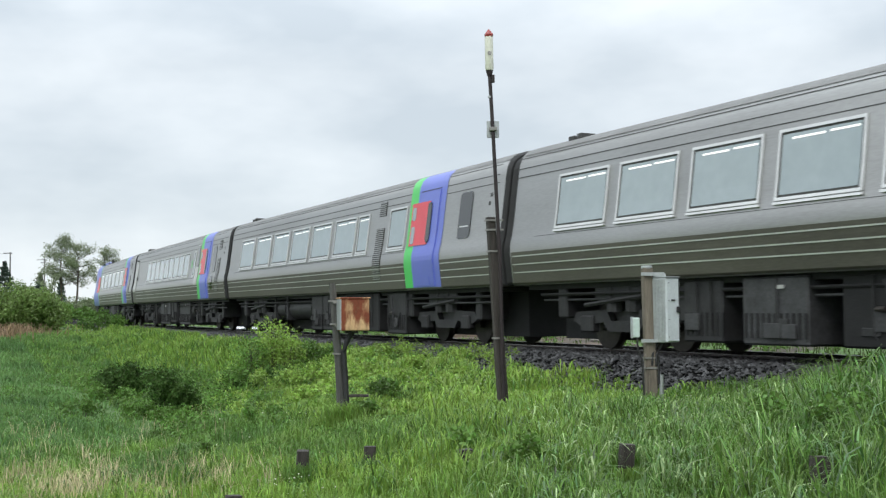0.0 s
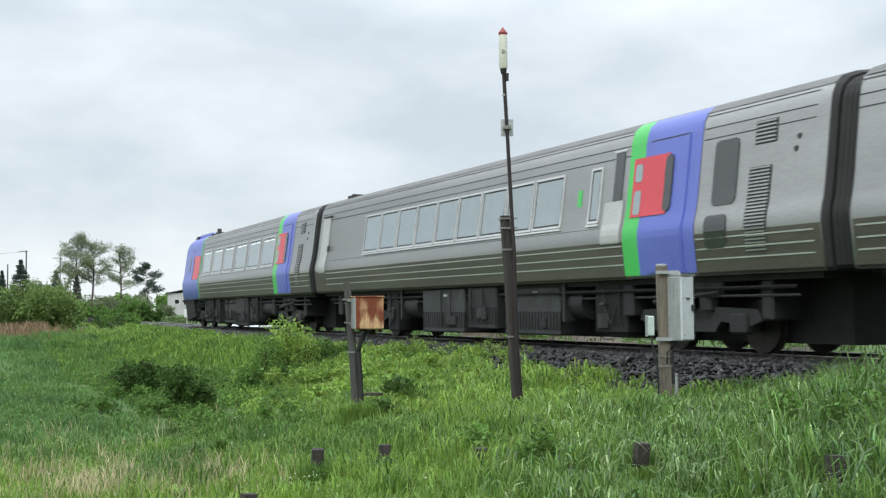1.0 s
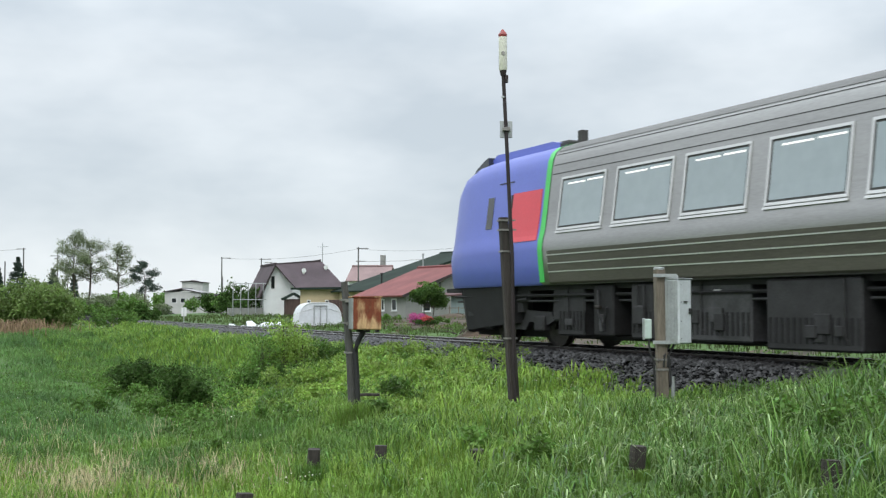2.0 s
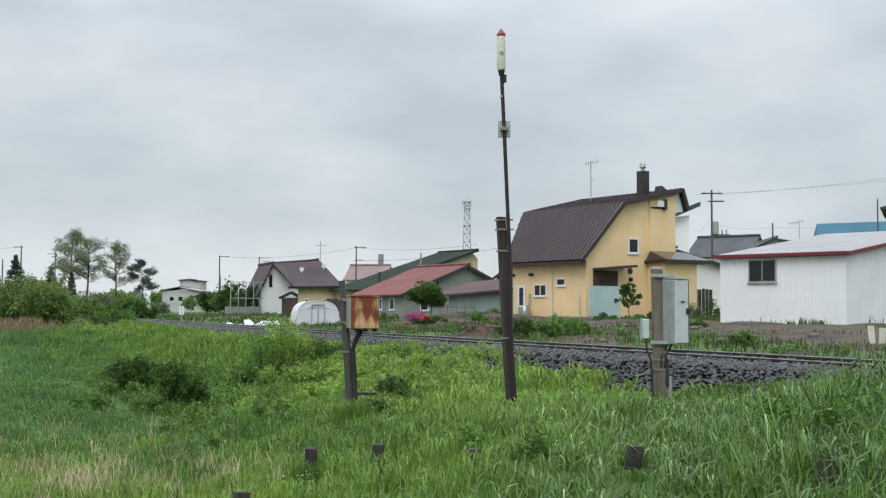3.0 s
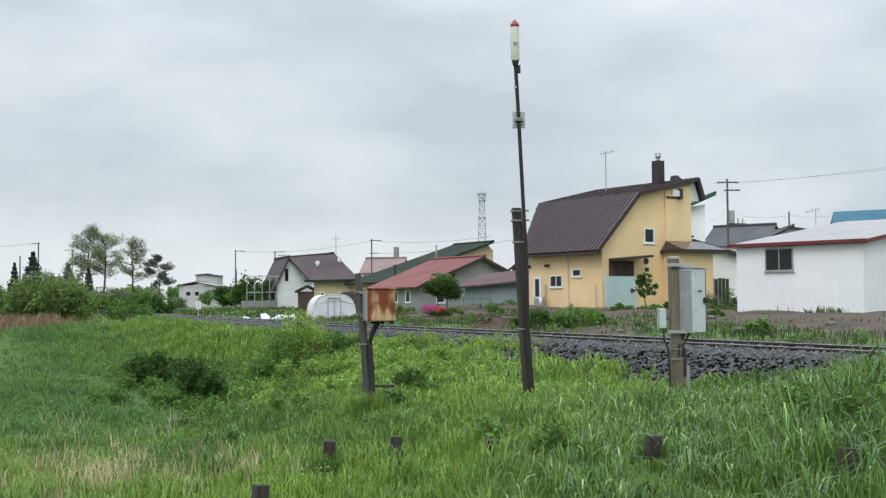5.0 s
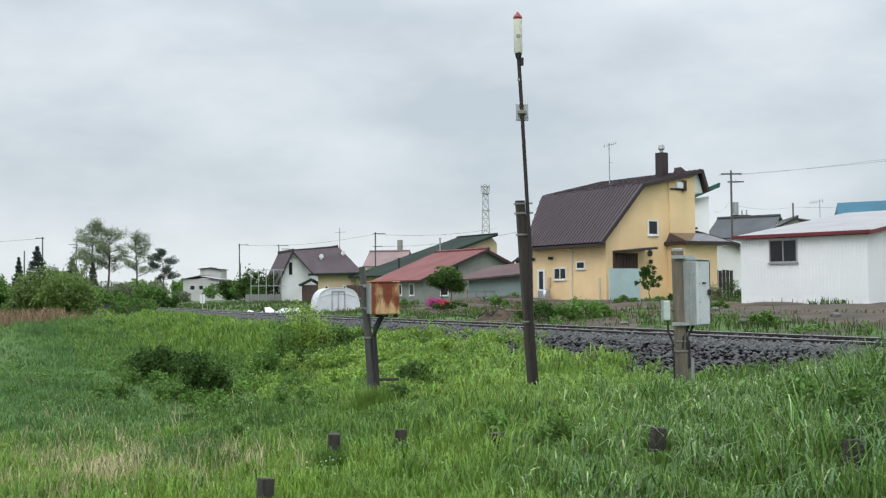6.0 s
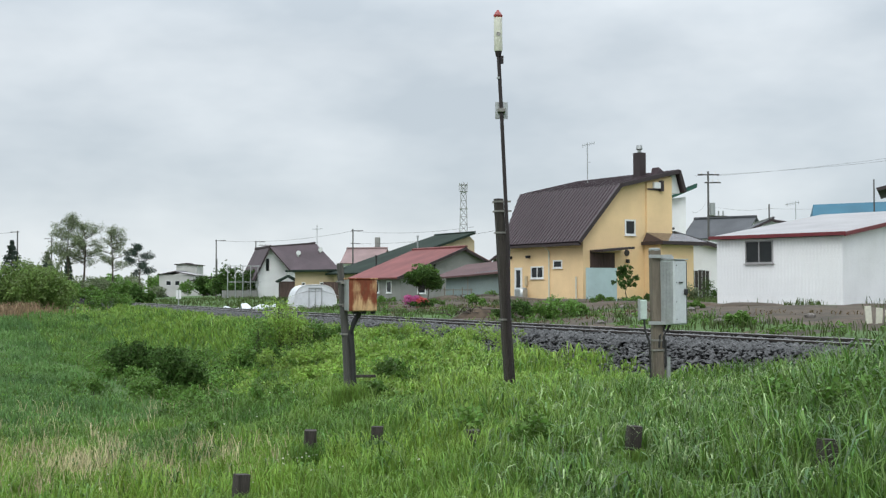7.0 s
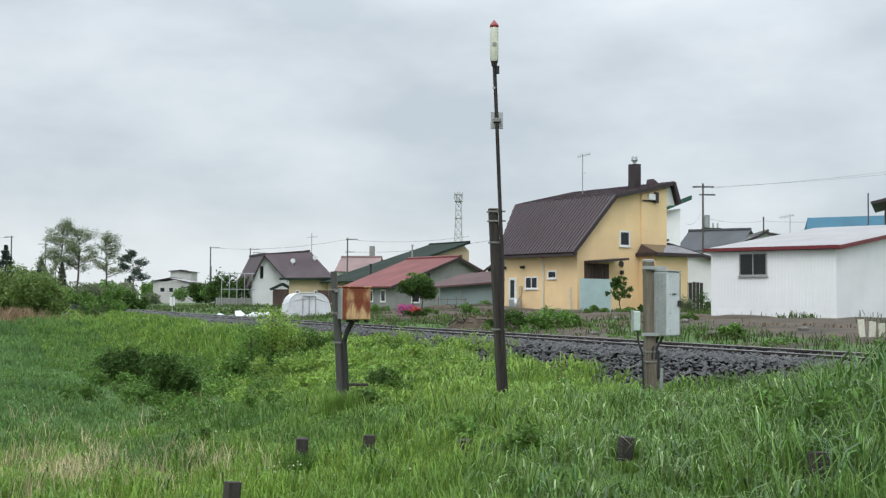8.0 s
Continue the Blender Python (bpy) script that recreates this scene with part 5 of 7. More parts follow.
simple_house("pale_roof_house", "low white house with dark gable boards and a pale roof", pose(28.9, 112, 0, 0, 0, -5),
             [(0, 0), (6.5, 0), (6.5, 6.75), (2.3, 7.4), (0, 6.3)], 8, WHITE_WALL, [((-.7, 6.0), (2.35, 7.45), ROOF_GREY, .5), ((7.0, 6.7), (2.25, 7.45), ROOF_PALE, .5)])
simple_house("blue_roof_house", "house with a bright blue metal roof", pose(32.8, 104, -.55, 0, 0, -14),
             [(0, 0), (12, 0), (12, 7.0), (0, 6.8)], 8, WHITE_WALL, [], extra=lambda h: part("roof", Geo().add(
                 [(-.4, -.6, 6.9), (12.4, -.6, 7.4), (12.4, 4, 9.4), (.0, 4, 9.1), (-.4, 8.6, 6.9), (12.4, 8.6, 7.4)], [(0, 1, 2, 3), (3, 2, 5, 4), (0, 3, 4), (1, 5, 2), (0, 4, 5, 1)]), ROOF_BLUE, h, "bright blue metal roof"))
simple_house("dark_roof_house", "dark walled two storey house with overhanging roof", pose(31.75, 84, .55, 0, 0, -22),
             [(0, 0), (7, 0), (7, 7.6), (0, 7.4)], 7, BROWN_WOOD, [((-.85, 7.25), (3.5, 8.3), ROOF_GREY, .9), ((8, 7.2), (3.4, 8.3), ROOF_GREY, .9)])
simple_house("pink_roof_house", "far white house with a faded pink roof and grey chimney", pose(-15.4, 212, -.3, 0, 0, -100),
             [(0, 0), (8, 0), (8, 6.2), (4, 8.4), (0, 6.2)], 6.5, WHITE_WALL, [((-.6, 5.9), (4.05, 8.5), ROOF_PINK, .4), ((8.6, 5.9), (3.95, 8.5), ROOF_PINK, .4)],
             extra=lambda h: part("chimney", Geo().box(2.6, 3.4, 4.5, 5.3, 7.4, 10.5), GREY_WALL, h))
simple_house("gable_house", "small grey house with a dark gable roof", pose(5.2, 112, -.1, 0, 0, 0),
             [(0, 0), (6, 0), (6, 4.0), (3, 6.3), (0, 4.0)], 7, GREY_WALL, [((-.6, 3.6), (3.05, 6.4), ROOF_GREY, .4), ((6.6, 3.6), (2.95, 6.4), ROOF_GREY, .4)])

# far buildings at the end of the line
far = [(-73, 330, 10, 6.0, HAZED_WALL, ROOF_PALE), (-73.6, 345, 6, 9.2, HAZED_WALL, ROOF_PLUM), (-62, 320, 11, 4.2, HAZED_WALL, ROOF_GREY), (-50, 340, 14, 6.0, WHITE_WALL, ROOF_RED),
       (-46, 318, 13, 4.6, BLUE_GREY, ROOF_BLUE), (-55, 300, 14, 3.6, HAZED_WALL, ROOF_PALE), (-28, 300, 10, 5.2, WHITE_WALL, ROOF_GREY), (-38, 310, 10, 5.0, BEIGE, ROOF_RED)]
for i, (x, y, w, hgt, wm, rm) in enumerate(far):
    simple_house("far_building", "distant low building beyond the line", pose(x - w / 2, y, -.5, 0, 0, 6 * (i % 3) - 6),
                 [(0, 0), (w, 0), (w, hgt), (0, hgt)], 9, wm, [((-.5, hgt - .1), (w * .5, hgt + (.9 if i != 1 else .2)), rm, .5), ((w + .5, hgt - .1), (w * .5, hgt + (.9 if i != 1 else .2)), rm, .5)],
                 [("y", w * .2 + j * w * .25, w * .2 + j * w * .25 + 1.4, hgt * .5, hgt * .5 + 1.3, 0, 1) for j in range(3)])


# greenhouse tunnel of white film
def vinyl_tunnel():
    x0, y0 = -6.55, 62
    z0 = gz(x0, y0) - .05
    h = thing("vinyl_greenhouse", "small white film greenhouse tunnel", "greenhouse", pose(x0, y0, z0, 0, 0, 12))
    prof = []
    for i in range(15):
        a = math.pi * i / 14
        c, q = math.cos(a), math.sin(a)
        prof.append((-1.12 * (abs(c) ** .55) * (1 if c > 0 else -1), 1.27 * q ** .72))
    part("film", Geo().prism(prof, 0, 3.6), VINYL, h, "translucent white plastic film", True)
    for y in (-.02, 1.2, 2.4, 3.6):
        part("hoop", Geo().tube([(p[0] * 1.005, y, p[1] * 1.005) for p in prof], .018, 6), WHITE_FRAME, h)
    part("door_frame", Geo().box(-.35, -.31, -.06, -.02, 0, 1.1).box(.31, .35, -.06, -.02, 0, 1.1).box(-.35, .35, -.06, -.02, 1.08, 1.12).box(-.02, .02, -.06, -.02, 0, 1.1), GALV, h)
    part("tie_strap", Geo().tube([(-1.2, 0.02, .7), (-.4, -.03, .95), (.4, -.03, .95), (1.2, .02, .7)], .012, 5), GALV, h)


vinyl_tunnel()
for x, w in ((-9.6, 1.8), (-11.2, 1.1)):
    z = gz(x, 63)
    sh = thing("white_sheet_pile", "crumpled white sheeting lying by the track", "sheeting", pose(x, 63, z, 0, 0, 15))
    g = Geo()
    rng = random.Random(int(w * 10))
    vs = [(i * w / 6 - w / 2, j * .3, .1 + .35 * rng.random() * (1 if 0 < j < 3 else .2)) for j in range(4) for i in range(7)]
    g.add(vs, [(j * 7 + i, j * 7 + i + 1, j * 7 + i + 8, j * 7 + i + 7) for j in range(3) for i in range(6)])
    g.add([(p[0], p[1], -.05) for p in vs], [(j * 7 + i, j * 7 + i + 7, j * 7 + i + 8, j * 7 + i + 1) for j in range(3) for i in range(6)])
    part("sheet", g, VINYL, sh)


# ---- poles, tower, wires ----
def utility_pole(x, y, top, arms, r=.15, extra=None, label="concrete utility pole with crossarms"):
    z0 = gz(x, y)
    p = thing("utility_pole", label, "utility pole", pose(x, y, 0), group="utility poles")
    part("pole", Geo().tube([(0, 0, z0 - .3), (0, 0, top)], [r, r * .7], 10), POLE_GREY, p, "", True)
    for dz, a, b in arms:
        arm = part("crossarm", Geo().box(a, b, -.06, .06, top - dz - .06, top - dz + .06), POLE_GREY, p)
        for i in range(3):
            c = a + (b - a) * (i + .5) / 3
            part("insulator", Geo().tube([(c, 0, top - dz + .05), (c, 0, top - dz + .28)], [.06, .04], 6), WHITE_FRAME, arm)
    if extra:
        extra(p, top)
    return p


def transformer(p, top):
    part("transformer", Geo().tube([(.36, 0, top - 3.9), (.36, 0, top - 2.8)], .25, 12), GALV, p, "grey transformer can", True)
    part("bracket", Geo().box(-.1, 1.6, -.05, .05, top - 4.05, top - 3.92), POLE_GREY, p)
    for x in (.9, 1.3):
        part("fuse", Geo().tube([(x, 0, top - 3.95), (x, 0, top - 3.5)], .07, 6), GALV, p)


utility_pole(23.6, 105, 11.3, [(.3, -.9, .95), (1.0, -.3, 1.1)], .12, extra=transformer)
utility_pole(30.9, 112, 8.9, [], .1)
am = thing("roof_aerial", "thin aerial mast with a short rod antenna", "aerial", pose(33.4, 112, 6.6))
part("mast", Geo().tube([(0, 0, 0), (0, 0, 2.6)], .035, 6), GALV, am)
part("boom", Geo().tube([(-1.0, 0, 2.25), (.4, 0, 2.5)], .03, 5), GALV, am)
for i in range(5):
    part("rod", Geo().tube([(-.8 + i * .27, -.3, 2.29 + i * .045), (-.8 + i * .27, .3, 2.29 + i * .045)], .025, 4).tube([(-.8 + i * .27, 0, 2.1 + i * .045), (-.8 + i * .27, 0, 2.45 + i * .045)], .02, 4), GALV, am)
utility_pole(-43.4, 230, 10.8, [(.2, -.2, 1.8)])
utility_pole(-37.3, 240, 11.0, [(.2, -.4, 1.9), (.9, .6, 2.2)])
utility_pole(-14.8, 200, 11.2, [(.25, -.3, 1.7), (2.4, -.4, 1.2)])
utility_pole(-71.1, 200, 11.0, [(.2, -1.2, .3)])
utility_pole(-81.7, 250, 12.2, [(.3, -1.6, .4), (.9, -.8, .3)])
utility_pole(-74.2, 200, 8.7, [])
utility_pole(-47.0, 250, 7.6, [])
utility_pole(-41.5, 235, 6.0, [], .1)
utility_pole(30.6, 84, 8.6, [], .07, label="thin grey pole by the house")


def wire(a, b, sag, r=.008):
    w = tagged(new("power_wire", Geo().tube([(a[0] + (b[0] - a[0]) * t, a[1] + (b[1] - a[1]) * t, a[2] + (b[2] - a[2]) * t - sag * 4 * t * (1 - t)) for t in [i / 10 for i in range(11)]], r, 4).mesh("power_wire")),
               "thin black overhead power wire", "wire", "power wires")
    w.data.materials.append(CABLE)


wire((24.3, 105, 10.9), (52, 95, 14.0), .5)
wire((22.4, 105, 10.9), (52, 93, 13.2), .5)
wire((23.6, 105, 8.3), (30.9, 112, 8.5), .3)
wire((30.9, 112, 8.5), (44, 112, 9.4), .4)
wire((23.4, 105, 8.6), (18.5, 88, 6.6), .4)
wire((-14.8, 200, 10.9), (5, 180, 10.5), .6, .018)
wire((-43.4, 230, 10.6), (-14.8, 200, 10.9), .8, .018)
wire((-71.1, 200, 10.8), (-110, 205, 11.2), .8, .018)
wire((-14.8, 200, 8.8), (8, 150, 8.6), .6, .018)


def lattice_tower():
    z0, x, y, H = -.6, 7.6, 400, 36.6
    t = thing("lattice_tower", "tall pale steel lattice radio tower", "tower", pose(x, y, 0))
    wdt = lambda z: 1.9 - 1.1 * (z - z0) / (H - z0)
    for sx, sy in ((-1, -1), (1, -1), (1, 1), (-1, 1)):
        part("leg", Geo().tube([(sx * wdt(z0), sy * wdt(z0), z0), (sx * wdt(H), sy * wdt(H), H)], .13, 5), LATTICE, t)
    n = 14
    for i in range(n):
        za, zb = z0 + (H - z0) * i / n, z0 + (H - z0) * (i + 1) / n
        a, b = wdt(za), wdt(zb)
        g = Geo()
        for f in range(4):
            q = [(-1, -1), (1, -1), (1, 1), (-1, 1)]
            p0, p1 = q[f], q[(f + 1) % 4]
            g.tube([(p0[0] * a, p0[1] * a, za), (p1[0] * b, p1[1] * b, zb)], .06, 4)
            g.tube([(p1[0] * a, p1[1] * a, za), (p0[0] * b, p0[1] * b, zb)], .06, 4)
            g.tube([(p0[0] * b, p0[1] * b, zb), (p1[0] * b, p1[1] * b, zb)], .06, 4)
        part("bracing", g, LATTICE, t)
    for z in (H, H - 2.2, H - 8):
        part("platform", Geo().box(-1.3, 1.3, -1.3, 1.3, z - .12, z + .12), LATTICE, t)
    for i in range(4):
        part("antenna", Geo().box(-1.6 + i * .9, -1.3 + i * .9, -1.5, -1.2, H - 1.8, H + .6), LATTICE, t)
    part("mast", Geo().tube([(0, 0, H), (0, 0, H + 1.2)], .08, 5), LATTICE, t)


lattice_tower()

# marker sign by the line
sg = thing("track_sign", "small white sign on a thin post beside the line", "sign", pose(-16.5, 75, gz(-16.5, 75)))
part("post", Geo().tube([(0, 0, -.2), (0, 0, 1.5)], .03, 8), GALV, sg)
part("plate", Geo().box(-.16, -.02, -.03, 0, .95, 1.5), WHITE_FRAME, sg)
part("plate", Geo().box(.02, .16, -.03, 0, .95, 1.5), WHITE_FRAME, sg)
# white picket boards by the shed
for i in range(5):
    x = 10.75 + i * .21
    z = gz(x, 30)
    pk = thing("white_board", "short weathered pale board standing in the soil", "board", pose(x, 30 - .1 * i, z, 4 * (i % 3) - 4, 6 * (i % 2) - 3, 10), group="white boards")
    part("board", Geo().box(-.085, .085, -.015, .015, -.1, .44 - .06 * (i % 3), bev=.004), LAMP_GLASS, pk)


# ---- plants ----
def blades(x, y, h, w, bend, rng, z=None, droop=0.0):
    """Curved tapering blades as one set of vertices and triangles."""
    n = len(x)
    z = surface_z(x, y) - 0.02 if z is None else z
    a = rng.random(n) * 2 * np.pi
    lean = bend * (0.3 + rng.random(n))
    dx, dy = np.cos(a) * lean * h, np.sin(a) * lean * h
    b = rng.random(n) * np.pi
    wx, wy = np.cos(b) * w * 0.5, np.sin(b) * w * 0.5
    P = np.empty((n, 7, 3))
    for i, (t, f, k) in enumerate(((0, 0, 0.8), (0.5, 0.12, 1.0), (0.88, 0.45, 0.7))):
        cz = z + h * t
        P[:, 2 * i] = np.stack([x + dx * f - wx * k, y + dy * f - wy * k, cz], 1)
        P[:, 2 * i + 1] = np.stack([x + dx * f + wx * k, y + dy * f + wy * k, cz], 1)
    P[:, 6] = np.stack([x + dx, y + dy, z + h * (1.0 - droop * rng.random(n))], 1)
    T = np.array([(0, 1, 3), (0, 3, 2), (2, 3, 5), (2, 5, 4), (4, 5, 6)])
    return P.reshape(-1, 3), (T[None] + (np.arange(n) * 7)[:, None, None]).reshape(-1, 3)


def wedge(n, r0, r1, rng, a0=-23.5, a1=23.5):
    r = np.sqrt(r0 * r0 + (r1 * r1 - r0 * r0) * rng.random(n))
    a = np.radians(a0 + (a1 - a0) * rng.random(n))
    return r * np.sin(a), r * np.cos(a)


def patch(x, y, f=1.0, p=0.0):
    return 0.5 + 0.25 * (np.sin(x * 1.7 * f + 1.3 * np.sin(y * 1.1 * f + p)) + np.sin(y * 1.9 * f + 1.5 * np.sin(x * 0.8 * f + 2 * p)))


def tall(x, y):
    """How high the grass stands."""
    s, d = along(x, y)
    q = x / np.maximum(y, 1)
    h = 0.10 + 0.09 * patch(x, y, 1.1) + 0.07 * (1 - smooth(12.5, 15, y)) + 0.08 * smooth(-.12, .05, q)
    h = h + 0.31 * smooth(0.20, 0.40, q) * (1 - smooth(12.3, 14.8, y))
    h = h * (1 - 0.45 * smooth(14, 17, y) * smooth(-10, -13, s) * smooth(6.5, 4.5, d))
    h = h * (1 - 0.30 * smooth(-11, -8, s) * smooth(9, 7, d) * smooth(2.8, 3.4, d))
    return np.where(d < 0, 0.16 + 0.14 * patch(x, y, .6, 2.0), h)


def lush(x, y, rng):
    s, d = along(x, y)
    q = x / np.maximum(y, 1)
    v = 0.45 * patch(x, y, .35, 1.0) + 0.20 * patch(x, y, 1.3, .4)
    # Bank brighter, ditch darker: slope shading is carried by the grass colour.
    v = v + 0.50 * smooth(-19, -12, s) * smooth(8.5, 5.5, d) + 0.34 * smooth(14, 11, y) * smooth(.1, -.02, q) * smooth(-.24, -.14, q)
    v = v + 0.20 * smooth(16, 12.5, y) * smooth(-.04, -.16, q)
    v = v - 0.30 * smooth(-8, -2, s) * smooth(5.8, 7, d) - 0.30 * smooth(.08, .2, q)
    return (rng.random(len(x)) < smooth(.25, .75, v)) & (d > 0)


def low_field(x, y, rng):
    """The duller, finer grass of the ditch and the low field beyond it."""
    s, d = along(x, y)
    v = smooth(6.3, 7.6, d + .8 * (patch(x, y, .5, 2.0) - .5)) * smooth(-9.5, -6.0, s + .3 * (d - 7)) * smooth(13.0, 16.5, y)
    return (rng.random(len(x)) < v * (.72 + .28 * smooth(.3, .6, patch(x, y, .25, 3.0)))) & (x < 0)


def in_ditch(x, y):
    s, d = along(x, y)
    return smooth(-6, -3.5, s) * (1 - smooth(10, 13, s)) * smooth(5.3, 6.0, d) * (1 - smooth(7.6, 8.6, d))


def grass_layer(name, label, n, r0, r1, width, seed, keep, bend=0.55, hk=1.0, material=None, clump=0.07, droop=0.3):
    rng = np.random.default_rng(seed)
    m = n // 7
    cx, cy = wedge(m, r0, r1, rng)
    x = np.repeat(cx, 7) + rng.normal(0, clump, m * 7)
    y = np.repeat(cy, 7) + rng.normal(0, clump, m * 7)
    ok = keep(x, y, rng)
    x, y = x[ok], y[ok]
    h = tall(x, y) * hk * (0.45 + 0.75 * rng.random(len(x))) * (0.62 + 0.76 * patch(x, y, 3.6, .7))
    w = width * (0.6 + 0.8 * rng.random(len(x)))
    fl = low_field(x, y, rng) if material is None else np.zeros(len(x), bool)
    lu = lush(x, y, rng) & ~fl
    for tag, sel, mt in (("", ~lu & ~fl, material or GRASS), ("lush_", lu, material or GRASS_LUSH), ("field_", fl, GRASS_FIELD)):
        if sel.sum() < 10:
            continue
        V, T = blades(x[sel], y[sel], h[sel], w[sel], bend, rng, droop=droop)
        tagged(new(tag + name, raw_mesh(tag + name, V, T, mt)), {"": "", "lush_": "bright ", "field_": "soft blue-green "}[tag] + label, "grass", kind="stuff")


def clear_of_stumps(x, y, rng):
    ok = np.ones(len(x), bool)
    for i, (sx, sy, _, _) in enumerate(spots):
        hit = (np.abs(x - sx * y / sy) < (.21 if i == 3 else .17 if i == 4 else .08)) & (y > sy - (1.5 if i == 3 else .9 if i == 4 else .15)) & (y < sy + .10)
        ok &= ~hit | (rng.random(len(x)) < (.0 if i in (3, 4) else .2))
    return ok


def near_side(x, y, rng):
    s, d = along(x, y)
    return clear_of_stumps(x, y, rng) & (rng.random(len(x)) > .75 * in_ditch(x, y)) & (d > 2.55 + 0.5 * patch(x, y, 1.5) - 0.75 * smooth(-8, -6.5, s) * smooth(4.5, 2.5, s) - 0.3 * smooth(2.5, 4.5, s) - 0.42 * smooth(-7, -9, s)) & ((x > 3.4) | (x < 1.9) | (y < 14.2) | (y > 15.2) | (rng.random(len(x)) < .5))


def far_side(x, y, rng):
    s, d = along(x, y)
    return (d < -3.0) & ((~bare_zone(x, y)) | (rng.random(len(x)) < 0.20 * smooth(.5, .85, patch(x, y, .3, 4.0)))) & (d > -60)


def right_tall(x, y, rng):
    q = x / np.maximum(y, 1)
    s, d = along(x, y)
    return clear_of_stumps(x, y, rng) & (d > 2.7) & (rng.random(len(x)) < smooth(0.02, 0.30, q)) & (y < 14.5)


grass_layer("grass_near", "long green meadow grass on the slope", 124000, 7.2, 17, .0105, 11, near_side)
grass_layer("grass_middle", "green grass on the railway bank", 100000, 17, 34, .020, 12, near_side)
grass_layer("grass_far", "green grass along the line", 50000, 34, 95, .05, 13, near_side, hk=1.15, clump=.2)
grass_layer("grass_gardens", "short grass and weeds beyond the track", 60000, 22, 75, .03, 14, far_side, clump=.18, material=GRASS_OLIVE)
grass_layer("grass_beyond", "rough meadow grass far along the line", 16000, 75, 170, .10, 17, lambda x, y, rng: np.abs(along(x, y)[1]) > 3.2, hk=1.3, clump=.5, material=GRASS_OLIVE)
grass_layer("tall_grass", "tall arching grass with drooping tips", 60000, 7.0, 15, .0095, 15, right_tall, bend=.6, hk=.78, droop=.5, material=GRASS_TALL)
grass_layer("pale_grass", "bent blades in tall grass, coloured pale for sky glints", 7000, 7.4, 15, .0075, 16, lambda x, y, rng: right_tall(x, y, rng) & (x / y < .30), bend=.6, hk=.9, material=GRASS_GLINT, droop=.6)


def arching(name, label, n, r0, r1, width, seed, keep, hk, material, fall=.55):
    """Broad blades that rise and then bend right over, in tufts."""
    rng = np.random.default_rng(seed)
    m = n // 6
    cx, cy = wedge(m, r0, r1, rng)
    x = np.repeat(cx, 6) + rng.normal(0, .035, m * 6)
    y = np.repeat(cy, 6) + rng.normal(0, .035, m * 6)
    ok = keep(x, y, rng)
    x, y = x[ok], y[ok]
    n = len(x)
    h = tall(x, y) * hk * (.55 + .6 * rng.random(n)) * (.62 + .76 * patch(x, y, 3.6, .7))
    z = surface_z(x, y) - .02
    a = rng.normal(.3, 1.5, n)
    reach = h * (.40 + .55 * rng.random(n))
    drop = fall * rng.random(n)
    w = width * (.6 + .8 * rng.random(n))
    wx, wy = -np.sin(a) * w * .5, np.cos(a) * w * .5
    P = np.empty((n, 9, 3))
    for i, (f, t, k) in enumerate(((0, 0, .6), (.10, .55, 1.0), (.38, .92, .95), (.72, .97, .65))):
        px, py, pz = x + np.cos(a) * reach * f, y + np.sin(a) * reach * f, z + h * (t - (drop * .3 if i == 3 else 0))
        P[:, 2 * i] = np.stack([px - wx * k, py - wy * k, pz], 1)
        P[:, 2 * i + 1] = np.stack([px + wx * k, py + wy * k, pz], 1)
    P[:, 8] = np.stack([x + np.cos(a) * reach, y + np.sin(a) * reach, z + h * (.93 - drop)], 1)
    T = np.array([(0, 1, 3), (0, 3, 2), (2, 3, 5), (2, 5, 4), (4, 5, 7), (4, 7, 6), (6, 7, 8)])
    tagged(new(name, raw_mesh(name, P.reshape(-1, 3), (T[None] + (np.arange(n) * 9)[:, None, None]).reshape(-1, 3), material)), label, "grass", kind="stuff")


def arch_zone(x, y, rng):
    q = x / np.maximum(y, 1)
    s, d = along(x, y)
    return clear_of_stumps(x, y, rng) & (d > 2.9) & (rng.random(len(x)) < smooth(.0, .24, q) * (.25 + .75 * smooth(.35, .6, patch(x, y, 1.5, 2.2)))) & (y < 14.6)


def bank_zone(x, y, rng):
    s, d = along(x, y)
    return near_side(x, y, rng) & (d > 2.3) & (d < 7.2) & (s > -14) & (s < 3) & (rng.random(len(x)) < smooth(.3, .6, patch(x, y, 1.3, 1.4)))


def reed_zone(x, y, rng):
    q = x / np.maximum(y, 1)
    return clear_of_stumps(x, y, rng) & (rng.random(len(x)) < smooth(.25, .36, q) * smooth(.3, .55, patch(x, y, 1.1, .9)))


arching("arching_grass", "broad glossy grass blades bending over at the tips", 52000, 7.6, 15, .0135, 18, arch_zone, .90, GRASS_ARCH)
arching("arching_grass_glint", "bending grass blades with the sky's glint put into their pale colour", 15000, 7.6, 15, .012, 19, lambda x, y, rng: arch_zone(x, y, rng) & (rng.random(len(x)) > .75 * smooth(.24, .33, x / y)), .98, GRASS_GLINT)
arching("reed_leaves", "long drooping reed leaves at the thick end of the grass", 7000, 8.6, 13.5, .020, 27, reed_zone, 1.10, REED_GREEN, .75)
arching("bank_tufts", "soft leafy tufts leaning down the bank", 46000, 13.5, 31, .021, 31, bank_zone, 1.25, GRASS_LUSH, .8)
arching("bank_tufts_dark", "darker tufts between the bright ones on the bank", 26000, 13.5, 31, .019, 32, bank_zone, 1.05, GRASS, .8)
arching("meadow_tufts", "tufts of longer blades in the meadow", 9000, 8, 24, .011, 20, near_side, 1.2, GRASS_TALL)
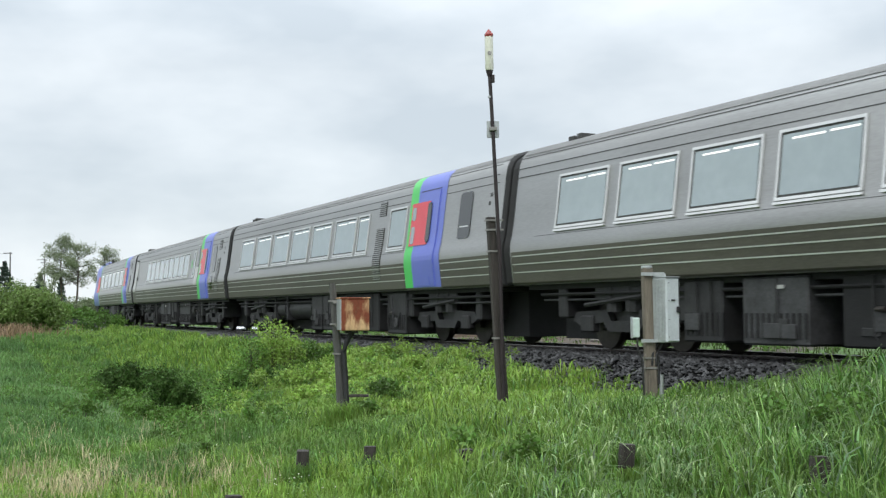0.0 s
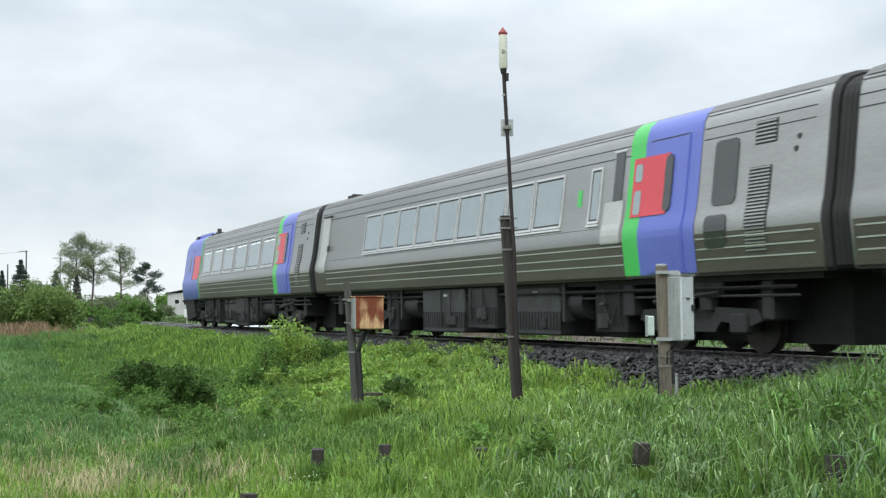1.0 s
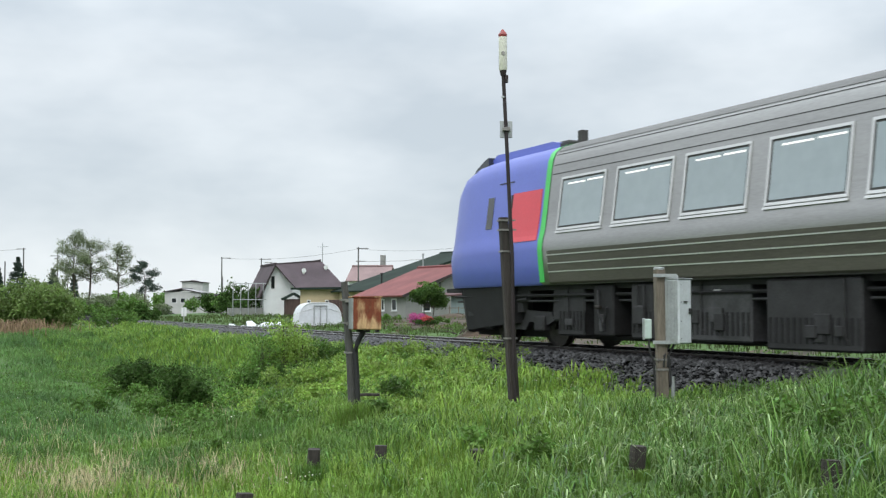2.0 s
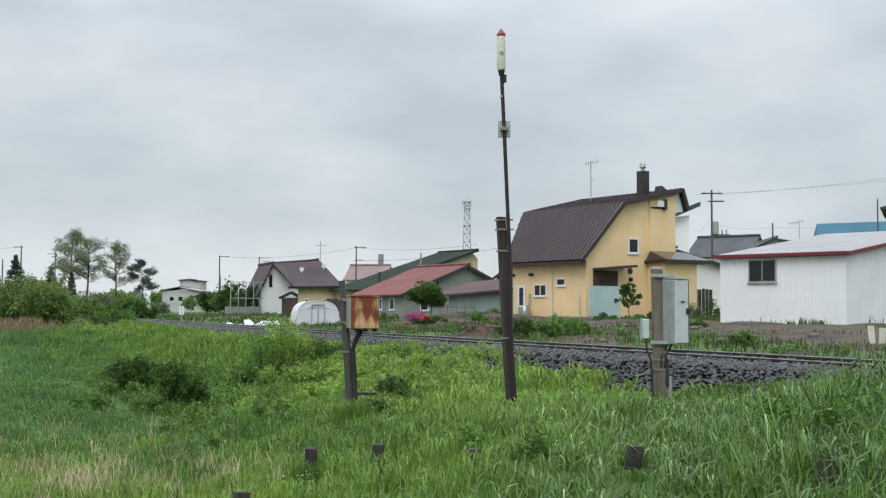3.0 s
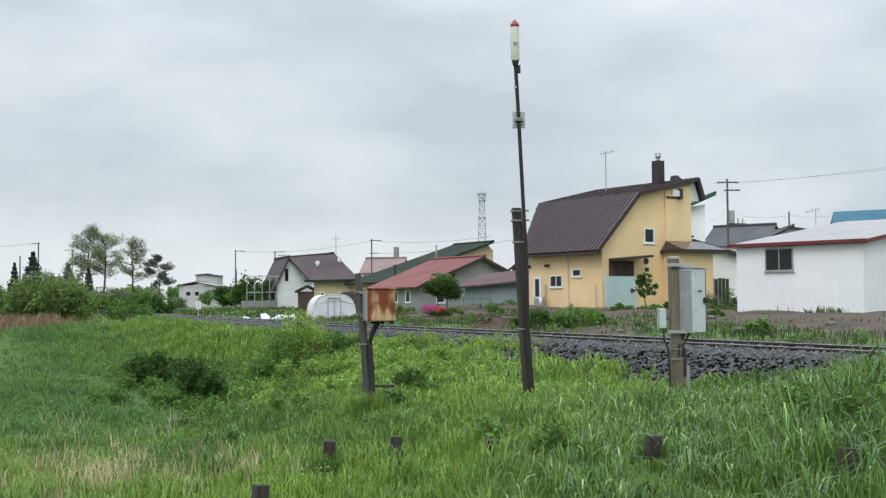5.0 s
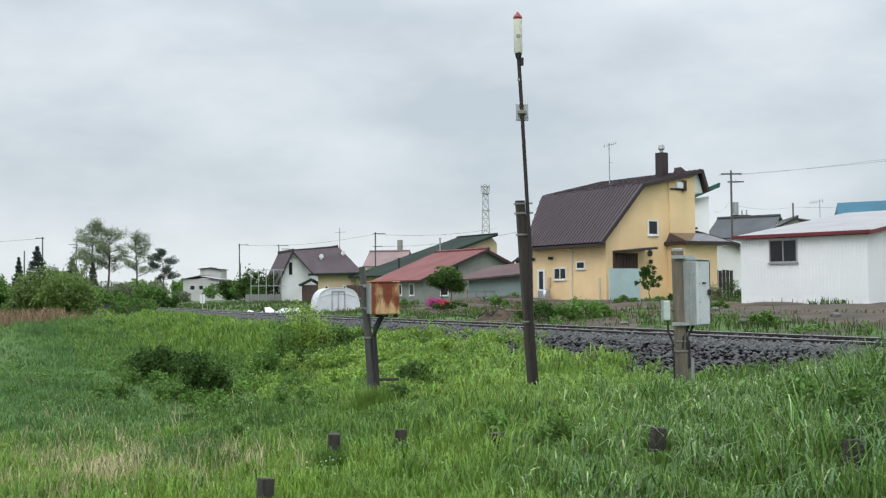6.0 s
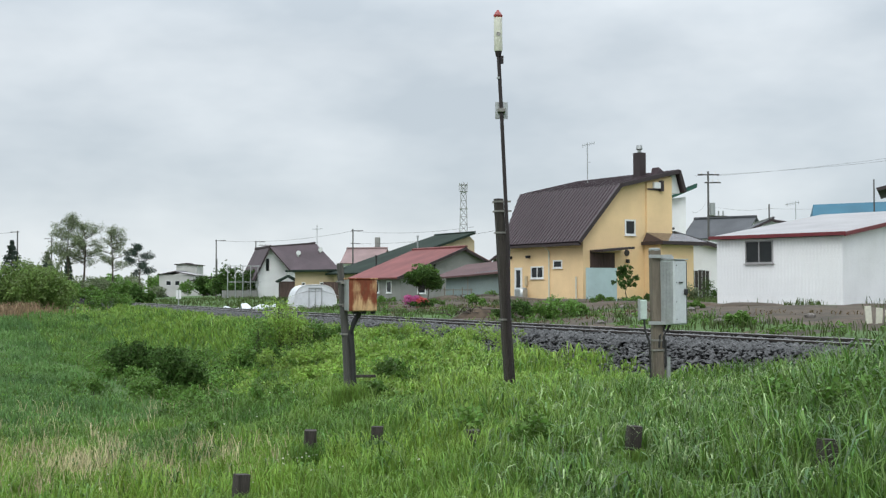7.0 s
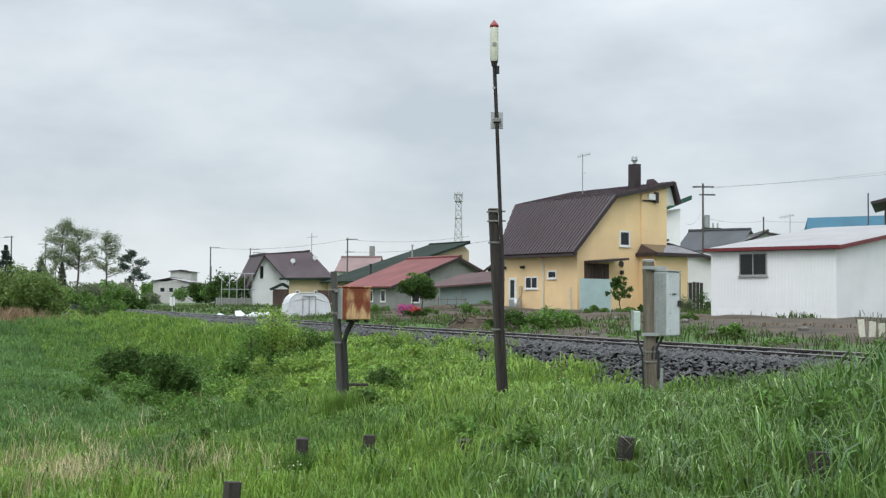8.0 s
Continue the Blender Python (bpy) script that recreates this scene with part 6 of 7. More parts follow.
grass_layer("grass_field", "soft green grass of the low field", 60000, 22, 60, .03, 24, lambda x, y, rng: near_side(x, y, rng) & (x / y < -.16) & (along(x, y)[1] > 4), clump=.12, bend=.8)
grass_layer("dead_grass", "brown dead grass on the far bank", 40000, 36, 75, .03, 25, lambda x, y, rng: bare_zone(x, y) & (along(x, y)[1] > -13) & (patch(x, y, .35, 1.0) > .33), clump=.15, bend=1.1, hk=.5, material=DRY_BROWN)


def slope_grass(name, label, n, s0, s1, d0, d1, width, height, material, seed):
    """Short dense grass over the bank that falls to the ditch further along the line."""
    rng = np.random.default_rng(seed)
    s, d = s0 + (s1 - s0) * rng.random(n), d0 + (d1 - d0) * rng.random(n)
    ok = (rng.random(n) < .2) | (s > 9 + 2 * rng.random(n)) | (d < 3.9 + .5 * rng.random(n))
    s, d, n = s[ok], d[ok], int(ok.sum())
    a = TH + K * s
    x = -(math.cos(TH) - np.cos(a)) / K - d * np.cos(a)
    y = Y0 + (np.sin(a) - math.sin(TH)) / K - d * np.sin(a)
    h = height * (.5 + .7 * rng.random(n)) * (.6 + .8 * patch(x, y, 1.6, .7))
    V, T = blades(x, y, h, width * (.6 + .8 * rng.random(n)), .6, rng)
    tagged(new(name, raw_mesh(name, V, T, material)), label, "grass", kind="stuff")


slope_grass("slope_grass", "green grass on the falling bank", 26000, 1.0, 34, 2.3, 7.5, .032, .24, GRASS, 28)
slope_grass("slope_grass_bright", "bright grass on the falling bank", 11000, 1.0, 34, 2.1, 5.0, .032, .26, GRASS_LUSH, 29)
slope_grass("slope_grass_dull", "dull grass at the foot of the bank", 12000, 1.0, 30, 4.0, 9.0, .030, .22, GRASS_FIELD, 30)


def stump_tufts():
    rng = np.random.default_rng(26)
    for sx, sy, top, _ in spots + [(-1.17, 14.95, -.30, 1), (-1.1, 14.9, -.33, 1)]:
        n = 190
        x, y = sx + rng.normal(0, .11, n), sy - .09 - .22 * rng.random(n)
        h = np.maximum(.08, top - (.14 if sx > 1 else .07) - ground_z(x, y)) * (.72 + .32 * rng.random(n))
        V, T = blades(x, y, h, .011 * (.6 + .8 * rng.random(n)), .4, rng)
        tagged(new("grass_tuft", raw_mesh("grass_tuft", V, T, GRASS)), "grass growing up round an old wooden post", "grass", kind="stuff")


stump_tufts()


def straw():
    rng = np.random.default_rng(21)
    xs, ys = [], []
    for cx, cy, sx, sy, n in ((-3.4, 11.3, .28, .4, 130), (-4.1, 12.3, .35, .4, 150), (-3.0, 12.4, .3, .3, 90), (-2.3, 11.9, .3, .3, 80), (-2.7, 10.4, .3, .3, 60), (-3.6, 10.6, .5, .6, 80), (-3.2, 11.8, 1.3, 1.1, 150), (-5.0, 14.5, 1.2, 1.5, 200), (-21.3, 54.5, 1.7, 2.2, 1500), (-19.6, 56, .6, .6, 300), (-22.8, 55, .8, .8, 500), (-4.9, 22.5, .5, .8, 60), (-6.5, 19.5, .4, .5, 40)):
        xs.append(rng.normal(cx, sx, n))
        ys.append(rng.normal(cy, sy, n))
    for k in range(60):
        cx, cy = rng.normal(-3.3, .75), rng.normal(11.6, .8)
        xs.append(rng.normal(cx, .06, 22))
        ys.append(rng.normal(cy, .08, 22))
    x, y = np.concatenate(xs), np.concatenate(ys)
    far_ = y > 40
    h = np.where(far_, .62, .31) * (.5 + .7 * rng.random(len(x)))
    w = np.where(far_, .03, .006) * (.6 + .8 * rng.random(len(x)))
    for sel, name, mt, label in ((~far_, "dry_grass", STRAW, "dry straw-coloured grass stalks from last year"), (far_, "dead_reeds", REED, "reddish brown dead reeds below the bush")):
        V, T = blades(x[sel], y[sel], h[sel], w[sel], .45, rng)
        tagged(new(name, raw_mesh(name, V, T, mt)), label, "grass", kind="stuff")


straw()


def leaf_mesh(name, centres, radii, counts, size, material, rng, hollow=0.55, flat=0.0, cone=False):
    """Many small bent leaves scattered in lumps with an uneven outline."""
    cs, ls = [], []
    for c, r, n in zip(centres, radii, counts):
        u = rng.normal(size=(n, 3))
        u /= np.linalg.norm(u, axis=1)[:, None]
        k = hollow + (1 - hollow) * rng.random(n) ** 0.6
        k *= 0.8 + 0.35 * np.sin(u[:, 0] * 5 + c[0] * 3) * np.sin(u[:, 2] * 4 + c[1]) + 0.1 * rng.normal(size=n)
        cs.append(np.asarray(c) + u * k[:, None] * np.asarray(r))
        ls.append(np.full(n, size) * (0.55 + 0.9 * rng.random(n)))
    C, L = np.concatenate(cs), np.concatenate(ls)
    n = len(C)
    a = rng.normal(size=(n, 3))
    a[:, 2] *= (1 - flat)
    a /= np.linalg.norm(a, axis=1)[:, None]
    b = np.cross(a, rng.normal(size=(n, 3)))
    b /= np.linalg.norm(b, axis=1)[:, None]
    nrm = np.cross(a, b)
    P = np.stack([C - a * L[:, None] * .5, C + b * L[:, None] * .3 + nrm * L[:, None] * .08, C + a * L[:, None] * .5, C - b * L[:, None] * .3 + nrm * L[:, None] * .08], 1)
    T = (np.array([(0, 1, 2), (0, 2, 3)])[None] + (np.arange(n) * 4)[:, None, None]).reshape(-1, 3)
    return raw_mesh(name, P.reshape(-1, 3), T, material)


def bush(name, label, x, y, w, hgt, n, size, material, seed, lumps=7, depth=None, dz=0.0):
    rng = np.random.default_rng(seed)
    z = gz(x, y)
    th = thing(name, label, "bush", pose(x, y, z + dz))
    depth = depth or w
    st = Geo()
    cs, rs, ns = [], [], []
    for i in range(lumps):
        px, py = (rng.random() - .5) * w * .75, (rng.random() - .5) * depth * .75
        e = max(0.25, 1 - (abs(px) / (w * .5)) ** 2 * .7)
        pz = hgt * (.25 + .45 * rng.random()) * e
        r = hgt * (.26 + .14 * rng.random())
        cs.append((px, py, pz))
        rs.append((max(r, w / lumps * .9), r, r * .9))
        ns.append(n // lumps)
        st.tube([(px * .3, py * .3, -.1), (px * .7, py * .7, pz * .6), (px, py, pz + r * .3)], [.012 * hgt, .009 * hgt, .004 * hgt], 5)
    part("stem", st, BARK, th)
    part("crown", leaf_mesh("crown", cs, rs, ns, size, material, rng), None, th)
    return th


def tree(name, label, x, y, hgt, crown_w, n, size, material, seed, bare=.32, trunks=1, levels=9):
    rng = np.random.default_rng(seed)
    z = gz(x, y)
    th = thing(name, label, "tree", pose(x, y, z))
    tr = Geo()
    cs, rs, ns = [], [], []
    for k in range(trunks):
        bx = (k - (trunks - 1) / 2) * crown_w * .32
        top = hgt * (.98 - .12 * (k % 2))
        pts = [(bx * .5, 0, -.3), (bx * .8 + rng.normal() * .1, rng.normal() * .1, hgt * .3), (bx + rng.normal() * .2, rng.normal() * .2, hgt * .6), (bx + rng.normal() * .3, 0, top * .93)]
        r0 = hgt * .016
        tr.tube(pts, [r0, r0 * .8, r0 * .5, r0 * .15], 7)
        for i in range(levels):
            t = bare + (1 - bare) * (i + .3) / levels
            h = hgt * t
            base = Vector(pts[1]).lerp(Vector(pts[3]), min(1, max(0, (t - .3) / .63)))
            a = rng.random() * 6.283
            reach = crown_w * .5 * (.55 + .5 * rng.random()) * math.sin(math.pi * min(.97, .25 + .7 * (t - bare) / (1 - bare))) / (1 + .35 * (trunks - 1))
            tip = base + Vector((math.cos(a) * reach, math.sin(a) * reach, hgt * (.05 + .06 * rng.random())))
            mid = base.lerp(tip, .5) + Vector((0, 0, -hgt * .01))
            tr.tube([base, mid, tip], [r0 * .4, r0 * .25, r0 * .08], 5)
            for q in (.5, .8, 1.05):
                c = base.lerp(tip, q)
                r = hgt * (.055 + .04 * rng.random())
                cs.append(tuple(c + Vector((rng.normal() * .2, rng.normal() * .2, r * .3))))
                rs.append((r * 1.3, r * 1.3, r))
                ns.append(n // (trunks * levels * 3))
    part("trunk", tr, BARK, th, "bare brown trunk and limbs")
    part("crown", leaf_mesh("crown", cs, rs, ns, size, material, rng, hollow=.25), None, th)
    return th


def conifer(x, y, hgt, w, n, seed, label="dark green conifer beside the line", layered=False):
    rng = np.random.default_rng(seed)
    z = gz(x, y)
    th = thing("conifer", label, "tree", pose(x, y, z))
    tr = Geo().tube([(0, 0, -.3), (0, 0, hgt)], [hgt * .018, .02], 7)
    cs, rs, ns = [], [], []
    m = 7 if layered else 11
    for i in range(m):
        t = (.40 if layered else .12) + (.60 if layered else .86) * i / (m - 1)
        rad = w * .5 * (1.02 - t) / (.62 if layered else .9) * (.85 + .3 * rng.random()) + .1
        if layered:
            rad = w * .5 * (.35 + .65 * math.sin(math.pi * min(1, (t - .3) / .75))) * (.45 + .75 * rng.random())
        for k in range(5):
            a = k * 1.2566 + rng.random()
            p = (math.cos(a) * rad * .6, math.sin(a) * rad * .6, hgt * t)
            tr.tube([(0, 0, hgt * t - .1), (p[0] * 1.4, p[1] * 1.4, p[2] - .1 * rad)], [.04, .015], 4)
            cs.append(p)
            rs.append((rad * .55, rad * .55, hgt * (.05 if layered else .055)))
            ns.append(n // (m * 5))
    part("trunk", tr, BARK, th)
    part("crown", leaf_mesh("crown", cs, rs, ns, .30, NEEDLE, rng, hollow=.05), None, th, "dark needle foliage")


# trees and bushes at the far left end
tree("tall_tree", "tall thin tree with young sparse leaves", -56.6, 185, 12.4, 9.0, 15000, .18, LEAF_OLIVE, 31, .42, 2, 20)
tree("tall_tree", "slender tree coming into pale leaf", -52.4, 190, 11.2, 6.5, 6500, .18, LEAF_OLIVE, 32, .42, 1, 16)
tree("thin_tree", "low thin tree in early leaf", -58.6, 182, 7.5, 4.5, 1800, .24, LEAF_OLIVE, 33, .3, 2, 7)
tree("dark_pine", "spreading dark pine beside the line", -48.0, 190, 8.2, 5.4, 5200, .2, NEEDLE, 41, .42, 1, 13)
conifer(-68.4, 190, 9.2, 7.0, 7000, 42)
conifer(-66.0, 200, 7.6, 5.2, 5000, 43)
conifer(-63.5, 203, 7.4, 3.0, 4000, 44)
conifer(-72.5, 193, 7.6, 3.4, 4000, 45)
bush("roadside_bush", "big rounded bright green bush", -20.9, 60, 5.2, 2.9, 30000, .125, LEAF_SPRING, 51, 30, 3.0)
bush("roadside_bush", "big leafy green bush", -25.0, 63, 4.4, 2.6, 14000, .10, LEAF, 52, 9, 3.0)
bush("roadside_bush", "leafy green bush by the line", -17.6, 63, 2.4, 1.45, 5000, .10, LEAF, 53, 9, 1.6)
for i, (x, y, w, h, m) in enumerate(((-36, 118, 5, 2.0, LEAF), (-30.2, 118, 3.4, 2.0, LEAF_DARK), (-41, 130, 5, 2.6, LEAF), (-44.5, 140, 5.0, 2.4, LEAF_OLIVE), (-50, 150, 7, 3.2, LEAF_OLIVE),
                                    (-26, 160, 6, 4.5, LEAF_DARK), (-29.5, 165, 4, 5.5, LEAF_DARK), (-66, 215, 10, 4.5, LEAF_DARK), (-54, 210, 12, 5.2, LEAF_OLIVE), (-42, 220, 14, 4.2, LEAF), (-76, 180, 8, 3.4, LEAF_OLIVE))):
    bush("hedge_bush", "dark rounded bush beside the line" if m is LEAF_DARK else "green bush beside the line", x, y, w, h, 3200, .2 + y * .0006, m, 60 + i, 7, w * .6)
bush("far_bush", "rounded dark bush standing beyond the line", -49.6, 250, 6.6, 4.4, 8000, .44, LEAF_DARK, 91, 16, 4.0)
for i, (x, y, w, h, m) in enumerate(((-52.5, 178, 8, 4.4, LEAF_OLIVE), (-45.5, 172, 6, 3.2, LEAF))):
    bush("hedge_bush", "overgrown hedge bush below the tall trees", x, y, w, h, 6000, .24, m, 92 + i, 12, 4.0)
# far wooded skyline
rng_f = np.random.default_rng(77)
cs = [(x, 420 + 30 * rng_f.random(), -.5 + 2.0 + 2.6 * rng_f.random()) for x in np.linspace(-170, -20, 60)]
tagged(new("far_woods", leaf_mesh("far_woods", cs, [(5, 4, 3.6)] * 60, [650] * 60, 1.1, LEAF, rng_f, .2)), "distant belt of trees behind the houses", "woods", kind="stuff")

# bank plants
bush("bank_shrub", "dark green leafy shrub in the ditch", -5.35, 24.4, 1.0, 1.15, 8000, .06, LEAF_DARK, 81, 10, 1.0)
bush("bank_shrub", "dark weedy shrub on the bank", -6.3, 26.6, 1.2, .8, 4500, .065, LEAF, 82, 8, 1.1)
bush("bank_shrub", "green spreading shrub further along the ditch", -7.8, 30.5, 1.5, 1.15, 5500, .075, LEAF_DARK, 88, 10, 1.2)
bush("bank_shrub", "green leafy shrub at the end of the ditch", -9.0, 33.5, 1.7, .7, 3600, .08, LEAF, 89, 9, 1.3)
for i, (x, y, w, h, n, m) in enumerate(((-4.15, 25.0, .6, .75, 1500, LEAF), (-3.85, 25.4, .55, 1.15, 2200, LEAF), (-3.5, 25.7, .55, 1.4, 2600, LEAF_BRIGHT), (-3.1, 25.6, .55, 1.15, 2200, LEAF_BRIGHT), (-2.75, 25.9, .45, .8, 1400, LEAF))):
    bush("bank_shrub", "feathery upright young shrub in front of the ballast", x, y, w, h, n, .05, m, 320 + i, 13, .5)
bush("bank_shrub", "low dark shrub at the edge of the ditch", -6.1, 25.4, 1.0, .5, 2600, .05, LEAF, 87, 7, .8)
bush("bank_shrub", "small green shrub beside the ballast", -4.6, 27.0, .9, .6, 2600, .05, LEAF_BRIGHT, 84, 5, .7)
bush("bank_shrub", "low leafy weed on the bank", -7.9, 29.5, 1.3, .6, 2200, .065, LEAF, 85, 6, .9)
for i, (x, y, w, h, m) in enumerate(((.72, 10.3, .55, .5, LEAF_DARK), (.30, 11.2, .4, .46, LEAF), (3.25, 9.1, .7, .8, LEAF), (2.9, 10.2, .6, .62, LEAF), (3.6, 10.4, .6, .7, LEAF), (.95, 11.6, .4, .3, LEAF), (-1.75, 13.6, .7, .28, LEAF), (-.9, 13.6, .5, .25, LEAF_DARK), (-2.6, 13.9, .4, .25, LEAF_DARK), (.1, 18.4, .9, .35, LEAF_BRIGHT), (-.6, 16.6, .6, .3, LEAF_DARK),
                                    (-.9, 15.3, .4, .35, LEAF), (3.0, 8.6, .5, .45, LEAF_BRIGHT), (1.6, 21.5, .8, .3, LEAF_BRIGHT), (-2.9, 19.6, 1.2, .4, LEAF_BRIGHT), (-1.8, 18.5, 1.0, .42, LEAF_BRIGHT), (-3.6, 20.6, 1.0, .36, LEAF), (-3.9, 18.0, .9, .3, LEAF), (-4.7, 22.6, 1.1, .5, LEAF), (-4.1, 21.4, 1.0, .42, LEAF), (-5.2, 23.4, .9, .55, LEAF_DARK), (-7.4, 25.2, 1.0, .5, LEAF), (-2.4, 22.5, 1.2, .42, LEAF_BRIGHT), (-3.2, 23.8, 1.2, .45, LEAF_BRIGHT), (-1.4, 21.2, 1.1, .4, LEAF_BRIGHT), (-.2, 22.4, 1.2, .4, LEAF_BRIGHT), (-1.0, 24.6, 1.3, .42, LEAF_BRIGHT), (.6, 20.4, 1.0, .35, LEAF_BRIGHT), (-2.2, 26.2, 1.0, .35, LEAF), (-.7, 16.9, .5, .45, LEAF), (-3.0, 17.4, 1.0, .28, LEAF), (-2.3, 16.2, .8, .26, LEAF), (.9, 23.0, 1.0, .3, LEAF), (-.6, 19.2, 1.0, .34, LEAF_BRIGHT))):
    bush("weed_clump", "broad-leaved weeds growing in the grass", x, y, w, h, 1500, .05, LEAF if m is LEAF_DARK else m, 100 + i, 8)
# garden plants beyond the track
tree("garden_tree", "clipped round garden tree", -1.25, 84.2, 2.7, 2.5, 2200, .15, LEAF, 121, .5, 2, 10)
bush("garden_bush", "round dark green garden bush", -1.25, 83.9, 2.9, 1.75, 11000, .12, LEAF_DARK, 122, 26, 2.2, 1.05)
bush("azalea", "azalea covered in purple-pink flowers", -1.42, 58, .78, .68, 2200, .06, PINK, 123, 12, .8, .12)
bush("azalea", "azalea covered in bright red flowers", -.90, 57.7, .66, .5, 1600, .06, RED_BLOOM, 126, 9, .6, .1)
bush("garden_bush", "green leaves round the azalea", -1.25, 57.4, 1.9, .5, 1500, .08, LEAF_DARK, 124, 6, .7)
tree("wall_shrub", "small leafy tree by the yellow wall", 10.75, 68.3, 2.0, 1.2, 1500, .13, LEAF_DARK, 125, .35, 1, 12)
for i, (x, y, w, h, m) in enumerate(((11.5, 67.5, 1.8, .7, LEAF), (12.5, 68, 1.3, .6, LEAF_DARK), (3.95, 39.2, 1.15, .95, LEAF_BRIGHT), (2.75, 39.6, 1.1, .8, LEAF), (3.35, 39.4, 1.0, .65, LEAF), (4.6, 40.4, .9, .55, LEAF), (2.1, 40.5, .8, .5, LEAF), (7.6, 56, 1.3, .5, LEAF), (1.6, 58, 1.2, .6, LEAF), (8.9, 55, 1.4, .4, LEAF_BRIGHT),
                                    (9.4, 44, .8, .3, LEAF_BRIGHT), (7.45, 29.6, .9, .48, LEAF), (16.5, 73, 1.6, 1.5, LEAF), (15.2, 73, 1.0, 1.2, LEAF_OLIVE), (3.1, 76, 1.2, .8, LEAF), (.6, 78, 1.4, .6, LEAF_BRIGHT),
                                    (-3.4, 74, 1.6, .5, LEAF), (1.9, 66, 1.4, .45, LEAF), (-.5, 62, 1.6, .4, LEAF_BRIGHT), (-4.5, 68, 1.4, .5, LEAF), (3.0, 55, 1.2, .35, LEAF_OLIVE))):
    bush("garden_bush", "leafy garden bush beyond the track" if i % 2 else "low green shrub in the bare soil", x, y, w, h, 1400, .085, LEAF_DARK if m is LEAF and i % 3 == 0 else LEAF if m is LEAF_BRIGHT else m, 140 + i, 9)
# fence of dark boards behind the cabinet post
for i in range(9):
    x, y = 15.0 + i * .26, 75.5 + i * .12
    bd = thing("fence_board", "dark weathered fence board", "fence board", pose(x, y, gz(x, y), 0, 0, 25), group="dark fence boards")
    part("board", Geo().box(-.12, .12, -.015, .015, -.1, 2.0 - .03 * (i % 3)), OLD_WOOD, bd)


def rocks(n, seed):
    rng = random.Random(seed)
    me = []
    for k in range(4):
        g = Geo()
        r2 = random.Random(seed + k)
        vs = []
        for i in range(3):
            for j in range(7):
                a = j * .8976
                r = (.9, 1.0, .5)[i] * r2.uniform(.75, 1.15)
                vs.append((math.cos(a) * r, math.sin(a) * r, (-.3, .25, .7)[i] * r2.uniform(.8, 1.1)))
        fs = [(i * 7 + j, i * 7 + (j + 1) % 7, i * 7 + 7 + (j + 1) % 7, i * 7 + 7 + j) for i in range(2) for j in range(7)] + [tuple(range(14, 21)), tuple(range(7))[::-1]]
        m = g.add(vs, fs).mesh("rock")
        m.materials.append(ROCK)
        me.append(m)
    for i in range(n):
        s, d = rng.uniform(-2, 50), -rng.uniform(4, 13)
        x, y, _ = side(s, d, 0)
        r = rng.uniform(.06, .18)
        o = tagged(new("rock", me[i % 4]), "pale grey garden rock lying on the soil", "rock", "garden rocks")
        o.matrix_basis = pose(x, y, gz(x, y) + r * .2, 0, 0, rng.uniform(0, 360)) @ Matrix.Diagonal((r, r, r * .8, 1))


rocks(34, 9)


def soil_mound(x, y, w, h, seed):
    rng = random.Random(seed)
    z = gz(x, y)
    g = Geo()
    vs, fs = [(0, 0, h)], []
    for i in range(1, 5):
        for j in range(12):
            a = j * math.pi / 6
            r = w * i / 8 * rng.uniform(.85, 1.15)
            vs.append((math.cos(a) * r, math.sin(a) * r * .7, h * (1 - (i / 4) ** 1.6) * rng.uniform(.8, 1.15) - (.15 if i == 4 else 0)))
    fs += [(0, 1 + j, 1 + (j + 1) % 12) for j in range(12)]
    for i in range(3):
        for j in range(12):
            q = (j + 1) % 12
            fs.append((1 + i * 12 + j, 13 + i * 12 + j, 13 + i * 12 + q, 1 + i * 12 + q))
    o = tagged(new("soil_mound", g.add(vs, fs).mesh("soil_mound", True)), "low mound of brown garden soil", "soil", "soil mounds")
    o.data.materials.append(BARE)
    o.matrix_basis = pose(x, y, z)


for i, (x, y, w, h) in enumerate(((4.0, 70, 5, .3), (2.6, 66, 4, .25), (6.8, 60, 5, .15), (9.5, 47, 4, .2), (11.8, 46, 4, .2), (8.0, 51, 4, .15), (0.4, 72, 3, .3))):
    soil_mound(x, y, w, h, 200 + i)


def brush_pile(x, y, w, n, seed):
    rng = random.Random(seed)
    z = gz(x, y)
    p = thing("brush_pile", "heap of brown garden cuttings and twigs", "brush pile", pose(x, y, z))
    for i in range(n):
        a, t = rng.uniform(0, 6.28), rng.uniform(.2, .9)
        cx, cy, cz = rng.uniform(-w, w) * .5, rng.uniform(-.5, .5), rng.uniform(.03, .38)
        L = rng.uniform(.3, .8)
        part("twig", Geo().tube([(cx, cy, cz * .3), (cx + math.cos(a) * L * .5, cy + math.sin(a) * L * .5, cz), (cx + math.cos(a) * L, cy + math.sin(a) * L, cz * .8 + .05)], [.03, .022, .01], 5), BARK, p)
    vs = [(0, 0, .38)] + [(math.cos(j * .5236) * w * .5 * k * rng.uniform(.9, 1.1), math.sin(j * .5236) * .6 * k, h) for k, h in ((.5, .28), (1.0, -.05)) for j in range(12)]
    part("heap", Geo().add(vs, [(0, 1 + j, 1 + (j + 1) % 12) for j in range(12)] + [(1 + j, 13 + j, 13 + (j + 1) % 12, 1 + (j + 1) % 12) for j in range(12)]), BARE, p)


brush_pile(2.6, 72, 3.2, 26, 1)
brush_pile(.9, 76, 2.0, 16, 2)
brush_pile(1.55, 42.5, 2.6, 40, 3)


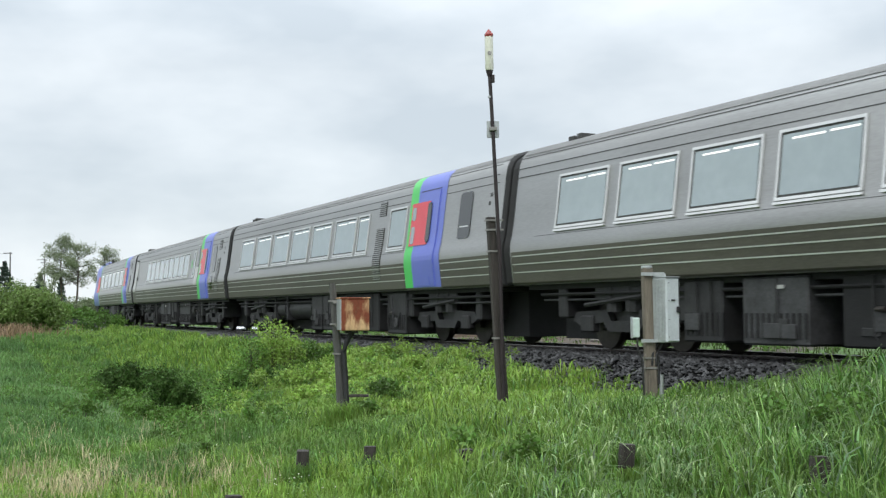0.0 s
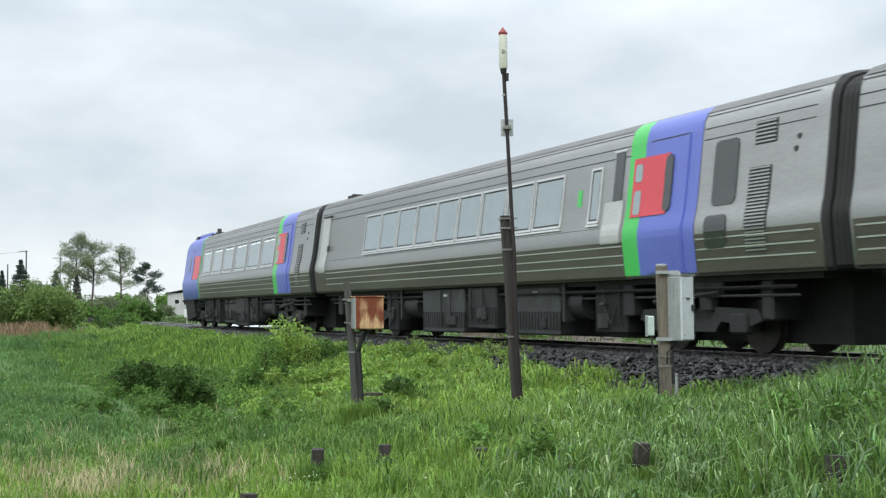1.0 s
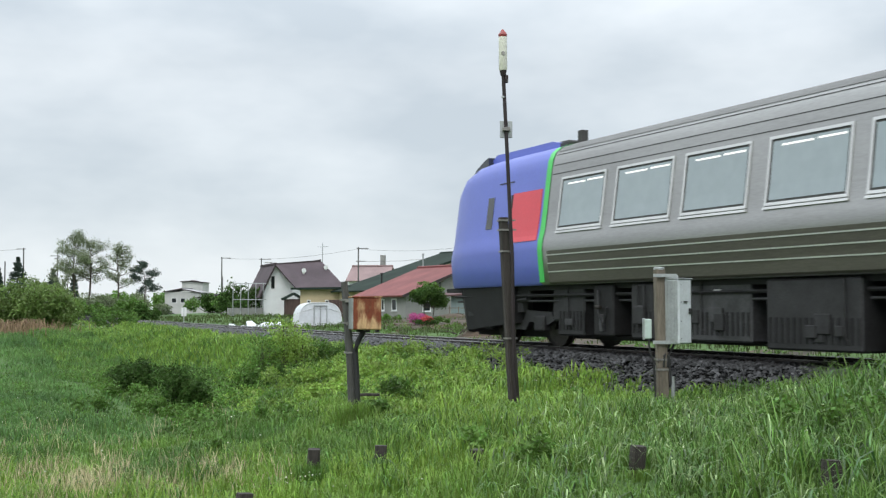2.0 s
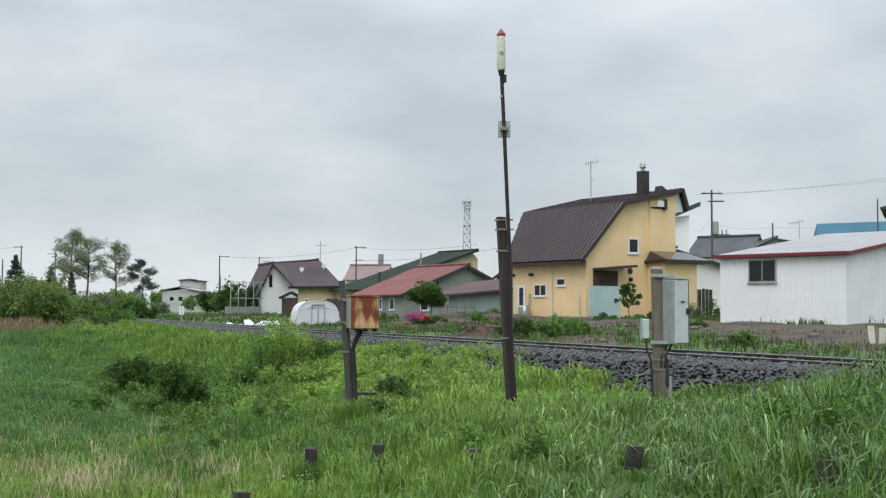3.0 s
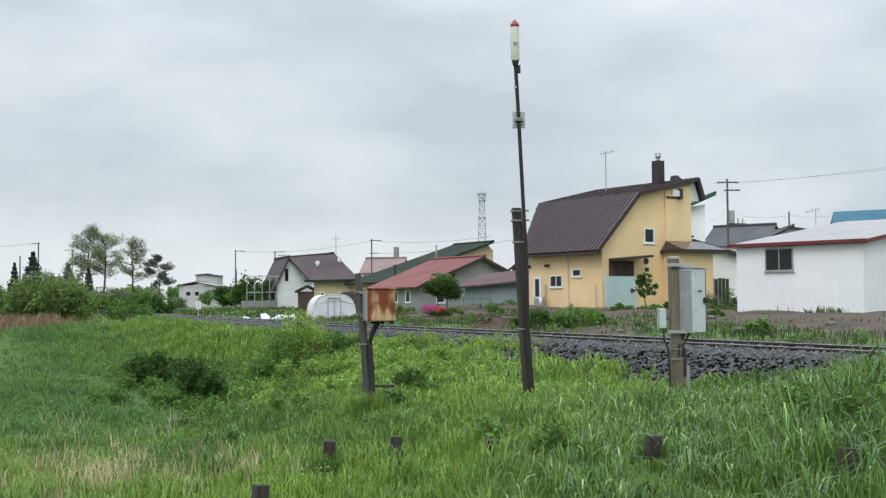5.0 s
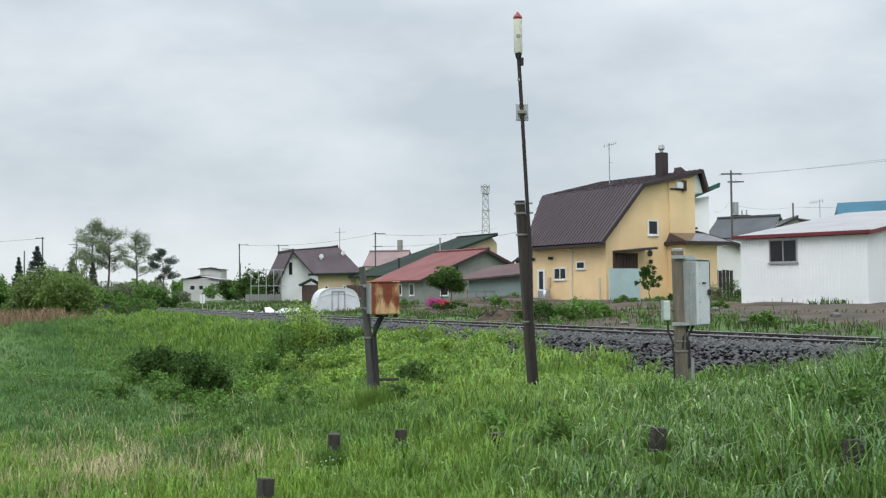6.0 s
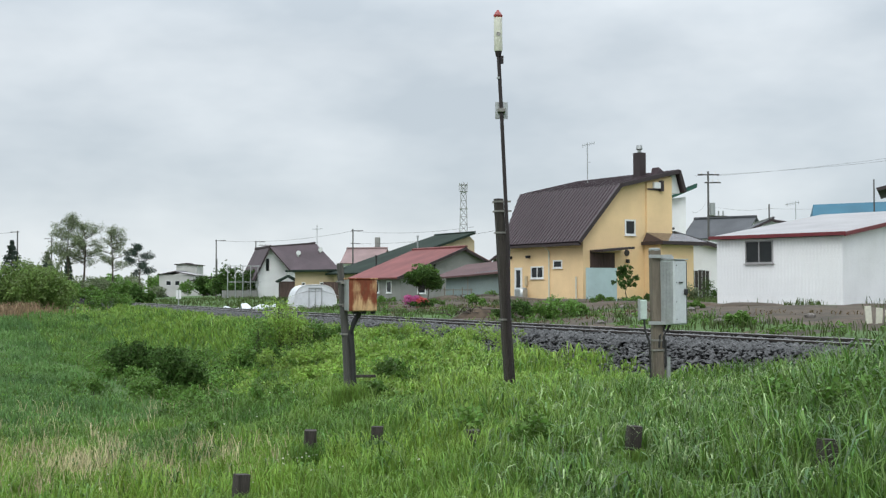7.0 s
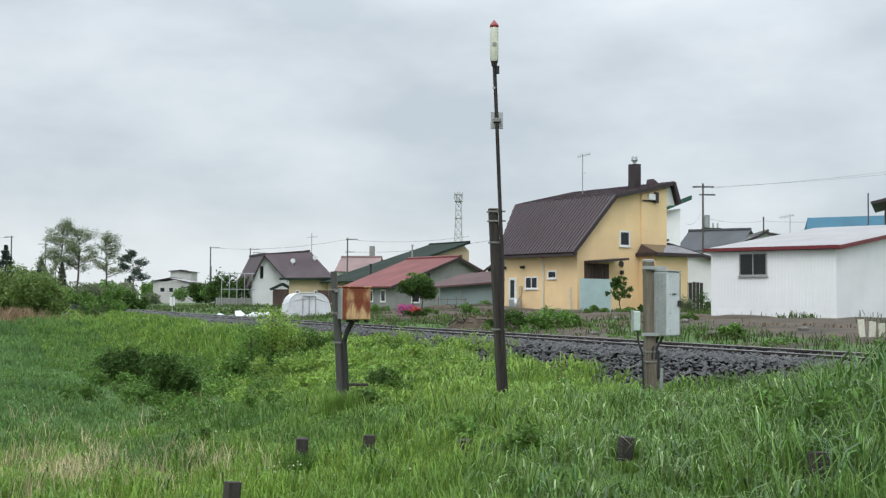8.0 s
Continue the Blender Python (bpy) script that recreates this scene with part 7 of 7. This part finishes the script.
def garden_frame(x, y, seed):
    z = gz(x, y)
    f = thing("plant_trellis", "low wooden trellis among the garden plants", "trellis", pose(x, y, z, 0, 0, 8))
    for i in range(4):
        part("upright", Geo().box(i * .62, i * .62 + .05, 0, .05, -.1, 1.15 - .08 * (i % 2)), GREY_WOOD, f)
    for k in (.45, .95):
        part("crossbar", Geo().box(-.1, 2.0, -.03, 0, k, k + .05), GREY_WOOD, f)


garden_frame(.2, 82, 1)


def flowers():
    rng = np.random.default_rng(91)
    n = 420
    x, y = wedge(n, 9, 30, rng)
    s, d = along(x, y)
    ok = (d > 3) & (patch(x, y, .8, 3) > .45)
    x, y = np.append(x[ok], rng.normal(-1.42, .13, 16)), np.append(y[ok], rng.normal(10.8, .2, 16))
    for s_, d_, m in ((-13.0, 3.1, 12), (-11.4, 3.0, 9), (-10.2, 3.0, 10), (-14.5, 3.3, 8)):
        q = side(s_, d_, 0)
        x, y = np.append(x, rng.normal(q[0], .25, m)), np.append(y, rng.normal(q[1], .15, m))
    n = len(x)
    z = ground_z(x, y) + tall(x, y) * (.6 + .5 * rng.random(n))
    r = .005 + .007 * rng.random(n)
    base = np.array([(1, 0, 0), (-1, 0, 0), (0, 1, 0), (0, -1, 0), (0, 0, .8), (0, 0, -.8)])
    tri = np.array([(0, 2, 4), (2, 1, 4), (1, 3, 4), (3, 0, 4), (2, 0, 5), (1, 2, 5), (3, 1, 5), (0, 3, 5)])
    V = np.stack([x, y, z], 1)[:, None] + base[None] * r[:, None, None]
    tagged(new("meadow_flowers", raw_mesh("meadow_flowers", V.reshape(-1, 3), (tri[None] + (np.arange(n) * 6)[:, None, None]).reshape(-1, 3), FLOWER)), "tiny pale flower heads in the grass", "flowers", kind="stuff")


flowers()


def weed_bank(name, label, n, s0, s1, d0, d1, r, leaves, size, material, seed):
    rng = np.random.default_rng(seed)
    cs, rs = [], []
    for i in range(n):
        s, d = s0 + (s1 - s0) * rng.random(), d0 + (d1 - d0) * rng.random()
        x, y, _ = side(s, d, 0)
        k = r * (.6 + .9 * rng.random())
        cs.append((x, y, float(surface_z(x, y)) + k * .35))
        rs.append((k * 1.4, k * 1.4, k))
    tagged(new(name, leaf_mesh(name, cs, rs, [leaves] * n, size, material, rng, .3)), label, "weeds", kind="stuff")


# Leaf colours go darker here: the ditch's shade is put into the weeds.
weed_bank("ditch_weeds", "dark leafy weeds filling the ditch", 170, -5.0, 13, 4.6, 7.8, .22, 200, .055, LEAF, 301)
weed_bank("ditch_weeds_dark", "darkest weeds at the bottom of the ditch, its shade put into their colour", 70, -3.0, 9, 4.6, 6.6, .24, 200, .06, LEAF_DARK, 302)
weed_bank("hollow_weeds", "dense green weeds in the hollow beside the bank", 110, -1.5, 9, 4.1, 6.6, .22, 170, .06, LEAF, 310)
weed_bank("bank_weeds", "bright leafy weeds covering the bank", 190, -12.5, 2, 2.4, 6.6, .17, 150, .05, LEAF_BRIGHT, 303)
weed_bank("bank_weeds_mid", "mid-green weeds between the brighter ones", 110, -11.5, 3, 2.6, 6.8, .17, 120, .055, LEAF, 308)
weed_bank("field_weeds", "low dull weeds in the grass of the low field", 110, -3, 22, 8.0, 13.0, .14, 90, .055, LEAF, 309)
weed_bank("track_weeds", "weeds growing over the ballast shoulder", 90, -7.6, -1.0, 1.7, 3.2, .15, 150, .042, LEAF_BRIGHT, 306)
weed_bank("track_weeds_dark", "dark weeds growing over the ballast shoulder", 60, -7.0, 6, 1.9, 3.2, .12, 130, .042, LEAF, 307)
weed_bank("slope_weeds", "mixed low weeds in the grass slope", 110, -16, -9, 6.0, 9.0, .13, 120, .04, LEAF, 304)
weed_bank("garden_weeds", "low weeds along the far side of the track", 130, -8, 40, -9.0, -3.2, .18, 110, .06, LEAF, 305)

motions()
